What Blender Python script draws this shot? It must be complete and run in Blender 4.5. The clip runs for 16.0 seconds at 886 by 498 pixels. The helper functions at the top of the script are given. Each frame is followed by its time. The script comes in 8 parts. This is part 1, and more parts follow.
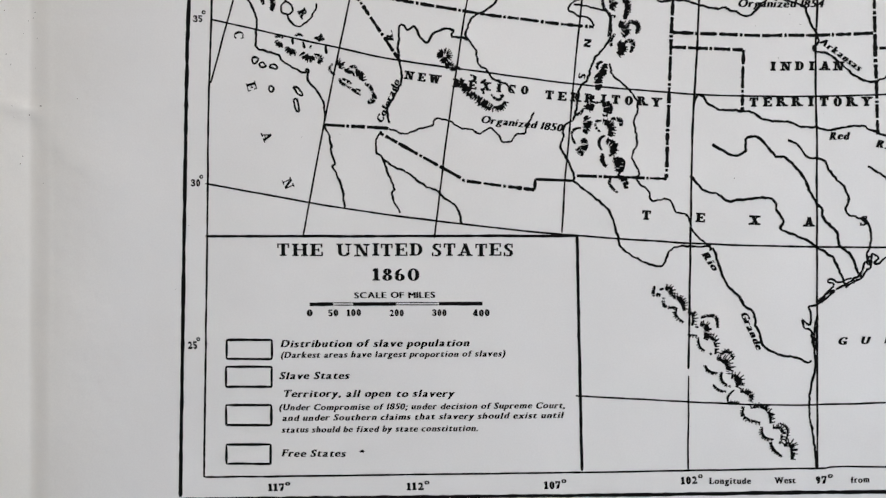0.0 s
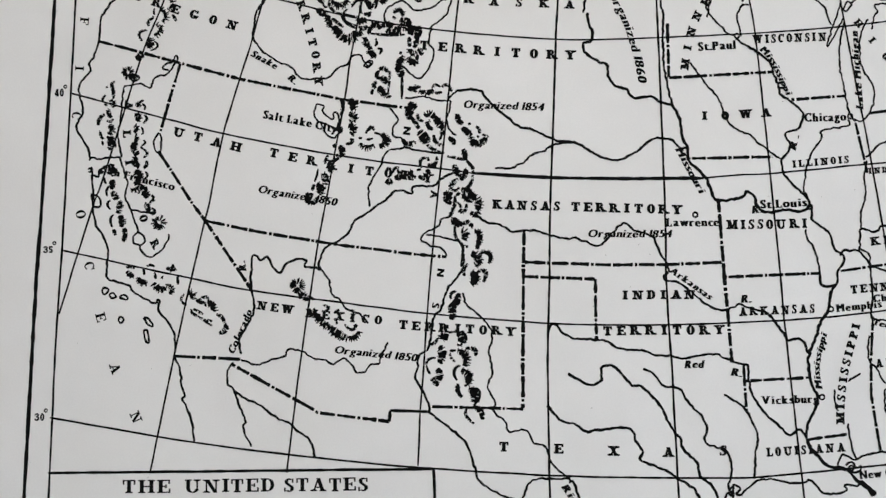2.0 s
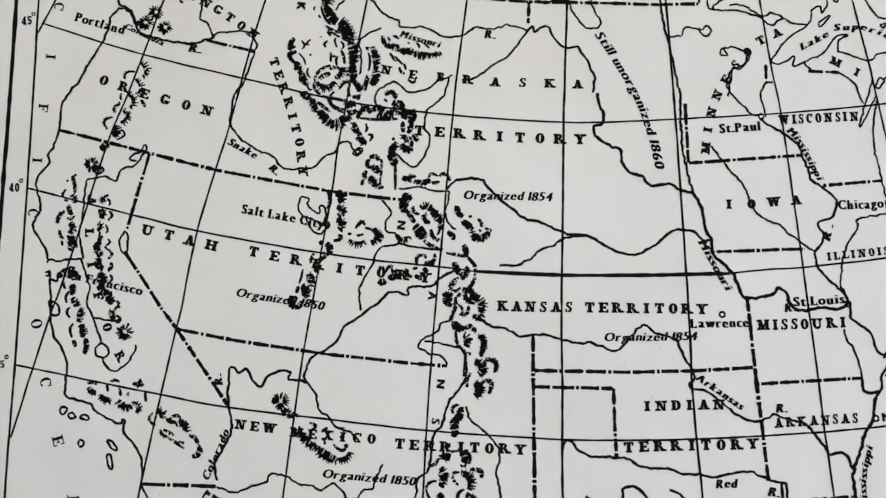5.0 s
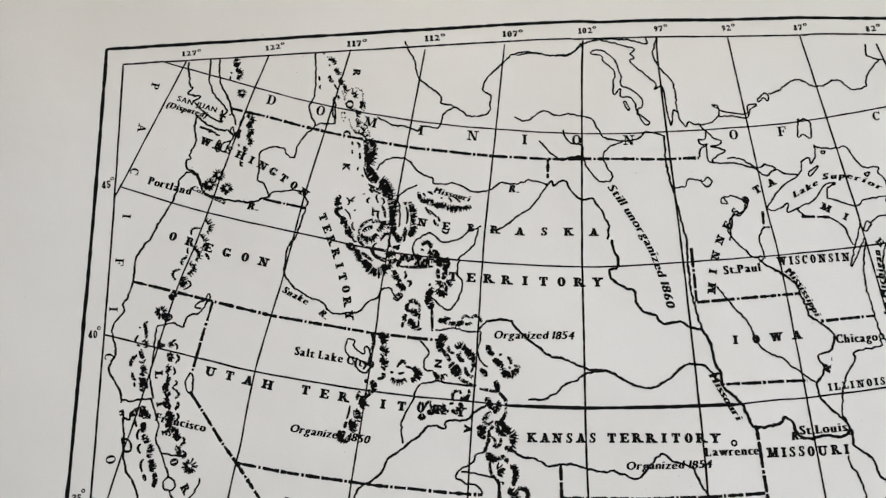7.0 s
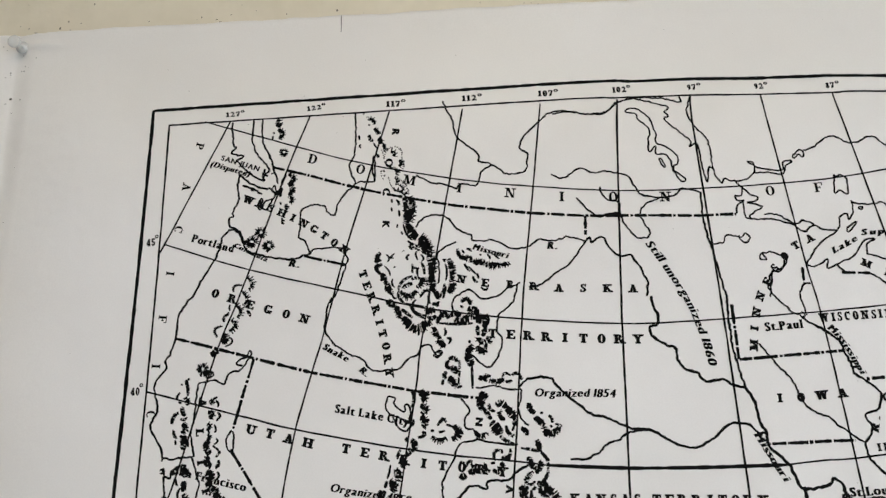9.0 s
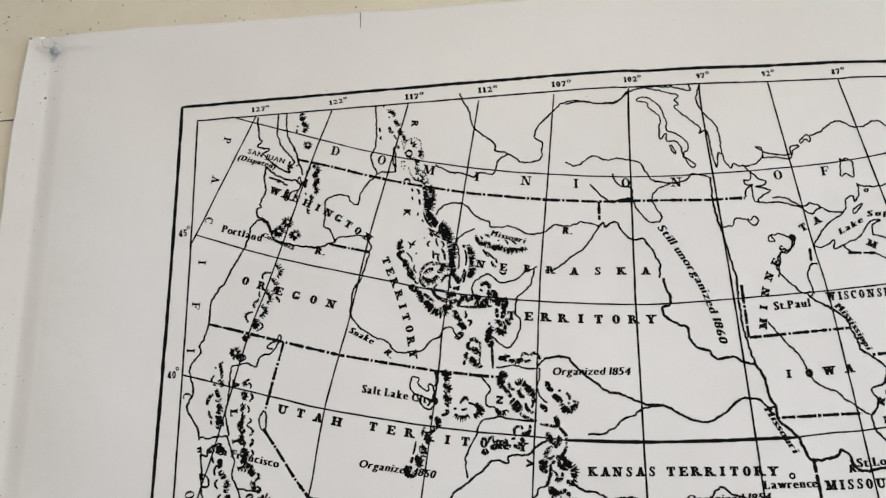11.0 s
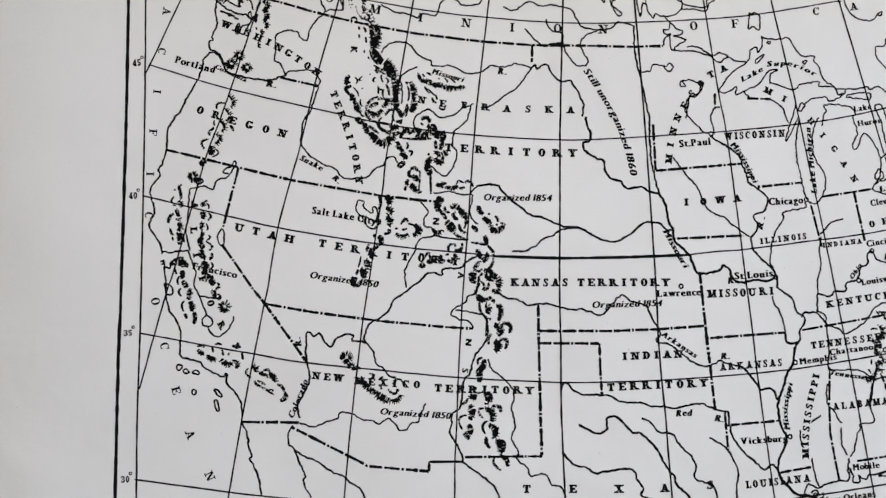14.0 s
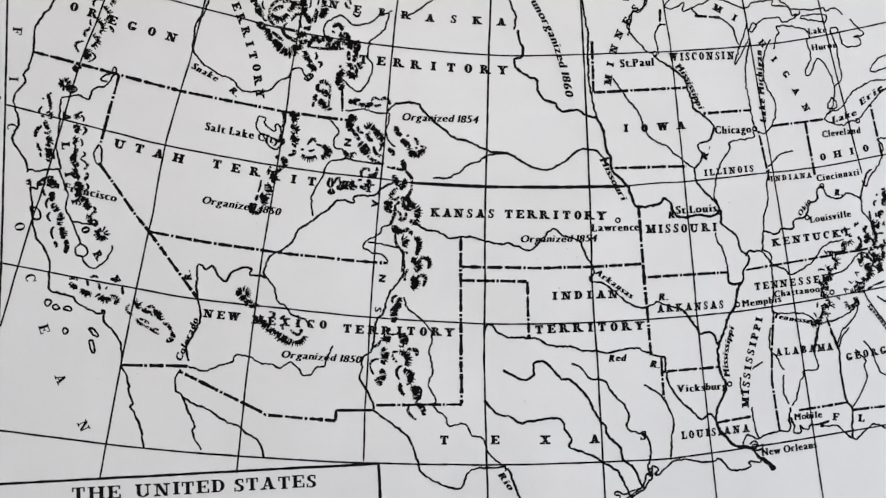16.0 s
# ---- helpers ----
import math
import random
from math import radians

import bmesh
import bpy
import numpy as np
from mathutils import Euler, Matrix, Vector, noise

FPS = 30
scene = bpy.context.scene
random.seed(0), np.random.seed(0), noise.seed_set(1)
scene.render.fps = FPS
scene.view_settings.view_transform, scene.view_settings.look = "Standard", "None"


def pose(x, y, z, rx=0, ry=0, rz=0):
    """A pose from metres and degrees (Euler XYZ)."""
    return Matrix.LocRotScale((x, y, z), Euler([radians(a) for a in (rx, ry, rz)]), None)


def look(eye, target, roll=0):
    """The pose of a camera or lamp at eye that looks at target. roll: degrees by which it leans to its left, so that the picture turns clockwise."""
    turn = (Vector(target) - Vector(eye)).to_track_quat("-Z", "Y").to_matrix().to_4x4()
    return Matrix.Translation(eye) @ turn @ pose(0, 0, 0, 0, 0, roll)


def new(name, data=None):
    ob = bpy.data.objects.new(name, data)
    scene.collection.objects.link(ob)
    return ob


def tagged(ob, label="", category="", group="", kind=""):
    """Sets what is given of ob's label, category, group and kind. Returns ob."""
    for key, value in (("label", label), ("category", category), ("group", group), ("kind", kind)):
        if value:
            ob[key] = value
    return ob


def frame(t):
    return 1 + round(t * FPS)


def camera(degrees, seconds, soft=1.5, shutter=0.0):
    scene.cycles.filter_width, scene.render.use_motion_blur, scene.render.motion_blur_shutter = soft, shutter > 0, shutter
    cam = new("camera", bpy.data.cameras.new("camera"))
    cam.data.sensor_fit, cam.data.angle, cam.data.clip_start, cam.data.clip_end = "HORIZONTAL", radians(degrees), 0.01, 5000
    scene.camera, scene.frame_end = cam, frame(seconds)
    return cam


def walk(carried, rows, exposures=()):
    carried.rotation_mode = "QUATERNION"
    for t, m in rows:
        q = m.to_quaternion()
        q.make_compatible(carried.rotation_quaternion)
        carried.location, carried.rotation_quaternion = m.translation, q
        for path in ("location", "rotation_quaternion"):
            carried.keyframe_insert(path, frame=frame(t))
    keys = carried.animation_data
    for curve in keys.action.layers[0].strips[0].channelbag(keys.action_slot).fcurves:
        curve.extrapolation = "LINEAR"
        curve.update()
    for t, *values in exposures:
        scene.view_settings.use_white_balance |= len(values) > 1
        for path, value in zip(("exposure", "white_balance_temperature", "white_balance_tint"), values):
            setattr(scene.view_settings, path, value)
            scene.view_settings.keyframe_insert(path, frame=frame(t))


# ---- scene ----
cam = camera(70.0, 16.0, soft=1.38)
# seconds, x, y, z, pitch, lean, yaw
ROWS = [
    (0.0, 0.1652, -0.4142, 1.5807, 87.611, -1.609, 1.395),
    (0.5, 0.1825, -0.4167, 1.5974, 90.135, -1.463, 1.006),
    (1.0, 0.2015, -0.4270, 1.6330, 91.578, -1.242, 0.521),
    (1.5, 0.2233, -0.4287, 1.6646, 92.886, -1.064, 0.045),
    (2.0, 0.2472, -0.4070, 1.6935, 92.880, -1.059, 0.108),
    (2.5, 0.2486, -0.3910, 1.6899, 93.114, -1.352, 0.354),
    (3.0, 0.2429, -0.3724, 1.7062, 93.569, -1.577, 0.202),
    (3.2, 0.2425, -0.3660, 1.7112, 93.640, -1.640, 0.080),
    (5.3, 0.2433, -0.3709, 1.7534, 95.330, 0.098, -0.340),
    (5.5, 0.2362, -0.3772, 1.7603, 95.637, 0.315, -0.242),
    (6.0, 0.2272, -0.3928, 1.7787, 96.563, 0.614, 0.040),
    (6.5, 0.2283, -0.4073, 1.7894, 97.795, 0.667, 0.352),
    (7.0, 0.2294, -0.4178, 1.7983, 99.185, 0.545, 0.691),
    (7.5, 0.2203, -0.4187, 1.8039, 100.292, 0.353, 0.923),
    (8.0, 0.2207, -0.4218, 1.8074, 101.357, 0.228, 1.155),
    (8.5, 0.2150, -0.4223, 1.8120, 102.094, 0.288, 1.371),
    (8.7, 0.2133, -0.4229, 1.8116, 102.460, 0.345, 1.564),
    (10.8, 0.2012, -0.4379, 1.8069, 102.672, 1.077, 2.465),
    (11.0, 0.2032, -0.4412, 1.8027, 101.909, 1.095, 2.609),
    (11.5, 0.2031, -0.4534, 1.7904, 100.336, 0.954, 2.492),
    (12.0, 0.2047, -0.4637, 1.7782, 98.590, 0.798, 2.021),
    (12.5, 0.2078, -0.4688, 1.7642, 96.651, 0.665, 1.065),
    (13.0, 0.2057, -0.4718, 1.7551, 95.113, 0.652, 0.097),
    (13.5, 0.2056, -0.4770, 1.7481, 93.993, 0.633, -0.908),
    (14.0, 0.2108, -0.4796, 1.7431, 93.125, 0.599, -1.812),
    (14.5, 0.2170, -0.4744, 1.7339, 92.385, 0.432, -2.705),
    (15.0, 0.2226, -0.4593, 1.7248, 92.011, 0.199, -3.505),
    (15.5, 0.2309, -0.4390, 1.7110, 91.708, -0.040, -4.336),
    (16.0, 0.2501, -0.4297, 1.7086, 91.331, -0.092, -4.762),
]
walk(cam, [(t, pose(x, y, z, rx, ry, rz)) for t, x, y, z, rx, ry, rz in ROWS], [
    (0.0, -0.3, 6450, 13), (2.0, -0.3, 6500, 11), (3.0, -0.28, 6520, 11), (6.0, -0.27, 6600, 11), (8.5, -0.32, 6650, 11),
    (11.0, -0.27, 6650, 12), (12.5, -0.28, 6500, 13), (15.0, -0.25, 6400, 13), (16.0, -0.2, 6400, 13)])

# ---- light ----
world = bpy.data.worlds.new("world")
scene.world = world
world.use_nodes = True
sky = world.node_tree.nodes.new("ShaderNodeTexSky")
sky.sky_type, sky.sun_disc = "NISHITA", False
sky.sun_elevation, sky.sun_rotation = radians(48), radians(20)
world.node_tree.links.new(sky.outputs[0], world.node_tree.nodes["Background"].inputs[0])
world.node_tree.nodes["Background"].inputs[1].default_value = 0.1


def lamp(name, kind, m, energy, colour, **settings):
    data = bpy.data.lights.new(name, kind)
    data.energy, data.color = energy, colour
    for key, value in settings.items():
        if key == "size":
            data.shape, data.size, data.size_y = "RECTANGLE", value[0], value[1]
        elif key == "angle":
            data.angle = value
    ob = new(name, data)
    ob.matrix_world = m
    return ob


# the sun stands on the far side of the map's wall; the room has skylight from its window and one ceiling lamp
lamp("sun", "SUN", look((0.5, 6, 7), (0.2, 0, 1)), 3.0, (1.0, 0.95, 0.88), angle=radians(0.5))
lamp("window_light", "AREA", look((2.55, -2.2, 1.45), (0.2, -0.8, 1.4)), 47.5, (0.735, 0.865, 1.0), size=(1.3, 1.1))
lamp("ceiling_lamp_light", "AREA", look((0.32, -1.05, 2.52), (0.32, -1.05, 0.0)), 12.9, (1.0, 0.852, 0.675), size=(1.1, 0.26))


# ---- materials ----
def material(name, rough=0.6, metal=0.0):
    m = bpy.data.materials.new(name)
    m.use_nodes = True
    b = m.node_tree.nodes["Principled BSDF"]
    b.inputs["Roughness"].default_value, b.inputs["Metallic"].default_value = rough, metal
    return m, m.node_tree, b


def noise_node(tree, scale, detail=4.0, rough=0.55):
    co = tree.nodes.new("ShaderNodeTexCoord")
    n = tree.nodes.new("ShaderNodeTexNoise")
    n.inputs["Scale"].default_value, n.inputs["Detail"].default_value, n.inputs["Roughness"].default_value = scale, detail, rough
    tree.links.new(co.outputs["Object"], n.inputs["Vector"])
    return n


def ramp(tree, source, stops):
    r = tree.nodes.new("ShaderNodeValToRGB")
    while len(r.color_ramp.elements) < len(stops):
        r.color_ramp.elements.new(0.5)
    for e, (p, c) in zip(r.color_ramp.elements, stops):
        e.position, e.color = p, (*c, 1)
    tree.links.new(source.outputs[0], r.inputs[0])
    return r


def mixed(tree, a, b, kind="MULTIPLY", factor=1.0):
    m = tree.nodes.new("ShaderNodeMixRGB")
    m.blend_type, m.inputs[0].default_value = kind, factor
    tree.links.new(a.outputs[0], m.inputs[1])
    tree.links.new(b.outputs[0], m.inputs[2])
    return m


def bump(tree, b, source, strength, distance, under=None):
    n = tree.nodes.new("ShaderNodeBump")
    n.inputs["Strength"].default_value, n.inputs["Distance"].default_value = strength, distance
    tree.links.new(source.outputs[0], n.inputs["Height"])
    if under:
        tree.links.new(under.outputs[0], n.inputs["Normal"])
    tree.links.new(n.outputs[0], b.inputs["Normal"])
    return n


def paper_material():
    m, t, b = material("plotter_paper", 0.62)
    fine = ramp(t, noise_node(t, 900, 3), [(0.3, (0.775, 0.775, 0.775)), (0.7, (0.81, 0.81, 0.812))])
    broad = ramp(t, noise_node(t, 7, 5), [(0.35, (0.955, 0.952, 0.95)), (0.65, (1, 1, 1))])
    # warm light on the top and left edges, put into the colour in patches
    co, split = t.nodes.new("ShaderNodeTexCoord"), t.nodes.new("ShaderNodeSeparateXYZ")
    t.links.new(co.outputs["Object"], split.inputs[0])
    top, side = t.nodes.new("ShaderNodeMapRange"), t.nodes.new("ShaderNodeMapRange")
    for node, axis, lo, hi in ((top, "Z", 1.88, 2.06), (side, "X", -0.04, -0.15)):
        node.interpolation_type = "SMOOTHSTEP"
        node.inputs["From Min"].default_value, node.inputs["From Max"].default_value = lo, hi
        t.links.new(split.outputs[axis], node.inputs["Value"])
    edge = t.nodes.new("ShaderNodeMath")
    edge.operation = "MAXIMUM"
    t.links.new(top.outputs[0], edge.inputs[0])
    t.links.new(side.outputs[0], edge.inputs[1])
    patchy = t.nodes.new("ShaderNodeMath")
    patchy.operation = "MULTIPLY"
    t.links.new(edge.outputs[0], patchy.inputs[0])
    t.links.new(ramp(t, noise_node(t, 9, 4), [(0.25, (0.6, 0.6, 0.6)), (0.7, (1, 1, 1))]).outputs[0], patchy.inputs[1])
    warm_cast = ramp(t, patchy, [(0.0, (1, 1, 1)), (1.0, (0.99, 0.968, 0.915))])
    t.links.new(mixed(t, mixed(t, fine, broad), warm_cast).outputs[0], b.inputs["Base Color"])
    waves = bump(t, b, noise_node(t, 8, 4, 0.5), 0.5, 0.012)
    bump(t, b, noise_node(t, 700, 2), 0.08, 0.0006, waves)
    return m


def ink_material():
    m, t, b = material("printed_ink", 0.8)
    c = ramp(t, noise_node(t, 420, 4), [(0.3, (0.004, 0.004, 0.0045)), (0.66, (0.008, 0.008, 0.008)), (0.82, (0.03, 0.029, 0.029))])
    t.links.new(c.outputs[0], b.inputs["Base Color"])
    b.inputs["Specular IOR Level"].default_value = 0.06
    return m


def wall_material(name, lo, hi):
    m, t, b = material(name, 0.5)
    c = ramp(t, noise_node(t, 60, 5), [(0.3, lo), (0.7, hi)])
    stain = ramp(t, noise_node(t, 6, 4), [(0.3, (0.93, 0.92, 0.9)), (0.6, (1, 1, 1))])
    t.links.new(mixed(t, c, stain).outputs[0], b.inputs["Base Color"])
    under = bump(t, b, noise_node(t, 35, 3), 0.25, 0.004)
    bump(t, b, noise_node(t, 500, 2), 0.15, 0.0008, under)
    return m


def plain(name, colour, rough=0.6, spread=0.1, scale=40):
    m, t, b = material(name, rough)
    c = ramp(t, noise_node(t, scale, 4), [(0.3, tuple(v * (1 - spread) for v in colour)), (0.7, tuple(min(1, v * (1 + spread)) for v in colour))])
    t.links.new(c.outputs[0], b.inputs["Base Color"])
    return m


def clear_plastic():
    m, t, b = material("clear_plastic", 0.24)
    b.inputs["Base Color"].default_value = (0.98, 0.98, 0.96, 1)
    b.inputs["Transmission Weight"].default_value, b.inputs["IOR"].default_value = 0.55, 1.49
    return m


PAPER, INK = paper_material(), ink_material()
CREAM = wall_material("cream_wall_paint", (0.685, 0.63, 0.495), (0.735, 0.675, 0.54))
WHITE = wall_material("white_wall_paint", (0.75, 0.75, 0.745), (0.80, 0.80, 0.795))
FLOOR = plain("floor_vinyl", (0.34, 0.33, 0.32), 0.4, 0.12, 30)
PIT, DUST = plain("dark_pit", (0.05, 0.04, 0.03), 0.9), plain("grey_fleck", (0.09, 0.08, 0.07), 0.9)
PLASTIC = clear_plastic()
STEEL, _, steel_bsdf = material("steel_pin", 0.3, 1.0)
steel_bsdf.inputs["Base Color"].default_value = (0.6, 0.6, 0.6, 1)


# ---- builders ----
def mesh_object(name, verts, faces, mat, parent=None, label="", smooth=False, joins=()):
    me = bpy.data.meshes.new(name)
    me.from_pydata(verts, joins, faces)
    me.update()
    me.materials.append(mat)
    if smooth:
        me.polygons.foreach_set("use_smooth", [True] * len(me.polygons))
    ob = new(name, me)
    if parent:
        ob.parent = parent
    if label:
        ob["label"] = label
    return ob


def part(name, bm, mat, parent=None, label="", smooth=False):
    me = bpy.data.meshes.new(name)
    bm.to_mesh(me)
    bm.free()
    me.materials.append(mat)
    if smooth:
        me.polygons.foreach_set("use_smooth", [True] * len(me.polygons))
    ob = new(name, me)
    if parent:
        ob.parent = parent
    if label:
        ob["label"] = label
    return ob


def boxes(*spans):
    """One bmesh of boxes, each given as (x0, x1, y0, y1, z0, z1)."""
    bm = bmesh.new()
    for x0, x1, y0, y1, z0, z1 in spans:
        m = Matrix.Translation(((x0 + x1) / 2, (y0 + y1) / 2, (z0 + z1) / 2)) @ Matrix.Diagonal((x1 - x0, y1 - y0, z1 - z0, 1))
        bmesh.ops.create_cube(bm, size=1, matrix=m)
    return bm


# ---- the room ----
X0, X1, Y0, H = -1.9, 2.6, -3.4, 2.6
WALL = 0.009
WIN = (-2.9, -1.5, 0.9, 2.1)
tagged(part("wall_north", boxes((X0, X1, WALL, WALL + 0.15, 0, H)), CREAM), "cream painted wall with small dark pits", "wall", kind="structure")
tagged(part("wall_south", boxes((X0, X1, Y0 - 0.15, Y0, 0, H)), WHITE), "plain white painted room wall", "wall", kind="structure")
tagged(part("wall_east", boxes((X1, X1 + 0.15, Y0 - 0.15, WIN[0], 0, H), (X1, X1 + 0.15, WIN[1], WALL + 0.15, 0, H), (X1, X1 + 0.15, WIN[0], WIN[1], 0, WIN[2]), (X1, X1 + 0.15, WIN[0], WIN[1], WIN[3], H)), WHITE), "plain white painted wall with a window opening", "wall", kind="structure")
tagged(part("wall_west", boxes((X0 - 0.15, X0, Y0 - 0.15, WALL + 0.15, 0, H)), WHITE), "plain white painted room wall", "wall", kind="structure")
tagged(part("floor", boxes((X0 - 0.15, X1 + 0.15, Y0 - 0.15, WALL + 0.15, -0.1, 0)), FLOOR), "brown vinyl room floor", "floor", kind="structure")
tagged(part("ceiling", boxes((X0 - 0.15, X1 + 0.15, Y0 - 0.15, WALL + 0.15, H, H + 0.1)), WHITE), "plain white room ceiling", "ceiling", kind="structure")
tagged(part("ground", boxes((-400, 400, -400, 400, -0.3, -0.12)), FLOOR), "plain ground outside the room", "ground", kind="structure")

# ---- the sheet: u to the right and v up, in millimetres from the corner of the map's inner frame ----
SHEET_X, SHEET_Z = 0.0, 2.0
LEFT, RIGHT, BOTTOM, TOP = -146.0, 764.0, -690.0, 84.0
CREASE = -123.5


def relief(u, v):
    """How far the paper stands off its flat plane, in millimetres towards the room."""
    n = noise.noise(Vector((u * 0.02, v * 0.011, 3.1)))
    out = 0.0
    if u < -106:
        s = min(1.0, (-106 - u) / (-106 - CREASE))
        dip = s * s * (3 - 2 * s)
        out -= 3.0 * dip * (1 + 0.22 * n)
        if u < CREASE:
            e = (CREASE - u) / (CREASE - LEFT)
            out += 3.4 * e ** 0.85 * (1 + 0.2 * n)
    # the margin bends back towards the wall, more so lower down
    if u < -58:
        s = min(1.0, (-58 - u) / 48)
        low = min(1.0, max(0.0, (20 - v) / 260))
        out -= (1.3 + 1.5 * low) * s * s
        # slack ripples across it
        out += 0.35 * s * noise.noise(Vector((u * 0.03, (v + 0.5 * u) * 0.035, 8.2))) * low
    # a ridge that runs from the pin
    out += 3.2 * math.exp(-((u + 104) / 18) ** 2 - ((v - 70.5) / 3.6) ** 2)
    # a pinched crinkle by the crease, and a sagging fold below it
    d = math.hypot((u + 128) / 16, (v + 352 + 0.25 * (u + 128)) / 5)
    out += 2.6 * math.exp(-d * d)
    d = abs((v + 378) + 0.55 * (u + 100)) / 9
    out += 1.0 * math.exp(-d * d) * math.exp(-((u + 92) / 24) ** 2)
    if v > 55:
        out += 1.6 * ((v - 55) / 30) ** 2 * (0.5 + noise.noise(Vector((u * 0.012, 0.3, 7.7))))
    return max(out, -8.4)


def edge_wave(s, seed):
    return 1.5 * noise.noise(Vector((s * 0.035, seed, 0))) + 0.8 * noise.noise(Vector((s * 0.13, seed, 5)))


def top_edge(u):
    """The height of the torn top edge, which climbs to the right."""
    return TOP - 2.0 + 0.033 * min(u, 400.0) + 0.008 * max(0.0, u - 400.0) + edge_wave(u, 2.0)


def build_sheet():
    us = [LEFT + 1.5 * i for i in range(43)] + [-80 + 8 * i for i in range(106)]
    us = [u for u in us if u < RIGHT - 1] + [RIGHT]
    vs = [BOTTOM + 4 * i for i in range(int((TOP - 30 - BOTTOM) / 4) + 1)] + [56 + 2 * i for i in range(14)] + [TOP]
    verts, faces = [], []
    for side in (0.0, 0.18):
        for j, v in enumerate(vs):
            for i, u in enumerate(us):
                uu = u + (edge_wave(v, 1.0) if i == 0 else 0)
                vv = v if v < 56 else 56 + (v - 56) * (top_edge(u) - 56) / (TOP - 56)
                uu += 5.0 * max(0.0, v / TOP) * (i < 10) * (1 - i / 10)
                if j == len(vs) - 1 and i == 0:
                    uu, vv = uu + 4, vv - 1.5
                verts.append((SHEET_X + uu / 1000, (side - relief(u, v)) / 1000, SHEET_Z + vv / 1000))
    nu, nv = len(us), len(vs)
    k = nu * nv
    for j in range(nv - 1):
        for i in range(nu - 1):
            a = j * nu + i
            faces += [(a, a + 1, a + nu + 1, a + nu), (k + a, k + a + nu, k + a + nu + 1, k + a + 1)]
    rim = [i for i in range(nu)] + [j * nu + nu - 1 for j in range(1, nv)] + [(nv - 1) * nu + i for i in range(nu - 2, -1, -1)] + [j * nu for j in range(nv - 2, 0, -1)]
    for a, b in zip(rim, rim[1:] + rim[:1]):
        faces.append((b, a, k + a, k + b))
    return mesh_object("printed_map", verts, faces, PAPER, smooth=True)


sheet = tagged(build_sheet(), "white paper sheet printed with a black map, pinned to wall", "map")
INK_OFF = -0.00012
layer = [0]


def lay(u, v, lift=0.0):
    return (SHEET_X + u / 1000, INK_OFF - lift - (relief(u, v) / 1000 if u < -80 or v > 55 else 0.0), SHEET_Z + v / 1000)


def curve_through(points, step):
    """Points along a smooth curve through the given ones, about step apart."""
    p = [Vector(q) for q in points]
    out = []
    for i in range(len(p) - 1):
        a, b, c, d = p[max(i - 1, 0)], p[i], p[i + 1], p[min(i + 2, len(p) - 1)]
        n = max(1, round((c - b).length / step))
        for s in range(n):
            f = s / n
            out.append(0.5 * ((2 * b) + (c - a) * f + (2 * a - 5 * b + 4 * c - d) * f * f + (3 * b - a - 3 * c + d) * f ** 3))
    return out + [p[-1]]


def straight_through(points, step):
    p, out = [Vector(q) for q in points], []
    for b, c in zip(p, p[1:]):
        n = max(1, round((c - b).length / step))
        out += [b.lerp(c, s / n) for s in range(n)]
    return out + [p[-1]]


DASHES = ((13.0, 1), (0.75, 0), (1.7, 1), (0.75, 0), (9.0, 1), (0.7, 0))


def stroke(line, width, verts, faces, rough=0.22, taper=False, lift=0.0):
    """A strip of ink along a line, with an uneven edge."""
    first = len(verts)
    n = len(line)
    for i, q in enumerate(line):
        t = (line[min(i + 1, n - 1)] - line[max(i - 1, 0)])
        t = t.normalized() if t.length > 1e-9 else Vector((1, 0))
        s = Vector((-t.y, t.x))
        key = Vector((q.x * 0.35, q.y * 0.35, width))
        w = width / 2 * (1 + rough * noise.noise(key) * 1.6 + rough * 0.6 * noise.noise(key * 3.1))
        if taper:
            w *= 1 - 0.85 * i / max(1, n - 1)
        elif i in (0, n - 1) and rough > 0.1:
            w *= 0.7
        verts.append(lay(q.x + s.x * w, q.y + s.y * w, lift))
        verts.append(lay(q.x - s.x * w, q.y - s.y * w, lift))
        if i:
            k = first + 2 * i
            faces.append((k - 2, k - 1, k + 1, k))


LINE_WEIGHT = 1.5


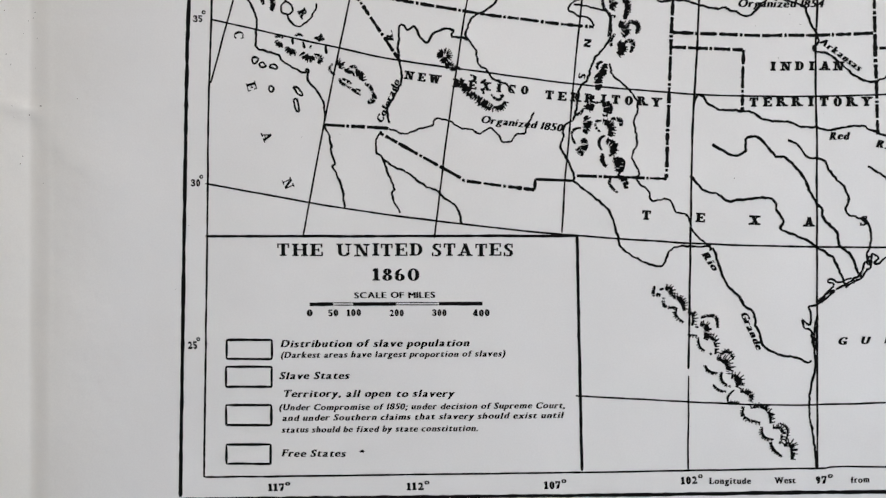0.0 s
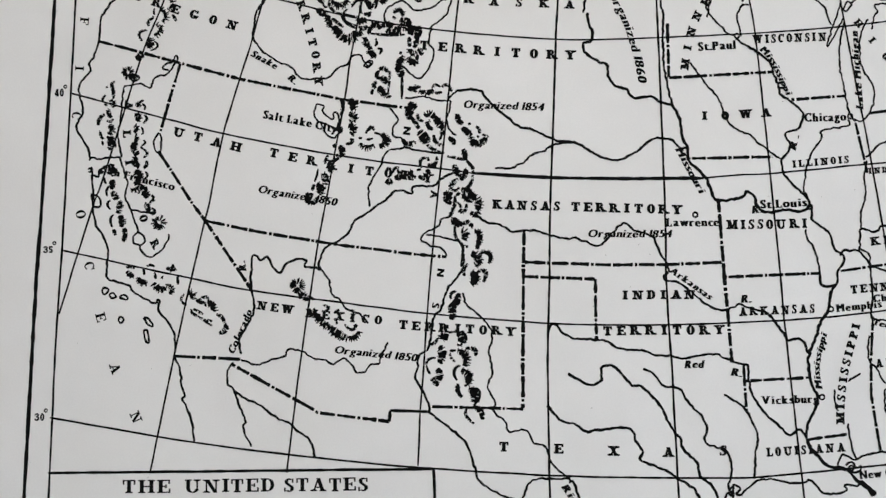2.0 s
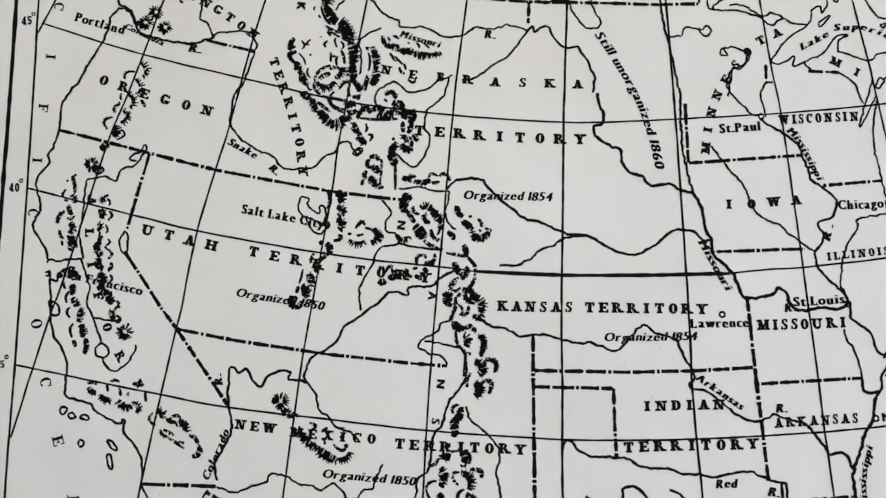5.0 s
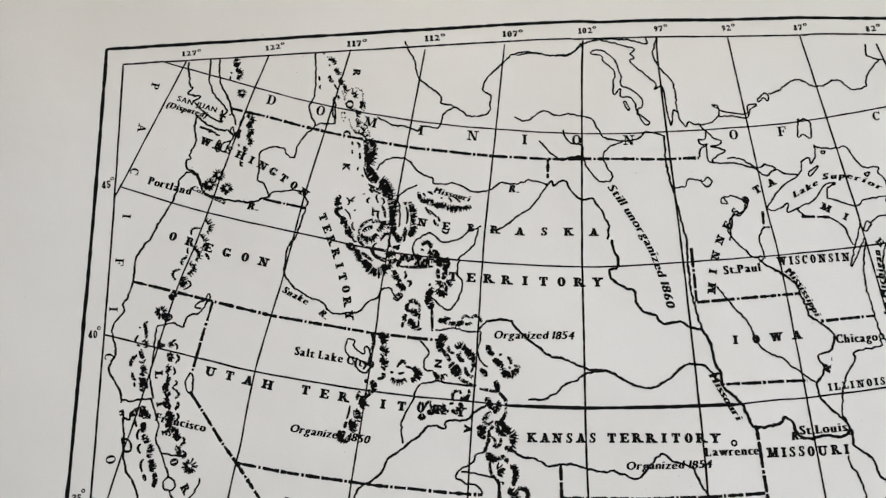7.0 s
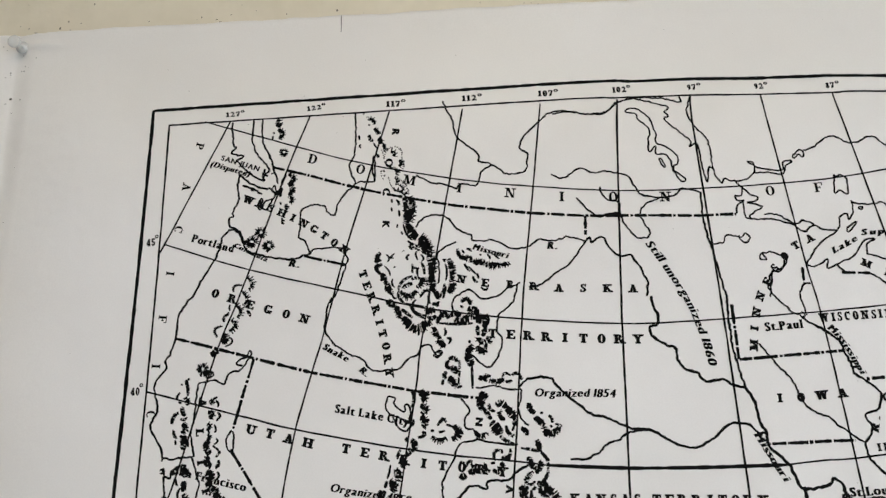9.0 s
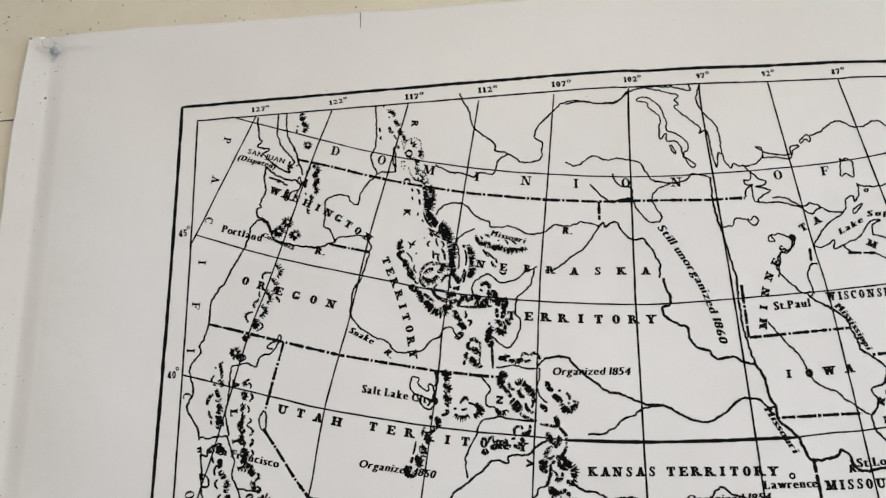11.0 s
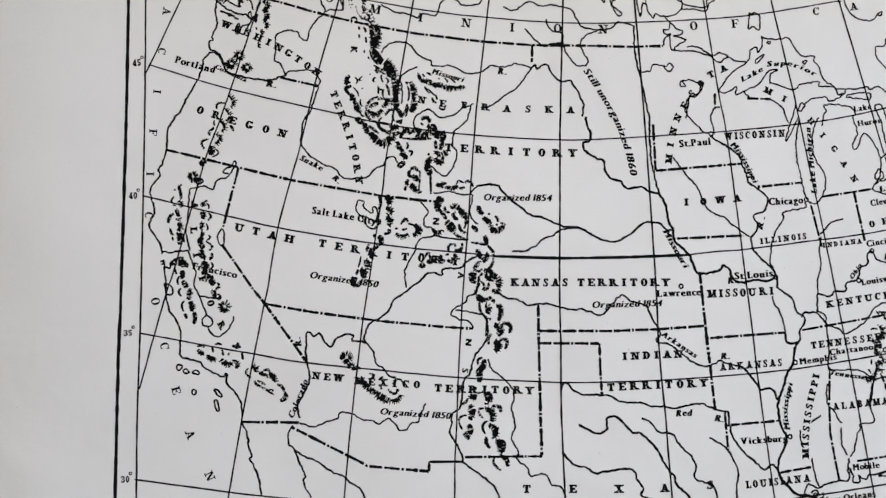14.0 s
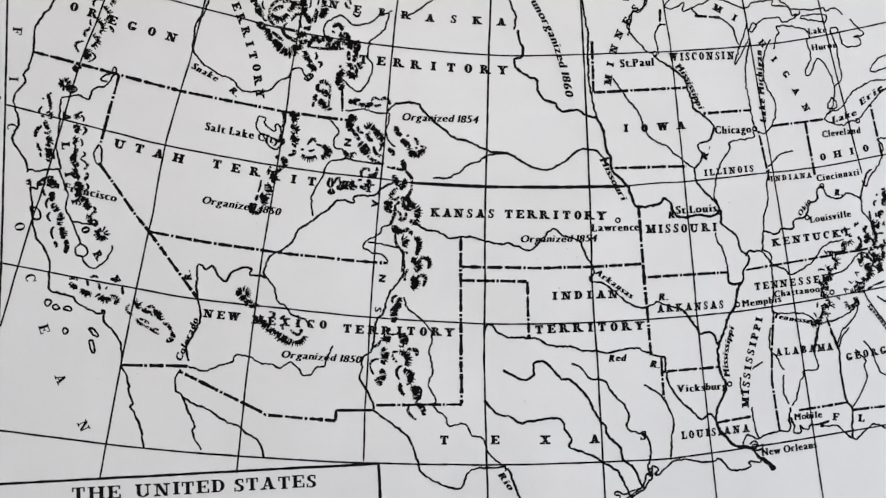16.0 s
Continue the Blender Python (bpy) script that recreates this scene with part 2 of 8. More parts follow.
def ink(name, width, points, style="pen"):
    """A printed line as a part of the sheet: pen (wavering), rule (straight) or dash (dashes and dots)."""
    layer[0] = (layer[0] + 1) % 12
    lift = layer[0] * 4e-6
    width *= LINE_WEIGHT
    line = curve_through(points, 0.8) if style == "pen" else straight_through(points, 2.0) if style == "dash" else curve_through(points, 4.0)
    if style == "pen":
        line = [q + Vector((noise.noise(Vector((q.x * 0.33, q.y * 0.33, 1))), noise.noise(Vector((q.x * 0.33, q.y * 0.33, 9))))) * 0.75
                + Vector((noise.noise(Vector((q.x * 0.9, q.y * 0.9, 4))), noise.noise(Vector((q.x * 0.9, q.y * 0.9, 6))))) * 0.35 for q in line]
    else:
        line = [q + Vector((noise.noise(Vector((q.x * 0.06, q.y * 0.06, 1))), noise.noise(Vector((q.x * 0.06, q.y * 0.06, 9))))) * 0.25 for q in line]
    verts, faces = [], []
    if style != "dash":
        stroke(line, width, verts, faces, 0.08 if style == "bar" else 0.22, lift=lift)
    else:
        run = 0.0
        fine = straight_through(line, 0.4)
        k = int(abs(points[0][0] * 3 + points[0][1])) % 3 * 2
        left, on, piece = DASHES[k][0], DASHES[k][1], [fine[0]]
        for a, b in zip(fine, fine[1:]):
            run += (b - a).length
            if on:
                piece.append(b)
            if run >= left:
                if on and len(piece) > 1:
                    stroke(piece, width, verts, faces, 0.3, lift=lift)
                k, run, piece = (k + 1) % len(DASHES), 0.0, [b]
                left, on = DASHES[k][0] * random.uniform(0.8, 1.25), DASHES[k][1]
        if on and len(piece) > 1:
            stroke(piece, width, verts, faces, 0.3, lift=lift)
    return mesh_object(name, verts, faces, INK, sheet)


def arc_points(c, radius, a0, a1, n=9, squash=1.0, turn=0.0):
    out = []
    for i in range(n):
        a = a0 + (a1 - a0) * i / (n - 1)
        p = Vector((radius * math.cos(a), radius * squash * math.sin(a)))
        out.append(c + Vector((p.x * math.cos(turn) - p.y * math.sin(turn), p.x * math.sin(turn) + p.y * math.cos(turn))))
    return out


def joined(faces):
    """Edges that hold a letter's strokes together as one piece."""
    return [(a[0], b[0]) for a, b in zip(faces, faces[1:]) if not set(a) & set(b)]


def crest(fat, hair, a, m, b, verts, faces, rnd, lift):
    """One brush mark of a mountain: a bow from a over m to b, fat in its middle, with a comb of hairs on its outer side (fat 0: hairs alone)."""
    ctrl = m * 2 - (a + b) / 2
    long = (b - a).length + (m - (a + b) / 2).length
    n = max(5, round(long / 0.48))
    out = m - (a + b) / 2
    first = len(verts)
    seed = rnd.uniform(0, 50)
    spine = []
    for i in range(n + 1):
        f = i / n
        q = a * (1 - f) ** 2 + ctrl * 2 * f * (1 - f) + b * f * f
        t = (ctrl - a) * (1 - f) + (b - ctrl) * f
        t = t.normalized() if t.length > 1e-6 else Vector((1, 0))
        s = Vector((-t.y, t.x))
        if s.dot(out) < 0:
            s = -s
        bell = 0.55 + 0.45 * math.sin(math.pi * f) ** 0.7
        w = max(0.42, fat / 2 * bell)
        ragged = min(0.7, 0.18 + 0.13 * fat)
        w0 = w * (1 + ragged * noise.noise(Vector((f * long * 1.3, seed, 0))))
        w1 = w * (1 + ragged * noise.noise(Vector((f * long * 1.3, seed, 7))))
        spine.append((q, s, t, w))
        if not fat:
            continue
        verts += [lay(*(q + s * w0), lift), lay(*(q + s * w0 * 0.25), lift), lay(*(q - s * w1), lift)]
        if i:
            k = first + 3 * i
            # the ink skips here and there on broad marks
            if fat < 1.9 or rnd.random() > 0.13:
                faces.append((k - 3, k - 2, k + 1, k))
            if fat < 1.9 or rnd.random() > 0.07:
                faces.append((k - 2, k - 1, k + 2, k + 1))
    if not hair:
        return
    count = max(3, round(long / 1.5))
    for h in range(count):
        q, s, t, w = spine[min(n, max(0, round((h + rnd.uniform(0.2, 0.8)) / count * n)))]
        d = (s + t * rnd.uniform(-0.22, 0.22)).normalized()
        if not fat:
            q = q + d * rnd.uniform(0.0, 0.5)
        e = q + d * (w * (fat > 0) + hair * rnd.uniform(0.45, 1.0))
        stroke([q, q.lerp(e, 0.6), e], rnd.uniform(0.75, 1.05), verts, faces, 0.2, False, lift)


fine_marks = ([], [])


def drawn_range(marks):
    """Drawn mountains, each a part of its own; a mark is fat, hair and the bow's start, middle and end. Short bare strokes go together."""
    rnd = random.Random(len(marks) * 31 + int(abs(marks[0][2] * 10)))
    for fat, hair, *at in marks:
        a, m, b = (Vector(at[i:i + 2]) for i in (0, 2, 4))
        layer[0] = (layer[0] + 1) % 12
        small = (b - a).length + 2 * (m - (a + b) / 2).length < 4.5 and fat < 1.9
        verts, faces = fine_marks if small else ([], [])
        crest(fat, hair, a, m, b, verts, faces, rnd, layer[0] * 4e-6)
        if not small:
            mesh_object("mountain", verts, faces, INK, sheet, joins=joined(faces))


def peak(u, v, radius):
    """A lone peak: short strokes round a pale top, thickest on one side."""
    rnd = random.Random(int(abs(u * 11 + v)))
    verts, faces = [], []
    for i in range(19):
        a = 2 * math.pi * i / 19 + rnd.uniform(-0.12, 0.12)
        d = Vector((math.cos(a), math.sin(a)))
        r0, r1 = radius * rnd.uniform(0.16, 0.4), radius * rnd.uniform(0.85, 1.2)
        c = Vector((u, v))
        stroke([c + d * r0, c + d * (r0 + r1) / 2, c + d * r1], radius * (0.21 + 0.12 * (d.x + d.y < 0)), verts, faces, 0.3)
    return mesh_object("mountain_peak", verts, faces, INK, sheet)


def ring(name, u, v, radius, width):
    verts, faces = [], []
    stroke(arc_points(Vector((u, v)), radius, 0, 2 * math.pi, 15), width, verts, faces, 0.2)
    return mesh_object(name, verts, faces, INK, sheet)


# ---- lettering: the built-in font thickened and given serifs; bold capitals and figures drawn after the print ----
CHARS = "ABCDEFGHIJKLMNOPRSTUVWXYabcdefghijklmnopqrstuvwxyz0123456789°.,;()-"
TICKS = {"T": "0t 1t", "E": "1t 1b", "F": "1t", "L": "1b", "S": ".92t .08b", "C": ".95t .95b", "G": ".93t", "2": "1b", "5": "1t"}
SERIFS = {"A": ".06b .94b", "B": ".12b .12t", "D": ".12b .12t", "E": ".12b .12t", "F": ".14b .14t", "H": ".1b .9b .1t .9t", "I": ".5b .5t", "K": ".12b .12t .88b .86t", "L": ".14b .14t", "M": ".08b .92b .08t .92t", "N": ".1b .1t .9t", "P": ".12b .12t", "R": ".12b .12t .92b", "T": ".5b", "U": ".1t .9t", "V": ".06t .94t", "W": ".05t .5t .95t", "X": ".1b .9b .1t .9t", "Y": ".5b .07t .93t", "1": ".6b",
          "h": ".15b .85b", "i": ".5b", "k": ".15b .88b", "l": ".5b", "m": ".08b .5b .92b", "n": ".15b .85b", "r": ".25b", "f": ".4b", "a": ".9b", "d": ".88b", "u": ".9b"}


def cut_glyphs():
    made = {}
    for ch in CHARS:
        data = bpy.data.curves.new("glyph", "FONT")
        data.body, data.resolution_u = ch, 3
        made[ch] = new("glyph", data)
    graph = bpy.context.evaluated_depsgraph_get()
    out = {}
    for ch, ob in made.items():
        me = ob.evaluated_get(graph).to_mesh()
        out[ch] = (np.array([v.co[:2] for v in me.vertices]), [tuple(p.vertices) for p in me.polygons])
        ob.evaluated_get(graph).to_mesh_clear()
    for ob in made.values():
        data = ob.data
        bpy.data.objects.remove(ob)
        bpy.data.curves.remove(data)
    cap = out["H"][0][:, 1].max()
    return {ch: (v / cap, f) for ch, (v, f) in out.items()}


GLYPHS = cut_glyphs()
# the degree sign is a small open ring
loop = [(math.cos(k * math.pi / 7), math.sin(k * math.pi / 7)) for k in range(14)]
GLYPHS["°"] = (np.array([(0.25 + 0.25 * c, 0.95 + 0.25 * d) for c, d in loop] + [(0.25 + 0.17 * c, 0.95 + 0.17 * d) for c, d in loop]),
               [(k, (k + 1) % 14, 14 + (k + 1) % 14, 14 + k) for k in range(14)])
# style: thickening across, slant, serif half length, serif thickness, narrowing
STYLES = {"serif": (0.08, 0.0, 0.17, 0.115, 1.0), "title": (0.055, 0.0, 0.15, 0.07, 1.0), "figure": (0.085, 0.0, 0.13, 0.1, 1.0), "degree": (0.085, 0.0, 0.13, 0.1, 1.0), "roman": (0.11, 0.0, 0.12, 0.1, 1.0), "romanb": (0.085, 0.0, 0.13, 0.09, 1.0), "italic": (0.125, 0.24, 0.10, 0.08, 1.0), "legend": (0.076, 0.26, 0.11, 0.085, 1.0), "sansitalic": (0.088, 0.22, 0, 0, 1.0), "sans": (0.11, 0.0, 0, 0, 1.0), "sansb": (0.075, 0.0, 0, 0, 1.0)}


# drawn capitals and figures: v stem (x, from, to), u thin stem, h thin bar (from x, to x, y), d thick and n thin slants (x, y, x, y),
# o bow (x, y, radii, from, to degrees), s serif (x, y), k tick (x, from, to)
LETTERS = {
    "A": "n .10 0 .40 1/d .66 0 .38 1/h .2 .58 .3/s .10 0/s .68 0", "B": "v .14 0 1/o .32 .75 .28 .25 -90 90/o .34 .26 .33 .26 -90 90/h .14 .34 .96/h .14 .34 .5/h .14 .36 .04/s .14 0/s .14 1",
    "C": "o .42 .5 .4 .52 42 318/k .74 .64 1", "D": "v .14 0 1/o .34 .5 .42 .5 -90 90/h .14 .36 .96/h .14 .36 .04/s .14 0/s .14 1",
    "E": "v .14 0 1/h .14 .66 .96/h .14 .46 .5/h .14 .68 .04/k .65 .68 1/k .68 0 .33/k .46 .36 .64/s .14 0/s .14 1", "F": "v .14 0 1/h .14 .66 .96/h .14 .46 .5/k .65 .68 1/k .46 .36 .64/s .14 0/s .14 1",
    "G": "o .42 .5 .4 .52 40 320/v .68 .04 .42/s .68 .42/k .74 .66 1", "H": "v .14 0 1/v .72 0 1/h .14 .72 .5/s .14 0/s .14 1/s .72 0/s .72 1", "I": "v .18 0 1/s .18 0/s .18 1", "J": "v .4 .2 1/o .26 .2 .24 .22 180 360/s .4 1",
    "K": "v .14 0 1/n .2 .38 .66 1/d .72 0 .36 .58/s .14 0/s .14 1/s .74 0/s .64 1", "L": "v .14 0 1/h .14 .62 .04/k .63 0 .36/s .14 0/s .14 1", "M": "u .12 0 1/v .88 0 1/d .48 .04 .18 1/n .48 .04 .84 1/s .12 0/s .12 1/s .88 0/s .88 1",
    "N": "u .12 0 1/u .72 0 1/d .68 0 .16 1/s .12 0/s .12 1/s .72 1", "O": "o .42 .5 .4 .52 0 360", "P": "v .14 0 1/o .34 .72 .32 .28 -90 90/h .14 .36 .96/h .14 .36 .48/s .14 0/s .14 1", "R": "v .14 0 1/o .34 .74 .3 .26 -90 90/h .14 .36 .96/h .14 .4 .5/d .72 0 .44 .5/s .14 0/s .14 1/s .76 0",
    "S": "o .34 .75 .28 .27 40 250/o .35 .26 .3 .28 -140 70/d .5 .36 .2 .66/k .57 .68 1/k .08 0 .32", "T": "v .38 0 1/h .02 .74 .96/k .05 .64 1/k .71 .64 1/s .38 0", "U": "v .14 .26 1/u .7 .26 1/o .42 .28 .38 .3 180 360/s .14 1/s .7 1", "V": "d .4 0 .14 1/n .4 0 .7 1/s .14 1/s .7 1",
    "W": "d .32 0 .12 1/n .32 0 .54 1/d .78 0 .56 1/n .78 0 1 1/s .12 1/s .55 1/s 1 1", "X": "d .68 0 .16 1/n .12 0 .68 1/s .12 0/s .7 0/s .14 1/s .68 1", "Y": "d .4 .42 .14 1/n .4 .42 .7 1/v .4 0 .48/s .4 0/s .14 1/s .7 1",
    "0": "o .36 .5 .35 .52 0 360", "1": "v .3 0 1/s .3 0/k .14 .74 .9/h .12 .3 .9", "2": "o .34 .7 .32 .31 -35 175/n .1 .04 .58 .56/h .04 .66 .06/h .04 .66 .12/k .66 0 .28", "3": "o .32 .74 .38 .28 -70 150/o .32 .28 .42 .3 -155 70/h .2 .42 .52/h -.06 .14 .2/h -.02 .14 .8", "4": "v .46 0 1/n .06 .28 .46 1/h .04 .66 .27/s .46 0",
    "5": "u .12 .5 1/h .12 .62 .96/h .12 .62 .9/o .32 .31 .34 .33 -160 140", "6": "o .32 .3 .3 .3 0 360/o .46 .5 .44 .5 95 180", "7": "h .06 .6 .96/h .06 .6 .9/n .24 0 .56 .92/d .24 0 .4 .5/k .08 .66 1", "8": "o .32 .75 .25 .25 0 360/o .32 .26 .3 .27 0 360", "9": "o .32 .7 .3 .3 0 360/o .18 .5 .44 .5 -85 0"}


def drawn(ch, stem, thin):
    """Polygons of a drawn letter of height 1."""
    out = []

    def box(x0, x1, y0, y1):
        out.append([(x0, y0), (x1, y0), (x1, y1), (x0, y1)])

    for mark in LETTERS[ch].split("/"):
        kind, *f = mark.split()
        f = [float(x) for x in f]
        if kind in "vu":
            w = (stem if kind == "v" else thin) / 2
            box(f[0] - w, f[0] + w, f[1], f[2])
        elif kind == "h":
            box(f[0], f[1], min(max(f[2], thin / 2), 1 - thin / 2) - thin / 2, min(max(f[2], thin / 2), 1 - thin / 2) + thin / 2)
        elif kind in "dn":
            w = (stem * 1.05 if kind == "d" else thin * 1.15) / 2
            out.append([(f[0] - w, f[1]), (f[0] + w, f[1]), (f[2] + w, f[3]), (f[2] - w, f[3])])
        elif kind == "s":
            half = stem / 2 + 0.1
            y0, y1 = (0, thin) if f[1] == 0 else (f[1] - thin, f[1])
            box(f[0] - half, f[0] + half, y0, y1)
            y2 = y1 + 0.05 if f[1] == 0 else y0 - 0.05
            out.append([(f[0] - half * 0.75, y0 if y2 < y0 else y1), (f[0] + half * 0.75, y0 if y2 < y0 else y1), (f[0] + stem / 2 * 0.9, y2), (f[0] - stem / 2 * 0.9, y2)])
        elif kind == "k":
            box(f[0] - thin * 0.5, f[0] + thin * 0.5, f[1], f[2])
        elif kind == "o":
            x, y, rx, ry, a0, a1 = f
            n = max(6, round(abs(a1 - a0) / 18))
            ring_in, ring_out = [], []
            for i in range(n + 1):
                a = radians(a0 + (a1 - a0) * i / n)
                ring_out.append((x + rx * math.cos(a), y + ry * math.sin(a)))
                ring_in.append((x + max(0.03, rx - stem) * math.cos(a), y + max(0.03, ry - thin) * math.sin(a)))
            for i in range(n):
                out.append([ring_in[i], ring_out[i], ring_out[i + 1], ring_in[i + 1]])
    return out


PENS = {"serif": (0.33, 0.18), "title": (0.235, 0.1), "figure": (0.34, 0.2), "degree": (0.28, 0.22)}
DRAWN = {(style, ch): drawn(ch, *pen) for style, pen in PENS.items() for ch in LETTERS}


def reach(ch, out, style):
    """A letter's width with its serifs."""
    if (style, ch) in DRAWN:
        xs = [x for poly in DRAWN[style, ch] for x, _ in poly]
        return max(xs) - min(xs)
    g = GLYPHS[ch][0]
    lo, hi = g[:, 0].min(), g[:, 0].max()
    at = [lo + float(m[:-1]) * (hi - lo) for m in SERIFS.get(ch, "").split()]
    return max([hi + 0.05] + [x + out for x in at]) - min([lo - 0.05] + [x - out for x in at])


def word(name, text, style, height, path, spread=""):
    """A printed word along a path through the letters' middles. spread: one letter to each even step of the path; one: a single letter at its start."""
    layer[0] = (layer[0] + 1) % 12
    lift = 2e-5 + layer[0] * 4e-6
    fat, slant, half, thick, _ = STYLES[style]
    line = [Vector(q) for q in path]
    lengths = [0.0]
    for a, b in zip(line, line[1:]):
        lengths.append(lengths[-1] + (b - a).length)
    total = lengths[-1]

    def along(s):
        for i in range(len(line) - 1):
            if s <= lengths[i + 1] or i == len(line) - 2:
                f = (s - lengths[i]) / max(1e-6, lengths[i + 1] - lengths[i])
                return line[i].lerp(line[i + 1], f)

    gap, steps = 0.14, None
    widths = [0.36 if ch == " " else reach(ch, half + fat if half else fat, style) for ch in text]
    if spread == "even":
        spots, squeeze = [total * i / max(1, len(text) - 1) for i in range(len(text))], 1.12
    elif spread == "one":
        spots, squeeze = [0.0], 1.0
    else:
        natural = height * (sum(widths) + gap * (len(text) - 1))
        squeeze = min(1.22, max(0.6, total / natural))
        if (style, "A") in DRAWN:
            tight = 0.14 if style in ("title", "figure", "degree") or name == "scale_figure" else 0.3
            squeeze = min(1.12 if total / len(text) > 1.12 * height and tight == 0.3 else 1.6 if tight < 0.3 else 1.35, max(0.75, total / (height * (sum(widths) + tight * (len(text) - 1)))))
            if total / len(text) > 1.12 * height and tight == 0.3:
                mean = sum(widths) / len(widths)
                steps = [0.35 * w + 0.65 * mean for w in widths]
        steps = steps or widths
        rest = (total - height * squeeze * sum(widths)) / max(1, len(text) - 1)
        spots, s = [], 0.0
        for w in steps:
            spots.append(s + w * height * squeeze / 2)
            s += w * height * squeeze + rest
    verts, faces = [], []
    single = spread == "even" or (style in ("serif", "title") and height > 4)
    for ch, w, s in zip(text, widths, spots):
        if ch == " ":
            continue
        if single and verts:
            mesh_object(name, verts, faces, INK, sheet, joins=joined(faces))
            verts, faces = [], []
        d = max(0.5, total * 0.03)
        q = along(s)
        t = (along(s + d) - along(s - d)).normalized()
        up = Vector((-t.y, t.x))
        g, polys = GLYPHS[ch]
        mid = (g[:, 0].min() + g[:, 0].max()) / 2
        wob = (random.uniform(-0.02, 0.02), random.uniform(-0.03, 0.03))

        def put(x, y, z):
            x, y = (x - mid + slant * (y - 0.5)) * squeeze + wob[0], y - 0.5 + wob[1]
            p = q + t * x * height + up * y * height
            return lay(p.x, p.y, lift + z)

        if (style, ch) in DRAWN:
            xs = [x for poly in DRAWN[style, ch] for x, _ in poly]
            mid = (max(xs) + min(xs)) / 2
            for n, poly in enumerate(DRAWN[style, ch]):
                k = len(verts)
                verts += [put(x, y, n % 8 * 2e-6) for x, y in poly]
                faces.append((k, k + 1, k + 2, k + 3))
            continue
        for n, dx in enumerate((-fat, 0.0, fat)):
            k = len(verts)
            verts += [put(x + dx, y, n * 3e-6) for x, y in g]
            faces += [tuple(i + k for i in f) for f in polys]
        if half:
            lo, wide = g[:, 0].min(), max(1e-3, np.ptp(g[:, 0]))
            for mark in SERIFS.get(ch, "").split():
                x = lo + float(mark[:-1]) * wide
                y = 0.0 if mark[-1] == "b" else 1.0
                y0, y1 = (y, y + thick) if mark[-1] == "b" else (y - thick, y)
                k = len(verts)
                verts += [put(x - half - fat, y0, 1e-5), put(x + half + fat, y0, 1e-5), put(x + half + fat, y1, 1e-5), put(x - half - fat, y1, 1e-5)]
                faces.append((k, k + 1, k + 2, k + 3))
            # upright ticks at the ends of arms
            for mark in TICKS.get(ch, "").split():
                x = lo + float(mark[:-1]) * wide
                x0, x1 = (x - fat, x + 0.05) if x > mid else (x - 0.05, x + fat)
                y0, y1 = (0.0, 0.3) if mark[-1] == "b" else (0.7, 1.0)
                if ch in "SCG":
                    y0, y1 = y0 - 0.02 * (mark[-1] == "b"), y1 + 0.02 * (mark[-1] == "t")
                k = len(verts)
                verts += [put(x0, y0, 1.2e-5), put(x1, y0, 1.2e-5), put(x1, y1, 1.2e-5), put(x0, y1, 1.2e-5)]
                faces.append((k, k + 1, k + 2, k + 3))
    return mesh_object(name, verts, faces, INK, sheet, joins=joined(faces))


# ---- the print: frame, inset and legend ----
ink("outer_border", 1.6, [(-12.1, 12.2), (279, 26.6), (340.4, 27.3), (381, 28), (421.3, 27.6), (461.3, 28.1), (513.4, 27.4), (736, 20)], "rule")
ink("outer_border", 1.65, [(-12.2, 12.6), (-12.2, -123.5), (-14, -257.5), (-14.8, -300.9), (-15.2, -316.4), (-15.8, -437.7), (-16.4, -608.6)], "rule")
ink("outer_border", 1.6, [(-16.5, -610.2), (186.3, -600.4), (315.4, -594), (448.4, -587.2), (735, -575.8)], "rule")
ink("outer_border", 1.6, [(736, 20), (735, -575.8)], "rule")
ink("inner_border", 0.85, [(0.4, 0.6), (278.2, 13.9), (325.1, 14.6), (375.7, 15.4), (427.7, 15), (477.4, 15.1), (511.5, 15.4), (723, 8)], "rule")
ink("inner_border", 0.9, [(0.4, 1.1), (1.4, -123.8), (0.8, -257.7), (0.3, -301), (-0.6, -352.4), (-0.4, -432.7), (-0.5, -594.6)], "rule")
ink("inner_border", 0.85, [(0.1, -594.5), (251.8, -581.7), (343.3, -576.5), (404.6, -573.2), (447.6, -570.7), (722, -565.8)], "rule")
ink("inner_border", 0.85, [(723, 8), (722, -565.8)], "rule")
ink("inset_border", 1.15, [(-1.6, -432.7), (242.8, -425.5)], "rule")
ink("inset_border", 1.3, [(242.6, -424.8), (251.6, -580.6)], "rule")
for side in ([(13.5, -501.2), (43.7, -500.2)], [(43.7, -500.2), (44, -513)], [(44, -513), (13.6, -513.9)], [(13.6, -513.9), (13.5, -501.2)]):
    ink("legend_box", 1.15, side, "rule")
for side in ([(13.4, -519.2), (44.1, -518.2)], [(44.1, -518.2), (44.2, -531.7)], [(44.2, -531.7), (13.6, -532.7)], [(13.6, -532.7), (13.4, -519.2)]):
    ink("legend_box", 1.15, side, "rule")
for side in ([(13.7, -545), (44.2, -543.9)], [(44.2, -543.9), (44.4, -557.5)], [(44.4, -557.5), (14, -558.6)], [(14, -558.6), (13.7, -545)]):
    ink("legend_box", 1.15, side, "rule")
for side in ([(14.3, -571.7), (44.1, -570.6)], [(44.1, -570.6), (44.4, -583.7)], [(44.4, -583.7), (14.6, -584.8)], [(14.6, -584.8), (14.3, -571.7)]):
    ink("legend_box", 1.15, side, "rule")
ink("scale_bar", 1.6, [(68.5, -475.6), (84, -475.2)], "bar")
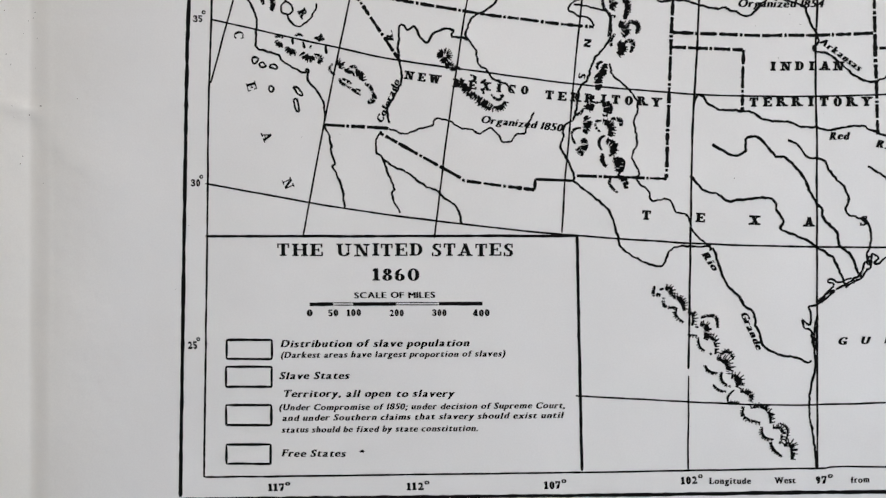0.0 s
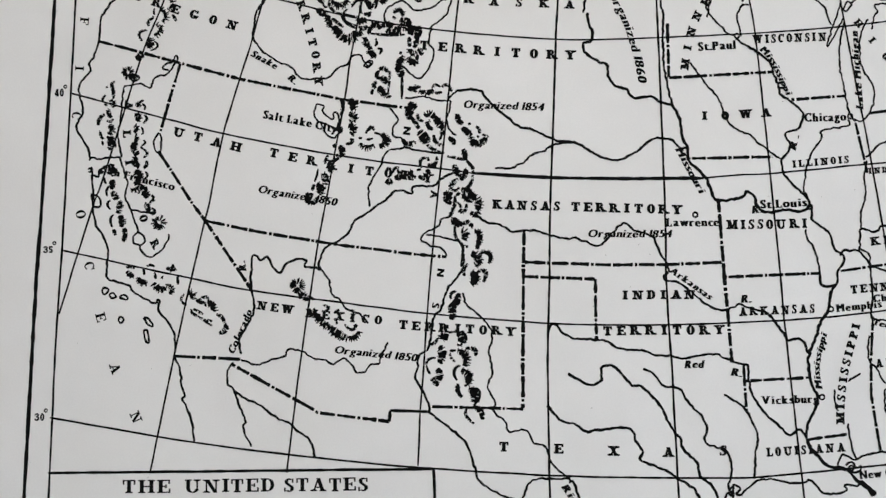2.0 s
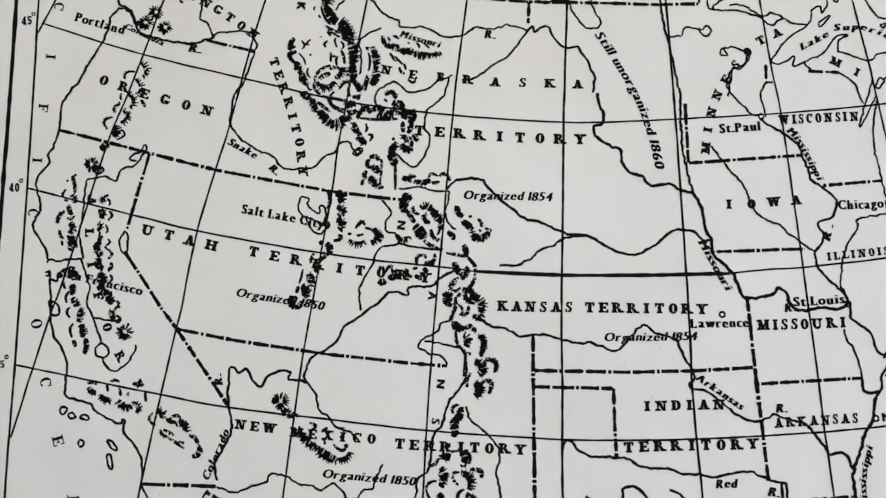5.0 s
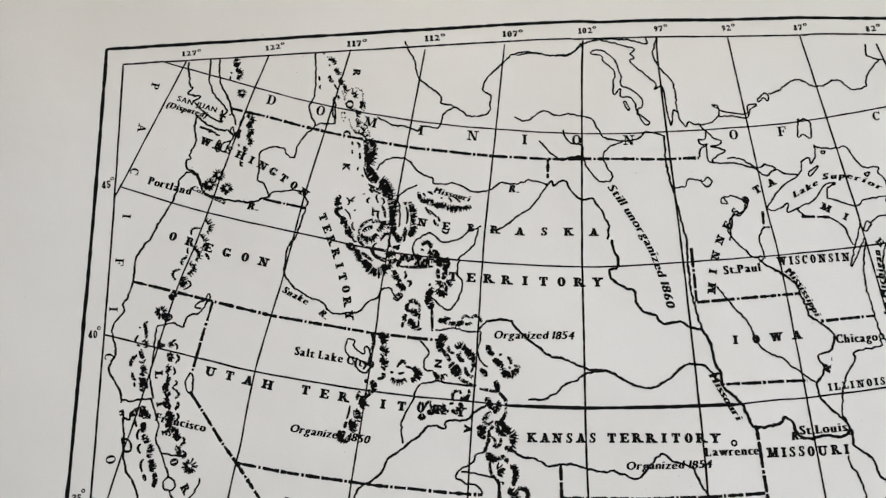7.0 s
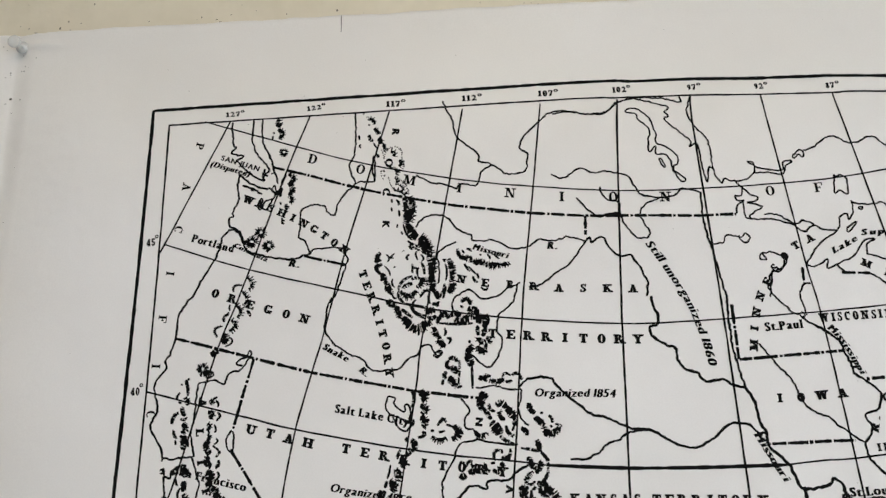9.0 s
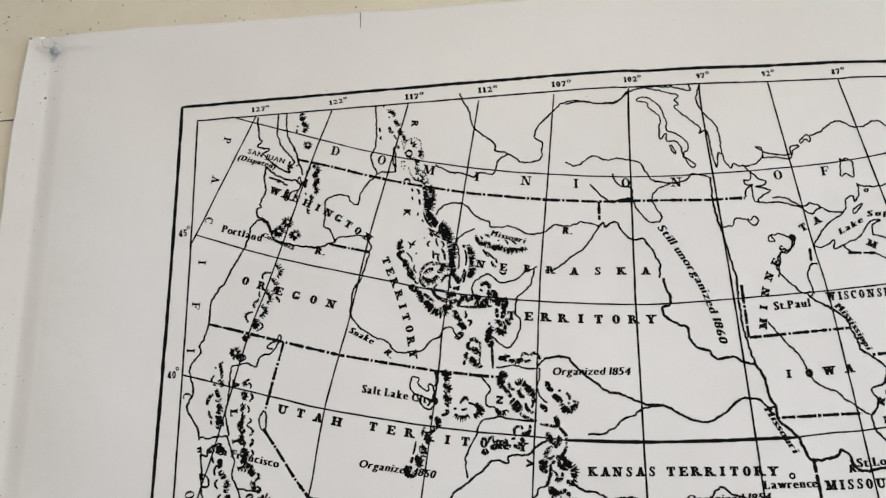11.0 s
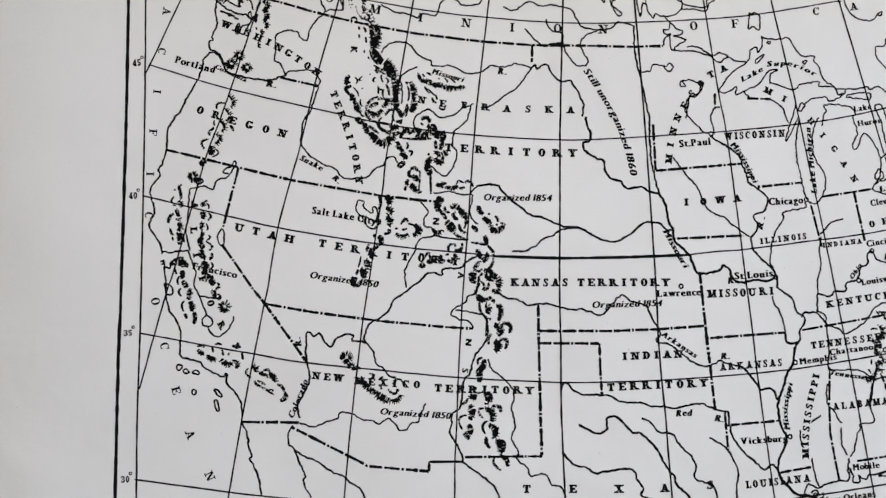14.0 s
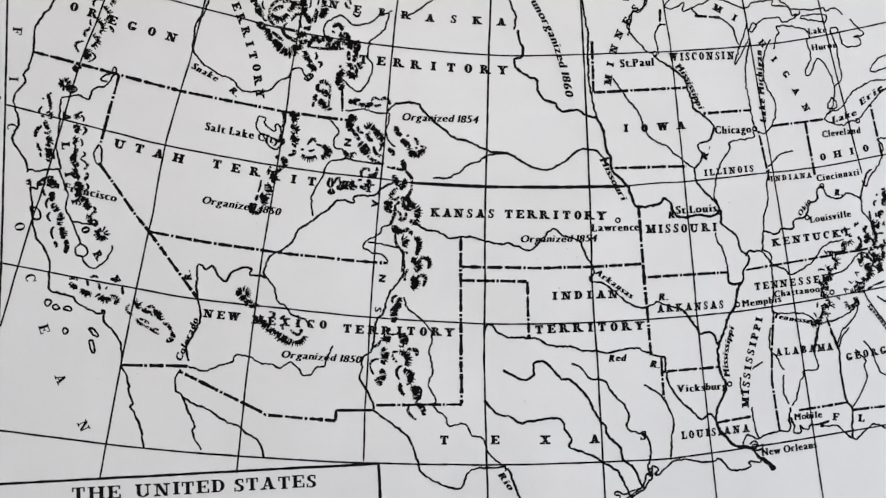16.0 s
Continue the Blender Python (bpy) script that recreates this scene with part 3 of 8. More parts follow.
ink("scale_bar", 1.6, [(97.4, -474.8), (125.9, -473.7)], "bar")
ink("scale_bar", 1.6, [(154, -472.7), (182.6, -471.6)], "bar")
ink("scale_bar", 0.45, [(84, -474.4), (97.4, -474)], "rule")
ink("scale_bar", 0.45, [(84, -475.9), (97.4, -475.5)], "rule")
ink("scale_bar", 0.45, [(125.9, -472.8), (154, -472)], "rule")
ink("scale_bar", 0.45, [(125.9, -474.4), (154, -473.5)], "rule")
ink("pencil_tick", 0.35, [(124.1, 86.1), (124.2, 72.5)], "rule")
ink("stray_mark", 0.9, [(103.7, -573.3), (105.3, -572.5), (107.3, -573.7)], "pen")

# ---- the print: grid, boundaries, coasts and rivers ----
ink("meridian", 0.8, [(45.5, 3.1), (2, -94.7)], "rule")
ink("meridian", 0.8, [(103.4, 5.5), (88.4, -35.9), (60.7, -122.6), (47.7, -159), (35.9, -203), (24.4, -246.1), (18.1, -266.1), (0.6, -332.3)], "rule")
ink("meridian", 0.8, [(161.4, 9.2), (132.1, -93), (119, -148.6), (102.3, -211.9), (94.4, -258.7), (91.9, -270.6), (84.4, -309.1), (75.9, -355.8), (63.3, -430.4)], "rule")
ink("meridian", 0.8, [(213.7, 8.6), (185.7, -147.6), (180.3, -188.6), (169.8, -256.5), (164.9, -287.9), (156.4, -359.7), (152.5, -399.7), (149.8, -429.6)], "rule")
ink("meridian", 0.8, [(269.7, 11.3), (262.1, -52.3), (252.7, -127.8), (245.1, -217.7), (241.2, -260.3), (236.7, -328), (235.3, -360.2), (233.6, -388.1), (232.8, -423.6)], "rule")
ink("meridian", 0.95, [(324.9, 13.6), (323.4, -9.8), (318, -128.8), (316, -210.6), (314.7, -261), (314.8, -303.8), (314.3, -360.8), (317.6, -482.5), (318.4, -510.5)], "rule")
ink("meridian", 0.8, [(318.7, -514.9), (321, -577.6)], "rule")
ink("meridian", 0.9, [(376.7, 15.3), (376.8, -8.7), (383.6, -129.9), (389, -261.8), (389.7, -304.5), (393.5, -361.3), (395.6, -401.6), (405, -573.7)], "rule")
ink("meridian", 0.8, [(426.3, 15), (435, -50.6), (442.4, -108), (447.9, -143.4), (455.8, -221.7), (459, -257), (462.2, -291), (466.7, -343.1), (478.6, -455.7), (491, -573.7)], "rule")
ink("meridian", 0.8, [(477, 15.1), (489.1, -44.8), (501.7, -107.3), (504.3, -121.8), (512.1, -167.4), (522.8, -227.1), (541.8, -349.6), (557.2, -457.9)], "rule")
ink("meridian", 0.8, [(529.4, 8), (540.3, -29.5), (572.8, -159.9), (589.9, -225.8)], "rule")
ink("parallel", 0.7, [(26.8, 2.6), (76.4, -12.5), (142.3, -31.5), (208.3, -44.4), (261.5, -50.8), (321.6, -55), (378.6, -54.5), (449.7, -50.5), (489, -45.7), (539.6, -36.9), (541.6, -37.1), (544.2, -36.6)], "rule")
ink("parallel", 0.75, [(4.3, -88.3), (63.5, -106.8), (138.7, -124.6), (179.4, -134), (207.1, -138.5), (235.6, -141.7), (268.2, -144.7), (316.9, -147.1), (357.4, -146.4), (443.3, -141.1), (504.1, -135.4), (550, -128.4), (610.3, -114.7)], "rule")
ink("parallel", 0.8, [(0.7, -188.6), (63.5, -204.3), (104.3, -214), (164.9, -224.7), (205.8, -230.2), (245.8, -234.1), (263.6, -236.5)], "rule")
ink("territory_boundary", 1.5, [(263.6, -236.5), (314.2, -238.4), (368.7, -238.1), (414.1, -237)], "rule")
ink("parallel", 0.75, [(414.1, -237), (436.7, -234.5), (456.3, -233.3), (515.6, -226.5), (561.4, -220.7), (608.8, -211.4)], "rule")
ink("parallel", 0.8, [(0.9, -291.5), (83.4, -307.8), (122.8, -314.9), (204.6, -324.2), (239.6, -327.9), (298.4, -331.6), (333.2, -332.8), (380.7, -332.2), (430, -330), (490, -325.4), (556, -316.2), (607.3, -307.4)], "rule")
ink("parallel", 0.85, [(-2, -398), (91.4, -411.9), (168.1, -419.9), (233.3, -424.8), (314.6, -428.1), (371.8, -428.5), (410.9, -427.9), (443.7, -426.9), (478.6, -423.4), (533.8, -416.7), (605.9, -406.6)], "rule")
ink("parallel", 0.8, [(245.8, -530.7), (319.8, -532.1), (379.2, -532.2), (447.1, -528.2)], "rule")
ink("territory_boundary", 1.35, [(77.8, -33.1), (98, -38.3), (144.5, -51.2), (165.4, -56), (208, -63.9), (257.9, -70), (297.1, -72.8), (336.4, -73.1), (377.5, -73.9), (400.2, -73.2)], "dash")
ink("territory_boundary", 1.35, [(297.1, -72.8), (296.7, -86.3)], "dash")
ink("state_boundary", 1.3, [(102.9, -98.3), (132.1, -105.2)], "dash")
ink("state_boundary", 1.35, [(18.6, -154), (70.9, -167.2), (112, -177.5), (179.2, -189.6), (206.3, -193), (221.5, -194.6)], "dash")
ink("state_boundary", 1.35, [(72, -167.6), (60.7, -213.4)], "dash")
ink("state_boundary", 1.35, [(59.9, -225.5), (82.8, -258.6), (92.2, -270.6), (123.8, -314.9)], "dash")
ink("lake_shore", 0.8, [(60.7, -213.4), (56.7, -219.4), (58.3, -225.5), (61.3, -225.5), (61.9, -221.5), (60.7, -214.4)])
ink("territory_boundary", 1.35, [(92.2, -270.6), (128.2, -277.4), (180.8, -284.9), (205.1, -287.3), (229.3, -290), (248.3, -291.1)], "dash")
ink("territory_boundary", 1.5, [(298.2, -273.6), (298, -293.7), (298.1, -330.7), (298.7, -386.4)], "dash")
ink("territory_boundary", 1.45, [(298.9, -293.4), (314.6, -293.9), (349.8, -294.2), (390.4, -293.3), (426.3, -291.3)], "dash")
ink("territory_boundary", 1.4, [(298.6, -302.8), (343.8, -303.6)], "dash")
ink("territory_boundary", 1.4, [(344.1, -303.6), (345.2, -341.7)], "dash")
ink("state_boundary", 1.5, [(423.2, -250), (426.3, -292.2), (431.4, -351.4), (431.8, -355.2)], "dash")
ink("state_boundary", 1.35, [(426.8, -300.8), (488.2, -297.1)], "dash")
ink("state_boundary", 1.2, [(488.2, -297.1), (489.2, -304.7), (497.9, -304.7)])
ink("state_boundary", 1.35, [(403.4, -224.4), (458.4, -222.3)], "dash")
ink("state_boundary", 1.35, [(388.8, -171.8), (459.9, -166.3)], "dash")
ink("state_boundary", 1.35, [(390.3, -135.3), (391.4, -171.3)], "dash")
ink("state_boundary", 1.3, [(470.9, -184.6), (505.7, -181.4)], "dash")
ink("state_boundary", 1.2, [(465.1, -114.8), (483.9, -115.5)], "dash")
ink("state_boundary", 1.2, [(439.7, -110.8), (439.7, -121.9)], "dash")
ink("state_boundary", 1.2, [(511.8, -196.2), (519.7, -231.7)], "dash")
ink("state_boundary", 1.2, [(522.2, -192.4), (560.8, -186.8)], "dash")
ink("state_boundary", 1.2, [(546.8, -188.5), (554, -227.2)], "dash")
ink("state_boundary", 1.2, [(597, -175.4), (606, -214.5)], "dash")
ink("state_boundary", 1.2, [(501.5, -295.5), (519, -292.6), (550.1, -287.6), (607.8, -277.5)], "dash")
ink("state_boundary", 1.2, [(521.7, -324), (520.1, -352), (519.9, -373.5), (525.3, -409.5)], "dash")
ink("state_boundary", 1.2, [(560.1, -326.1), (569.1, -349.8)], "dash")
ink("state_boundary", 1.2, [(539.8, -395.1), (576, -390.3)], "dash")
ink("state_boundary", 1.2, [(580, -395.7), (606, -393.3)], "dash")
ink("state_boundary", 1.25, [(440.6, -366.6), (481.5, -363.7)], "dash")
ink("state_boundary", 1.25, [(439, -357), (440.8, -385.6)], "dash")
ink("state_boundary", 1.25, [(480, -402.6), (505.7, -398.7)], "dash")
ink("state_boundary", 1.35, [(76.1, -357.7), (118.4, -358.9)], "dash")
ink("territory_boundary", 1.4, [(113.2, -362.5), (165.9, -390), (168.2, -391.7), (214, -396.3)], "dash")
ink("territory_boundary", 1.4, [(214, -396.3), (214.2, -389.4)], "rule")
ink("territory_boundary", 1.4, [(214.2, -389.4), (239.6, -389.8)], "rule")
ink("territory_boundary", 1.3, [(241, -386.5), (299.1, -387)], "dash")
ink("coast_line", 0.95, [(46.6, 1.5), (48.7, -15.2), (50.9, -17.5), (47.8, -21.9), (56.4, -24.3), (52.2, -27.5), (55.5, -32), (63.1, -38.7), (72.7, -43.3), (71.6, -40.4), (75.7, -35.7), (72.4, -30.1), (65.9, -22.2), (62.1, -11.1), (62.2, 3.4)])
ink("coast_line", 0.95, [(68.6, 3.3), (69.5, -11.2), (73.3, -21.3), (76.6, -26.9), (78.9, -35.7), (81.1, -41.3), (82.2, -45.7)])
ink("coast_line", 0.95, [(53.5, -38.5), (55.7, -39.2), (63.2, -45.3), (70.7, -48.7), (78.1, -50), (80.3, -55.4), (74, -58.6), (72, -62.9), (75.2, -64.5), (78.2, -58.7), (81.3, -53.3), (84.4, -49)])
ink("coast_line", 0.95, [(55.2, -37.5), (53.7, -46.2), (55, -57.2), (51, -65.8), (52.1, -69), (49, -71.2), (50.6, -76.6), (56.6, -79.9), (61.4, -89.7)])
ink("coast_line", 0.95, [(50.7, -78.7), (45.1, -84), (44.3, -91.5), (37.4, -106.4), (32.4, -114.8), (28.1, -124.2), (19.5, -136.7), (18, -153.4), (15.2, -163.7), (12.3, -168.8), (13.1, -174), (6.7, -184.2), (9.1, -196.5), (9.4, -202.6), (6.2, -211.7), (14.2, -224.9), (15.9, -233)])
ink("coast_line", 0.95, [(15.8, -231), (18.5, -230.6), (21.6, -232), (28.6, -230.7), (35.7, -230.2)])
ink("coast_line", 0.95, [(16.7, -237), (17.8, -242), (21.9, -243), (22.2, -239.1), (26.8, -236.1), (31.8, -235.2)])
ink("coast_line", 0.95, [(17.4, -242), (19.4, -257.9), (17.7, -254.9), (23.1, -256.8), (23.7, -262.4), (19.9, -262.7), (18.3, -256.7)])
ink("coast_line", 0.95, [(18.6, -263.3), (21.7, -273.6), (27.2, -282.9), (30.2, -290.3), (30.1, -296.7), (30.2, -307.7), (34.6, -310.5), (44.1, -313.3), (49.9, -318.8), (61.3, -324.3), (63.1, -322), (65, -323.4), (64.2, -328), (69, -334.3), (74.3, -341.5), (75.8, -348.7), (75.9, -356.7), (75.7, -358.1), (79.3, -364.8), (80.9, -376), (83.8, -382.7), (81.7, -384.5), (86.6, -394), (89.3, -402.9), (90.2, -411.4)])
ink("coast_line", 0.95, [(113.4, -360.8), (109.8, -367.5), (110.7, -374.2), (114.7, -378.8), (118.1, -387.8), (122.6, -398), (121.1, -401.3), (124.9, -410.4), (127.2, -413.9)])
ink("coast_line", 0.95, [(114.7, -378.8), (123.6, -384.5), (132.4, -388.1), (141.3, -395), (150.2, -398.5), (156.9, -404.3), (163.7, -409), (167.2, -419.3)])
ink("island_outline", 0.9, [(27.6, -315.5), (30.1, -315), (31.5, -317.4), (29.6, -319), (27.9, -317.7), (27.6, -315.5)])
ink("island_outline", 0.9, [(32.6, -318.6), (34.9, -318.1), (36.8, -320.5), (34.6, -321.7), (32.7, -319.9), (32.6, -318.6)])
ink("island_outline", 0.9, [(39, -320), (42.4, -319.6), (44.3, -320.9), (42.9, -322), (39.6, -321.4), (39, -320)])
ink("island_outline", 0.9, [(39.1, -333.7), (40.9, -333.2), (42.3, -335.4), (40.7, -337.1), (38.9, -335.9), (39.1, -333.7)])
ink("island_outline", 0.9, [(55, -333.8), (57.8, -334.2), (61.2, -337.8), (60.7, -339.3), (57.9, -337.8), (55.4, -335.1), (55, -333.8)])
ink("island_outline", 0.9, [(55.7, -341.4), (57.6, -341.8), (59.2, -348.2), (57.6, -349.4), (55.8, -345.9), (55.7, -341.4)])
ink("river_line", 1, [(49.2, -78.7), (56.6, -81), (62.1, -92.9), (69.5, -96.2), (82.1, -99.2), (95.7, -100.3), (102.9, -97.9), (107.1, -96.9)])
ink("river_line", 0.85, [(107.1, -96.9), (109.1, -93.7), (119.6, -92.8), (128.9, -93), (132.1, -97.3), (133.1, -102.6), (130.1, -112.1), (126, -124.7), (120.9, -132), (119, -148.6), (121.1, -152.8), (126.2, -159.1), (136.5, -165.5), (144.7, -168.7), (150.8, -175.9), (161, -176.1), (169.2, -175.2), (175.3, -169.1), (181.4, -166.1), (184.5, -161), (189.6, -160), (192.6, -165.2), (195.7, -167.3), (197.7, -164.3), (194.7, -163.8)])
ink("river_line", 0.85, [(107.1, -96.9), (103.9, -88.3), (98.6, -85), (99.5, -77.5), (100, -65.6), (108.8, -61.4), (116.2, -63.1), (118.3, -67), (123.6, -69.3), (125.6, -60.6), (131.9, -52.1), (137.1, -46.7), (134.3, -39), (132.8, -32.4), (136, -25.8), (137, -12.6), (136.3, 7.5)])
ink("river_line", 0.85, [(137.1, -46.7), (141.3, -45.3), (150.8, -44.8), (149.3, -37.1), (149.9, -26.1), (151.2, -37.1), (150.8, -45.9)])
ink("river_line", 0.85, [(35.4, -183.6), (34.7, -196.9), (34.6, -207), (33.2, -215.1), (35.6, -227.2), (36.1, -230.2)])
ink("river_line", 0.85, [(35.4, -183.6), (46.6, -181.7), (52.8, -184.2), (55.7, -177.7), (63.9, -174.7), (66.5, -171.1), (70.2, -164.5), (68.8, -162.4), (66.8, -166.5), (61.7, -169.1), (60.7, -171.6), (64.9, -172.3)])
ink("lake_shore", 0.8, [(40.4, -178.9), (43.4, -176.1), (45.5, -177.6), (44.5, -179.6), (41.4, -180.2), (40.4, -178.9)])
ink("river_line", 0.85, [(35.3, -230.2), (38, -239.2), (41.3, -247.2), (39.7, -255.1), (43.7, -264.5), (46.8, -272), (48.8, -278.5), (46.1, -282.1), (47.1, -285.8), (51, -287.2), (53.7, -284.6), (51.7, -280.3), (48.8, -278.5)])
ink("river_line", 0.85, [(50, -287.7), (53, -292.3), (57.8, -294.6), (64.3, -290.6), (68.8, -283.3), (68.4, -279.6)])
ink("river_line", 0.85, [(43.7, -264.5), (50.4, -265.5), (56.1, -266.1), (59, -265)])
ink("lake_shore", 0.9, [(191.9, -167.1), (194.5, -164.8), (197.1, -166.0), (194.5, -168.2), (191.9, -167.1)])
ink("lake_shore", 0.8, [(161, -196.5), (163, -192.8), (167, -194.5), (166, -197.6), (170.1, -201.7), (173.1, -202.7), (173.1, -198.7), (175.5, -198.3), (177.1, -205.8), (175.1, -209.8), (170, -206.7), (164, -204.6), (160.5, -200.1), (161, -196.5)])
ink("river_line", 0.85, [(165, -205.6), (168, -210.7), (170, -213.8), (174, -214.8), (178.1, -210.8), (179.1, -207.8)])
ink("river_line", 1, [(252.1, -236.1), (244.3, -240.4), (239.1, -245.1), (226.8, -245.8), (224.9, -250.4), (215.9, -248.6), (208.2, -255.1), (200.6, -260.4), (193.2, -266), (188.5, -269.7), (184.6, -277), (178, -282.5), (170.5, -286.1), (167.7, -292.5), (166.2, -298), (168.6, -301.1)])
ink("river_line", 0.85, [(168.6, -301.1), (173.2, -308), (175, -316.2), (180.6, -319.9), (184.2, -325.3), (193.5, -329), (199, -334.4)])
ink("river_line", 1, [(168.6, -301.1), (164.8, -299.8), (157.4, -298.8), (158.3, -295.1), (152.7, -294.2), (146.1, -296.9), (141.5, -303.2), (136.8, -299.5), (133, -293.1), (129.3, -295.2), (125.5, -292.5), (123.6, -293), (122.8, -304), (123.8, -314.9), (125.7, -326.6), (121.2, -338.3), (116.6, -346.3), (118.5, -356.1)])
ink("river_line", 0.85, [(198, -259.6), (197.2, -248), (199.9, -241.1), (204.9, -231.8), (207.4, -224.6), (211.3, -221.9), (219.6, -220.5), (217.6, -214.7), (212.5, -213.5), (211.8, -208.2), (215, -202.3), (209.8, -195.2)])
ink("river_line", 0.85, [(219.6, -220.5), (229.9, -222.3), (242.9, -224.1), (245.5, -223.4)])
ink("river_line", 0.85, [(219.4, -188.5), (231.1, -186.9), (238.9, -188.7), (249.3, -189.4)])
ink("river_line", 0.85, [(118.4, -358.9), (128.2, -362.1), (136.9, -359.2), (146.5, -356.4), (147.6, -352.9), (152.5, -351.9), (157.8, -353.5), (165, -357.6), (172, -358.3), (177.4, -360.8), (184.3, -357.1), (189.7, -362.2), (192.2, -365.7), (197.5, -365.5), (200.9, -361.1), (206.9, -360), (207.7, -356.5), (211.7, -346)])
ink("river_line", 1, [(258.4, -281.4), (258.9, -297.9), (249.3, -312.3), (245.3, -324.9), (241.5, -328.5), (239.3, -342.7), (237.2, -350.6), (232.1, -354.2), (231.5, -361.1), (230, -368.2), (233.7, -375), (236.5, -380.2), (239.4, -387.1), (240.2, -390.7), (252.3, -399.8), (263.3, -409.6), (268.8, -424.2), (271.7, -432.4), (285.1, -440.4), (297.5, -443.6), (303.6, -432.7), (310.5, -430.1), (319.8, -430.3), (329.2, -429.6)])
ink("river_line", 1.1, [(330.5, -430.7), (337.9, -448.7), (341.7, -455.7), (348.7, -461.6), (352.3, -467.6), (358.6, -471.9), (360.5, -479.7), (363.3, -486.6), (366.9, -494.4), (373.2, -497.7), (380.1, -499.8), (387, -500.3), (394.1, -503.6), (397.5, -502.2)])
ink("river_line", 0.85, [(259.4, -314.2), (262.0, -321.4), (267.4, -326.0), (272.7, -330.5), (277.9, -337.7), (278.5, -345.0), (277.0, -347.5), (277.3, -356.1), (279.2, -364.7), (276.1, -373.0), (280.9, -383.2), (280.0, -389.0), (287.7, -395.1), (289.7, -401.0), (301.3, -400.4), (305.7, -408.0), (313.4, -410.2), (317.9, -421.0), (327.8, -429.7), (329.3, -433.0)])
ink("river_line", 0.85, [(231.4, -280.3), (234.3, -275.7), (242.8, -271.2), (244.8, -266.6), (250.4, -264.8), (252.5, -257.4)])
ink("river_line", 0.85, [(231.4, -280.3), (236, -283.1), (245.2, -285.9), (248.3, -290.5)])
ink("river_line", 0.85, [(235.2, -276.6), (245.4, -278.6), (254.7, -280.5), (258.3, -284.2)])
ink("river_line", 1, [(314.3, -338.0), (315.8, -333.5), (319.4, -333.5), (327.4, -340.7), (344.6, -342.3), (352.0, -343.3), (357.7, -347.0), (364.6, -348.1), (375.9, -348.7), (381.0, -351.1), (392.9, -351.8), (401.1, -353.1), (409.8, -351.2), (421.1, -349.6), (426, -352.2), (431, -353.1), (432.9, -355.1), (437.8, -355.5), (441.4, -356.7), (442.3, -360.9), (442, -365.2), (443.8, -372.6), (447.1, -380.1), (454.6, -388.6), (460.7, -393.7), (468.3, -399.9), (474.2, -396.3), (479.1, -402)])
ink("river_line", 1.2, [(327.4, -363.9), (332.9, -367.4), (341.5, -370.9), (348.5, -367.6), (348.2, -360.7), (352.3, -358.5), (357.3, -359.3), (367.6, -370.1), (373.9, -371.5), (380.9, -377.4), (386.1, -383.6), (390.6, -392.3), (395.2, -399.8), (397.7, -402.2), (401.2, -411), (409.2, -418.5), (410.9, -426.6), (417.5, -431.6), (421.4, -437), (424, -443.8), (426.4, -447.2)])
ink("river_line", 1, [(374.7, -359.8), (382.5, -364.1), (387.1, -370.3), (394.0, -371.4), (399.0, -373.2), (402.9, -379.4), (408.0, -385.6), (412.5, -389.2), (415.8, -398), (414.0, -402.5), (416.1, -406.8), (421.6, -408.5), (427.2, -410.1), (430.5, -416.2), (430.8, -426.4), (429.1, -432.3), (432, -439.6)])
ink("river_line", 1.1, [(314.1, -384.2), (322.7, -393.2), (332.2, -395.9), (338.2, -400.2), (346.0, -399.2), (352.4, -398.6), (361.2, -397.4), (368.1, -399.1), (370.8, -406.0), (374.9, -412.2), (373.3, -417.3), (381.0, -420.3), (391.3, -424.5), (396.5, -428.1), (404.5, -432.3), (410.1, -438.8), (413.7, -446.7), (416.1, -451.7)])
ink("river_line", 1, [(426.6, -375.6), (433.0, -379.3), (439.6, -384.2), (443.3, -389.7), (447.4, -399.7), (447.5, -406), (446.1, -413.6), (445.7, -428.2)])
ink("coast_line", 0.95, [(404.6, -573.6), (401.6, -554.4), (397.8, -535.2), (397.9, -520.7), (400.1, -505), (397.8, -491.8), (395.9, -482.3), (391.9, -481.2), (390.4, -475.8), (394.8, -478.8), (395.3, -471.6), (394.2, -466.9), (399.2, -465.5), (405.8, -456.9), (409.1, -452.1), (405.5, -451), (407.2, -448.6), (412.5, -450.8), (420.4, -447)])
ink("coast_line", 0.95, [(399.2, -472.6), (398.3, -482.2), (398.4, -493.7), (399.8, -493.7), (399.7, -472.6)])
ink("coast_line", 0.95, [(401.5, -464.3), (409.3, -456.8), (407, -456.9), (400.3, -463.1), (401.5, -464.3)])
ink("coast_line", 0.95, [(410.4, -455.6), (418.2, -450.7), (426, -444.2), (427.8, -437), (430.6, -438.6), (432.1, -433.3), (429.5, -434.6)])
ink("coast_line", 0.95, [(416, -453.9), (426.4, -447.2), (429.2, -442.4), (432, -440.6), (432.2, -432.3), (436.6, -434.1), (433.9, -436.9), (436.6, -437.8), (446.8, -429.4), (456.4, -427.7), (468.2, -429.9), (478, -429.2), (479.8, -427.4), (483.8, -430.2), (487.9, -435.1), (495.9, -436.3), (503.7, -433.6), (502.6, -430.7), (510.5, -430.9), (512.3, -428.1), (518.5, -432), (521.6, -435), (519.6, -436.3), (514.4, -430.1), (509.3, -426.2)])
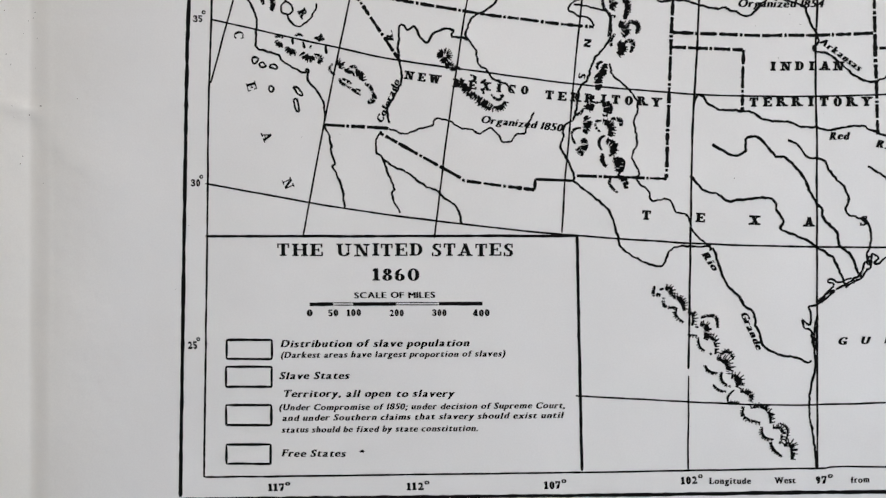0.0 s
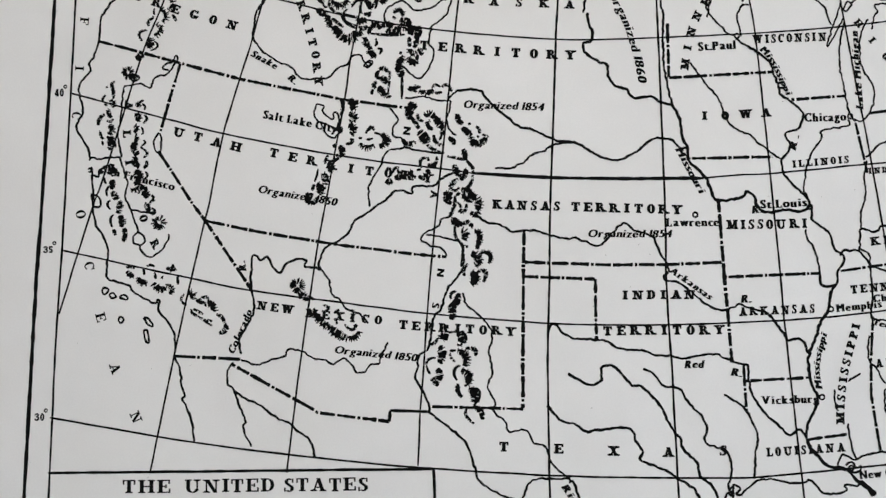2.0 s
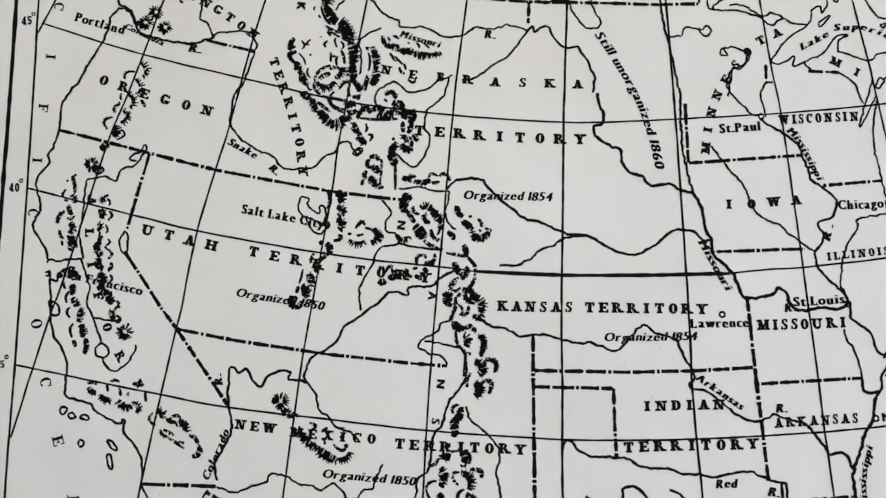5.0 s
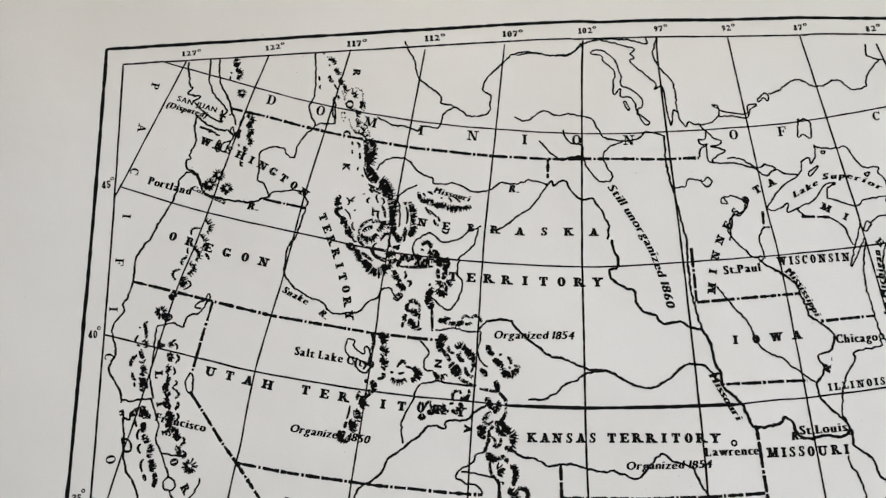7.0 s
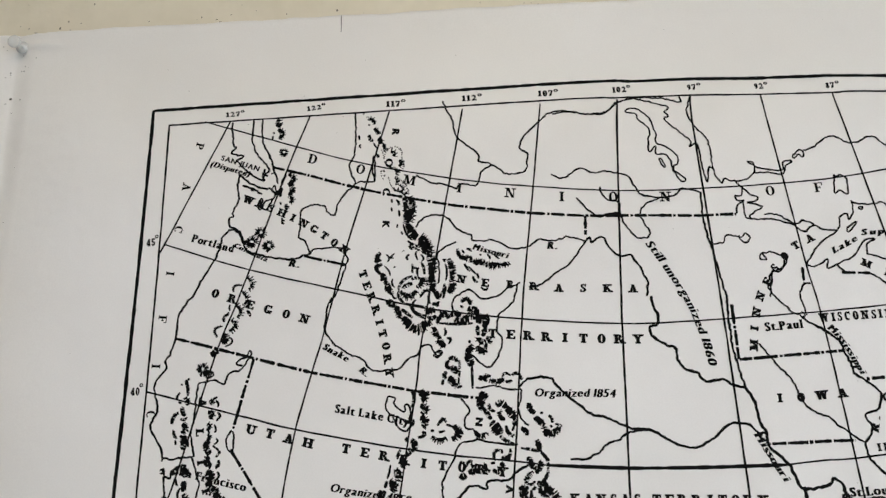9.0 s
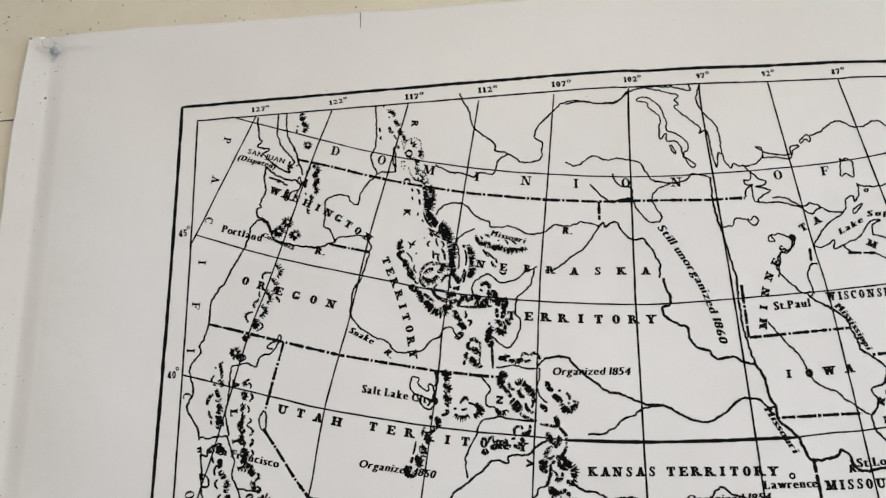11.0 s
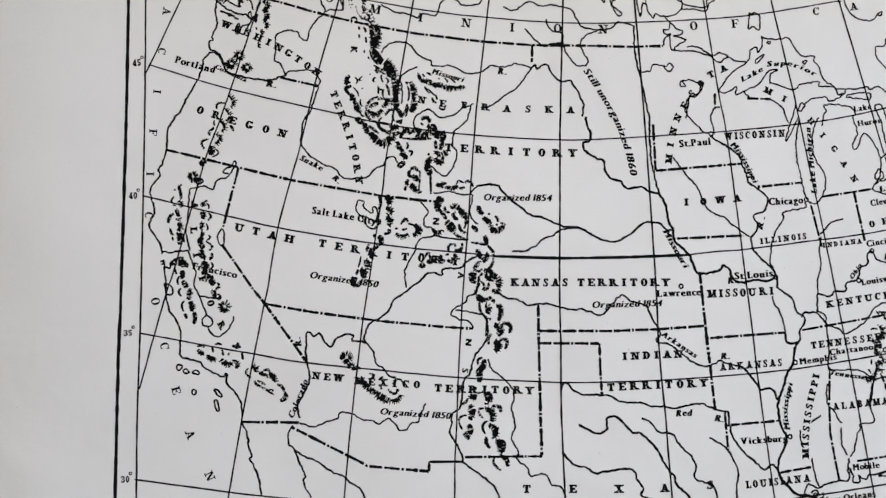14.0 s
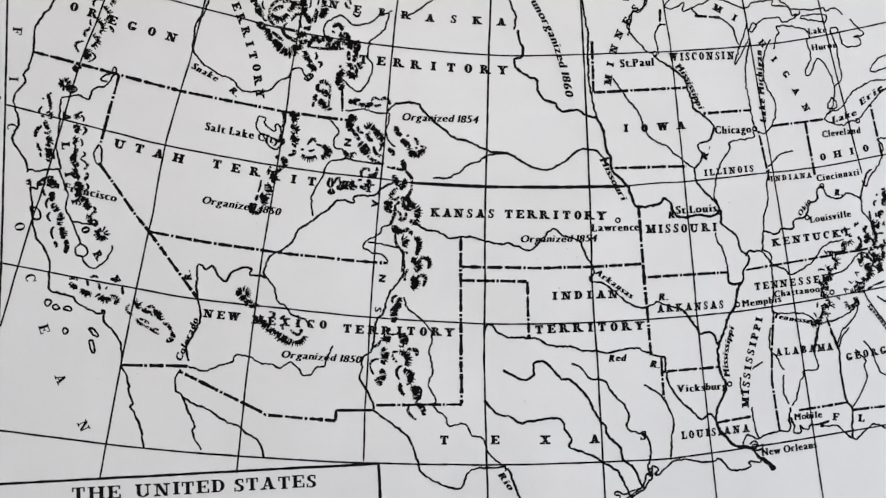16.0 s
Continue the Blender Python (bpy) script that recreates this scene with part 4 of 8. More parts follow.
ink("river_line", 1.4, [(479.1, -402), (481.1, -407.7), (485.1, -412.4), (492.3, -419.1), (503.2, -420.4), (506.3, -422.7), (509.4, -427.1), (517.6, -432.9), (520.6, -435.9)])
ink("coast_line", 0.95, [(498.2, -418.3), (499.1, -415.5), (501.9, -411.8), (508.9, -414.4), (516.8, -411.2), (525.7, -409.5), (531.7, -409.6), (533.6, -405.9), (532.6, -401.1), (533.7, -392.6)])
ink("coast_line", 0.95, [(503.1, -418.4), (507, -416.6), (510.1, -419.5), (513, -418.7), (512.1, -421.5), (508.2, -422.4), (505.2, -420.5)])
ink("coast_line", 0.95, [(533.6, -401.2), (536.7, -405.9), (535.8, -410.7), (540.9, -410.9), (540.6, -405.2), (542.8, -408.1), (546.9, -408.2), (548.9, -404.6), (551, -405.6), (562.3, -403.2), (556.2, -406.7), (567.6, -406.3), (571.8, -409.2), (581.1, -416.2), (586.1, -413.4), (596.2, -406), (605.9, -409)])
ink("river_line", 0.85, [(504.8, -392.1), (505.7, -398.7), (507.8, -409.1), (509.9, -413.9)])
ink("river_line", 0.85, [(534.7, -391.7), (537.8, -387.1), (541, -375.8), (543.2, -371.2), (544.2, -367.4), (554.6, -365.8), (552.8, -357.3), (552.1, -349.8), (554.4, -336.6)])
ink("river_line", 0.85, [(528.9, -369.8), (528.8, -381.2), (532.7, -390.7)])
ink("river_line", 0.85, [(519.2, -336.3), (518.7, -351.3), (523.5, -356.9), (527.1, -364.2), (530.1, -366.1)])
ink("river_line", 1.1, [(564.5, -338.6), (570.4, -352), (572.1, -371.1), (576, -389.4), (580, -394.2), (579.9, -407.6), (580.1, -415.2)])
ink("river_line", 0.85, [(570.4, -352), (572.6, -344.4), (578.8, -336.7)])
ink("river_line", 0.85, [(580, -394.2), (585.2, -386.7), (591.5, -373.3), (589.6, -363.7), (590.7, -359.9), (582.6, -352.1)])
ink("river_line", 0.85, [(588.9, -346.4), (594.9, -352.3), (598.9, -361.9), (601.9, -368.7), (606.4, -370.7)])
ink("river_line", 0.85, [(497.1, -371.3), (496.6, -377.9), (498.9, -384.5)])
ink("river_line", 0.85, [(505.2, -365.8), (513.3, -360.4)])
ink("river_line", 0.85, [(429, -104.6), (426.9, -110.6), (418.9, -114.8), (415.8, -122.8), (417.8, -128.6), (424.8, -136.2), (430.8, -141.9), (434.8, -141.8)])
ink("river_line", 1.05, [(435.3, -144.3), (441.9, -149.4), (448.5, -153.0), (455.8, -158.9), (458.6, -162.5), (459.3, -166.9), (462.1, -173.5), (464.1, -180.9), (469.9, -185.3), (477.2, -191.1), (478.6, -194.8), (475.4, -203.5), (467.9, -205.7), (467.1, -208.6), (469.9, -213.7), (468.3, -219.6), (464.4, -223.9), (465.4, -232.2), (470.4, -239), (477.5, -245.8), (482.5, -252.6), (484.5, -263.3), (494.6, -271.1), (497.6, -280.9), (503.7, -285.8), (502.6, -291.6), (499.5, -296.5), (499.4, -302.4), (495.3, -308.2)])
ink("river_line", 1.3, [(495.3, -308.2), (493.5, -319.5), (489.6, -326.6), (486.8, -332.3), (484.8, -339.4), (481.5, -347.1), (480.3, -354), (481.1, -363.6), (483.7, -371.3), (486.5, -376.4), (483.3, -385.5), (479.4, -393.2), (478.4, -401), (479.1, -402)])
ink("river_line", 1.2, [(338, -129.1), (338.7, -135.4), (341.4, -143.7), (339.1, -148.8), (335, -149.8), (336.8, -156), (344.6, -161.3), (350.6, -163.4), (351.8, -170.6), (355.9, -176.8), (363.8, -179.9), (368.5, -185.1), (379.6, -184.2), (385.4, -187.3), (393.3, -189.4)])
ink("river_line", 1.3, [(393.3, -189.4), (397.8, -197.6), (400, -209.6), (403.5, -217.7), (404, -225.6), (412.4, -233.6), (416.9, -239.6), (419.3, -247.5), (423, -251.5), (438.1, -249.1), (441.1, -245.1), (446.1, -248), (448.1, -253.8), (454.1, -258.7), (466.2, -256.6), (476.4, -257.5), (482.5, -253.5)])
ink("river_line", 1, [(377.4, -56.7), (377.5, -73.9), (378.9, -86.7), (382.2, -101.6), (385.3, -118.4), (387.7, -129.9), (387.2, -138.2), (387.9, -160.9), (389.3, -172.1), (393.3, -189.4)])
ink("lake_shore", 0.8, [(376.6, 14.2), (373.4, 2.3), (377.4, -7.6), (385.3, -17.6), (387.1, -28.4), (387.7, -41.1), (392.5, -50.6), (394.8, -47.6), (400.3, -49.9), (410.3, -48.1), (415.7, -43.1), (416.2, -39), (411.7, -35.6), (415.6, -36.2), (418, -40.1), (434.3, -42.3), (436, -36.1), (441.9, -35.7), (440.7, -37.7), (437.7, -38.7), (436, -43.9), (431.9, -45.4), (426.4, -43.5), (415.6, -43.7)])
ink("lake_shore", 0.8, [(337.2, 13.7), (358.8, 7.3), (359.6, 5), (357.4, 2.9), (360.1, -0.4), (356.9, -2.5), (366.9, -12.6), (374.2, -19.4), (372.8, -23.6), (377.9, -21.6), (380, -30.2), (380.1, -38.7), (382.9, -49.3), (385, -38.9), (387.3, -41.1)])
ink("lake_shore", 0.8, [(330.5, 5.1), (336.6, 6), (346, -1), (349.9, -14.1), (350.3, -20.6), (356, -23), (363.3, -29.6), (363.7, -36), (360.5, -38), (362.1, -42.3), (368.4, -47.7), (365.3, -49.1), (361.9, -44.3), (359.5, -38), (359, -33.7), (355.4, -29.3), (349.6, -28), (349.1, -22.7), (344.7, -26.8), (344.5, -18.2), (346.2, -10.7), (341.7, -5.2), (337.9, -1.7), (337.2, 1.6), (330.3, 3.6), (330.5, 5.1)])
ink("lake_shore", 0.8, [(350.8, -32.3), (353.5, -38.8), (354.7, -36.7), (352.2, -32.4), (350.8, -32.3)])
ink("river_line", 0.85, [(277.6, 2.9), (289.9, 4.6), (301.9, 2.6), (315.1, 2.9), (324.8, 10.9), (337.2, 13.7), (345.4, 14.4), (359.4, 12.8), (369.2, 10.1), (369.2, 14.6)])
ink("river_line", 0.85, [(275, -42.3), (282.7, -45.3), (288.9, -41.8), (296.1, -38.2), (304.8, -41.9), (312.8, -40.9), (327.4, -44.2), (333.5, -53.8), (337.1, -58.1), (350.5, -60.6), (360.5, -58.9), (363.8, -54.8), (370.6, -55.1), (378.1, -57.4)])
ink("river_line", 0.85, [(350.5, -60.6), (340.4, -64.4), (335, -70.4), (337.2, -78.6), (340.6, -84.8), (338.3, -88.8), (331.5, -88.6), (324.5, -80.3), (321.2, -72), (320.9, -63.7), (313.3, -61.4), (309.7, -57.1), (308.1, -51.9)])
ink("river_line", 0.85, [(291.7, -59.7), (297.2, -66.1), (302.7, -71.4), (307.4, -74), (312.5, -71.7), (320.4, -70.9)])
ink("river_line", 0.85, [(208.7, -11.8), (212.9, -16.4), (221.2, -23.1), (224.9, -27.6), (224.9, -31.3), (231.5, -33.2), (239.8, -37.8), (243.9, -41.1), (256.5, -39.8), (258.9, -30.5), (259, -26.1), (253.8, -22.7), (255, -17.2), (258.3, -11.8), (269.1, -2), (274.5, 3.4), (285.1, 5.4), (299.8, 2.9), (315.6, 3.7), (323.2, 11.3)])
ink("river_line", 0.85, [(235.7, -34.4), (227.2, -38.6), (224, -47.3), (220.8, -49.4), (211.4, -48.1), (208.2, -51.3), (199, -47.9), (190.7, -46.6), (180.2, -41)])
ink("river_line", 0.85, [(208.7, -11.8), (205.9, 1.5), (201.8, 8.3), (199.7, 15.1)])
ink("river_line", 0.85, [(180, -78.9), (183.1, -74.6), (190.4, -70.5), (200.9, -71.7), (207.8, -79.4), (214, -83.8), (218.1, -84.9), (220.1, -89.2), (234.6, -89.5), (245.9, -95), (257.3, -94.1), (264.6, -88.9), (273.9, -90.2), (284.3, -87.6), (296.5, -90.6)])
ink("river_line", 1, [(296.5, -90.6), (298.7, -88.5), (300.6, -91.7), (304.8, -88.6), (308.9, -88.6), (312.8, -96.1), (319.7, -101.6), (325.9, -100.6), (328.8, -104.9), (332.7, -109.2), (333.6, -113.4), (336.4, -119.7), (334.9, -129.1)])
ink("river_line", 0.85, [(296.5, -90.6), (290, -100), (283.6, -107.3), (275.3, -112.4), (263.8, -120.6), (256.6, -121.6)])
ink("river_line", 0.85, [(251.2, -118.9), (241.4, -122.7), (237.5, -126.7), (225.8, -129.9), (221, -126.5), (216.1, -123.1), (209.3, -126.4), (204.8, -131.3), (205.4, -137.2), (212.1, -139.2)])
ink("river_line", 0.85, [(249.2, -119.8), (246.1, -130.7), (241.2, -135.6), (234.4, -141.4)])
ink("river_line", 0.85, [(235.6, -142.1), (234.4, -150.4), (237.8, -156.6), (236.8, -162.8), (232, -172), (227.9, -175), (221.9, -170.8), (216.9, -166.6)])
ink("coast_line", 0.95, [(56.9, -46.3), (62.2, -48.1), (68.6, -51.3)])
ink("lake_shore", 0.8, [(78.7, -48.9), (80.4, -46.7), (81.3, -51.5), (79.2, -52.2), (78.7, -48.9)])
ink("lake_shore", 0.8, [(68.8, -60.7), (71.2, -56.4), (73, -61.8), (69.9, -64.4), (68.8, -60.7)])
ink("river_line", 0.85, [(195.2, -119.5), (196.3, -111.1), (195.4, -98.4), (200.6, -93.2), (207.7, -90.1)])
ink("river_line", 1.1, [(246.8, -189.5), (254.0, -182.5), (268.2, -182.1), (271.1, -185.8), (280.7, -195.3), (288.1, -200.7), (292.1, -204.7), (301.5, -207.3), (307.5, -209.2), (312.2, -211.8), (316.2, -213.1), (320.2, -214.4), (329.5, -215.0), (336.2, -218.2), (341.6, -221.5), (350.6, -225.4), (360.4, -225.7), (371.7, -219.3), (377.9, -213.8), (384.0, -211.4), (392.9, -212.5), (398.5, -217.6), (403.5, -217.3)])
ink("river_line", 1, [(278.3, -232.7), (288.3, -232.9), (293.6, -230.4), (298.9, -227.6), (302.9, -223.5), (309.6, -221.4), (315.5, -217.6), (320.2, -216.2), (329.3, -215.2)])
ink("river_line", 0.85, [(249.3, -189.4), (248.7, -195.8), (246.7, -201.1), (248.7, -207.6), (253.3, -212.1)])
ink("river_line", 0.95, [(269.3, -265.5), (275.3, -268.6), (281.3, -268.9), (285.9, -271.5), (291.2, -274.1), (297.9, -273.0), (307.1, -273.4), (312.4, -275.1), (316.4, -276.3), (325.7, -277.9), (331.0, -277.4), (337.6, -279.6), (344.2, -282.1), (347.5, -281.5), (350.5, -278.8), (358.4, -269.6), (363.2, -267.4), (369.4, -271.5), (380.3, -275.3), (382.9, -279.0), (385.3, -285.4), (390.3, -293.7), (391.0, -298.2), (388.6, -300.9), (389.7, -303.6), (398.8, -305.5), (409.3, -313.7), (418.0, -320.0), (425.1, -321.9), (430.7, -321.0), (429.7, -320.7), (433.7, -319.7), (436.7, -317.8), (441.6, -319.8), (455.6, -323.7)])
ink("river_line", 1.2, [(455.6, -323.7), (459.6, -329.5), (465.6, -337.3), (467.6, -340.2), (473.7, -339.3), (477.7, -341.2), (479.6, -347), (482.5, -348.8)])
ink("lake_shore", 0.8, [(442.3, -109.7), (449.4, -99.8), (456.3, -92.4), (466.5, -85.9), (469.6, -76.7), (474.6, -74.3), (475.1, -78.5), (478.7, -73.5), (478.6, -65), (479, -66.2), (487.5, -67.9), (494.4, -67.4), (499.6, -66.7), (506.1, -76.5), (511.1, -81.2), (519.7, -81.2), (519.6, -85.1), (523.7, -89.4), (525.1, -96.3), (529.1, -102.3), (533.4, -104.1), (536.6, -108.3), (538.2, -111.8), (541.7, -110.9), (539, -114.4)])
ink("lake_shore", 0.8, [(442.3, -109.7), (448.6, -110.6), (457, -105.8), (456.5, -111.6), (463.1, -109.2), (474.8, -103.6), (483.6, -92.9), (490.1, -92.2), (485, -95.4), (483.7, -102.1), (486.1, -102.8), (500.5, -108), (504, -107.5), (508.4, -104), (522.3, -101.5), (523, -104.9), (533.3, -105.8), (536.7, -107.5)])
ink("lake_shore", 0.8, [(473.1, -84.3), (479.3, -80), (479.2, -81.7), (473.9, -86.9), (473.1, -84.3)])
ink("lake_shore", 0.8, [(483.1, -69.7), (485.4, -69.7), (484.8, -71.7), (482.7, -71.1), (483.1, -69.7)])
ink("lake_shore", 0.8, [(510.1, -85.5), (514, -85), (512.2, -87.7), (510.1, -85.5)])
ink("river_line", 0.85, [(408.9, -76.4), (413.7, -77.4), (423.5, -77.2), (431.4, -79.4), (437.8, -81.2), (440, -83.7), (444.7, -86.3), (450.6, -82.3), (456.9, -84.9), (466.5, -85.9)])
ink("river_line", 0.85, [(418.8, -73.8), (428.5, -74.3), (433.2, -77.7), (439.4, -80.4), (444.4, -78.8), (450.7, -80.6), (447.2, -84.7)])
ink("lake_shore", 0.8, [(406.2, -54.3), (405, -60.3), (401, -60.2), (401.6, -63.6), (406.5, -63.7), (401.4, -67), (400.7, -72.9)])
ink("lake_shore", 0.8, [(400.8, -49.1), (406.2, -54.3), (411.6, -59.6), (415.6, -61.3), (413.7, -64.7), (408.8, -65.4), (416.8, -67.3), (417.5, -69), (409.9, -73.9), (408.9, -76.4), (405.8, -74.7), (405.7, -63.7)])
ink("lake_shore", 0.8, [(469.5, -46.2), (471.8, -47.1), (474.3, -46.2), (477.3, -49.7), (477.4, -59.1), (474.9, -59.9), (471.9, -57.3), (468.5, -58.9), (469.5, -46.2)])
ink("lake_shore", 0.8, [(443.6, -31.9), (448, -27.7), (451.1, -29.5), (450.1, -32.9), (447.7, -31.1), (444.3, -33.7), (443.6, -31.9)])
ink("river_line", 0.85, [(451.2, -27.8), (457.9, -26.2), (463.1, -22), (471.6, -17.8), (481.1, -22), (489.2, -22.5), (499.4, -18.4), (508.6, -25.5), (517.7, -23.9), (520.9, -14.5), (526.4, -7.7), (529.2, -4.2), (522.1, -0.6), (522.1, 8.1)])
ink("river_line", 0.85, [(529.2, -4.2), (533.2, -5.2), (541.5, -16.6)])
ink("lake_shore", 0.8, [(546, -35.7), (549.1, -43.5), (555.8, -50.4), (564.4, -52.7), (569.7, -51.3), (572.4, -47.8), (576.9, -45.2), (575, -48.6), (572.4, -47.8)])
ink("lake_shore", 0.8, [(578.8, -66.9), (576.4, -73), (570.3, -73.9), (570.7, -82.5), (577.6, -91.1)])
ink("lake_shore", 0.8, [(380.5, -94.1), (388.7, -93.2), (392.1, -88), (401.2, -89.6), (404.4, -87.1), (407.4, -89.3), (405.1, -93.5), (401.1, -91.3), (400.3, -88.1)])
ink("lake_shore", 0.8, [(412.5, -105.2), (416.6, -105.3), (414.8, -101.1), (421, -100.5), (428.9, -103.4), (429.6, -107.6), (424.2, -113.8), (420.2, -112.7), (418.7, -119), (416, -130.4)])
ink("lake_shore", 0.8, [(412.5, -105.2), (412.7, -102.1), (415.8, -101.1)])
ink("lake_shore", 0.8, [(506.8, -185.4), (509.6, -194.6), (513.3, -197.4), (517, -197.4), (522.3, -191.6), (524.6, -183.7), (524.8, -176.5), (521.9, -170.1), (516.8, -160.9), (515.8, -150.9), (516.1, -142.3), (519.5, -133.6), (521.8, -129.9)])
ink("lake_shore", 0.8, [(506.8, -185.4), (504.8, -174), (502.7, -161.2), (502.6, -149.8), (504.3, -139.7), (505.4, -130.4), (495.8, -148), (494.8, -146), (500, -131.9), (503.2, -121.9), (504.3, -118.9)])
ink("lake_shore", 0.8, [(505.3, -123.8), (507.3, -125.7), (510.5, -120.6), (508.4, -118.7), (505.3, -123.8)])
ink("lake_shore", 0.8, [(510.5, -119.6), (516.8, -115.4), (527.2, -114.1), (531.3, -116.9), (539.7, -113.7), (544, -108.5)])
ink("river_line", 0.85, [(462.8, -110), (466.9, -114.3)])
ink("river_line", 0.85, [(483.9, -115.5), (490.6, -120.3), (493.9, -123.7), (495.3, -129.7), (497.7, -134.8)])
ink("river_line", 0.85, [(441.4, -121.9), (437.9, -124), (435.9, -130), (437.8, -137.8), (438.8, -143.7)])
ink("river_line", 0.85, [(441, -122), (444, -121.9)])
ink("lake_shore", 0.8, [(523.8, -137.2), (526, -127.1), (528.1, -125.1), (527.1, -120.1), (545.9, -121.5), (551.1, -127.3), (548.9, -130.4), (551.9, -142.4), (547.6, -152.5), (550.7, -155.4), (557.2, -143.2), (564.5, -150.1), (569.6, -163), (568.3, -176.1), (563, -184.2), (561.9, -187.2), (574.5, -191), (580.9, -187.8), (587.2, -186.7), (591.6, -181.6), (602.4, -169.2), (609.6, -163)])
ink("lake_shore", 0.8, [(564.1, -182.2), (574.7, -177.9), (583.3, -166.7), (598.3, -158.2), (609.7, -156.9)])
ink("lake_shore", 0.8, [(569.6, -163), (575, -155.8), (572, -137.8), (572.1, -133.7), (567, -121.8), (572.3, -120.6), (577.4, -132.6), (589.1, -132.2), (589.2, -127.1), (584.9, -126.3), (592.4, -124), (588.2, -119.1), (581.9, -113.2)])
ink("lake_shore", 0.8, [(536.7, -107.5), (551.4, -107.5), (561.8, -105.8), (563.5, -107.5), (570.5, -105.8), (576.7, -110.1)])
ink("lake_shore", 0.8, [(544.2, -113.5), (547.7, -111.8), (563.3, -110.9), (563, -116.1), (556.2, -115.2), (545.9, -114.4), (544.2, -113.5)])
ink("lake_shore", 0.8, [(567.4, -171.1), (571.5, -175), (569.4, -179), (564.1, -178.2), (567.4, -171.1)])
ink("lake_shore", 0.8, [(609.9, -138.7), (602.8, -141.9), (597.4, -150.2), (601.6, -151.1), (609.8, -147.8)])
ink("river_line", 0.85, [(609, -199.3), (601.9, -200.5), (606.1, -205.4), (603.8, -217.5), (597.3, -225.7), (592.9, -234.6), (589.8, -230.6)])
ink("river_line", 1.05, [(559.2, -235), (555.3, -238), (555.3, -245), (549.6, -248), (546.3, -257), (538, -260), (536.9, -265.9), (528.6, -266), (523.4, -270), (515.1, -268), (514, -275.9), (512.9, -281.8), (503.7, -282.2), (501.6, -286.3)])
ink("river_line", 0.85, [(559.2, -235), (563.3, -241.9), (571.6, -243.8), (579.1, -240.3), (588.5, -244.6), (589.5, -252.6), (596.8, -260.6)])
ink("river_line", 1, [(588.5, -244.6), (590.8, -234.6), (593, -226.6), (597.3, -222.5)])
ink("river_line", 0.85, [(519.7, -223.6), (517.5, -235.5), (518.5, -245.3), (515.2, -257.2), (515.1, -268)])
ink("river_line", 0.85, [(512.9, -281.8), (519, -288.7), (521, -298.5), (521.9, -310.3), (520.7, -324), (524.8, -326.3), (541.3, -326), (547.5, -328), (555.8, -333), (564.2, -332.1), (574.7, -328.2), (585.3, -320.3), (585.4, -316.3)])
ink("river_line", 0.85, [(514, -280.8), (520.1, -284.7), (521.1, -291.6), (529.3, -294.5), (535.4, -298.5), (545.9, -293.5), (552.2, -288.6), (560.7, -277.7), (575.4, -273.6)])
ink("river_line", 0.85, [(479.3, -269.2), (480.3, -275.1), (484.3, -280.9), (487.3, -290.7), (488.2, -297.5)])
ink("river_line", 0.85, [(507.6, -197.2), (507.6, -201.2), (491.1, -204.4), (490, -210.4), (483.8, -219.3), (479.6, -232.2), (479.6, -235.9), (478.5, -243.8), (482.5, -251.6)])
ink("river_line", 0.85, [(518.7, -221.8), (524, -216.8), (528.1, -212.7), (537.5, -210.2)])
ink("river_line", 0.85, [(405.3, -161.2), (409.6, -167.1), (413.2, -172.2), (417.5, -177.3), (423.2, -184.6), (426.0, -190.4), (427.0, -194.0), (428.8, -197.7), (432.4, -202.8), (439.7, -206.4), (445.5, -209.3), (448.4, -213.0), (454.2, -216.6), (458.6, -220.3), (463.7, -223.9)])
ink("river_line", 0.85, [(555.8, -334), (554.6, -341.8), (552.2, -352.4)])
ink("river_line", 0.85, [(569.1, -349.8), (573.5, -338), (576.7, -336.1), (584.2, -326.2), (585.3, -318.3)])
ink("river_line", 0.85, [(589.7, -310.4), (595.9, -320.3), (606.9, -334.3)])
ink("river_line", 0.85, [(600.2, -314.4), (607.1, -318.4)])
ink("river_line", 0.85, [(561.4, -300.4), (575.1, -295.5), (585.8, -284.5), (592.2, -282.5)])
for u, v in [(408.4, -260.9), (435.8, -142.8), (509.1, -194.8), (559.2, -235), (547.8, -257.9), (482.5, -254.5), (488.7, -375.9), (506.7, -419.9), (533.5, -401.9), (587.2, -187.3), (495.1, -320), (565.9, -311.4)]:
    ring("town_mark", u, v, 1.55, 1.2)

# ---- the print: mountains ----
# cascades of the north and the strait
drawn_range([
    (4.7, 1.4, 79.1, 2.9, 80.8, 0.5, 80.0, -2.8), (3.6, 1.7, 80.3, -4.5, 83.5, -7.6, 81.4, -11.8), (1.4, 0.0, 76.8, -6.5, 77.5, -7.0, 78.2, -7.5),
    (1.4, 0.0, 77.0, -9.3, 76.8, -11.1, 76.7, -12.8), (3.6, 1.4, 89.4, -38.7, 93.5, -41.5, 90.7, -44.2), (2.1, 0.0, 88.1, -39.3, 85.7, -43.4, 85.2, -46.8),
    (4.0, 1.4, 89.7, -44.8, 92.7, -49.7, 90.3, -54.4), (2.9, 0.4, 85.9, -48.9, 84.1, -52.3, 85.1, -55.0), (2.9, 1.4, 90.1, -55.1, 93.1, -57.4, 90.9, -59.5),
    (1.4, 0.0, 84.4, -59.0, 84.9, -60.1, 85.4, -61.1), (2.5, 1.7, 87.7, -61.1, 89.1, -63.2, 88.6, -65.9)])
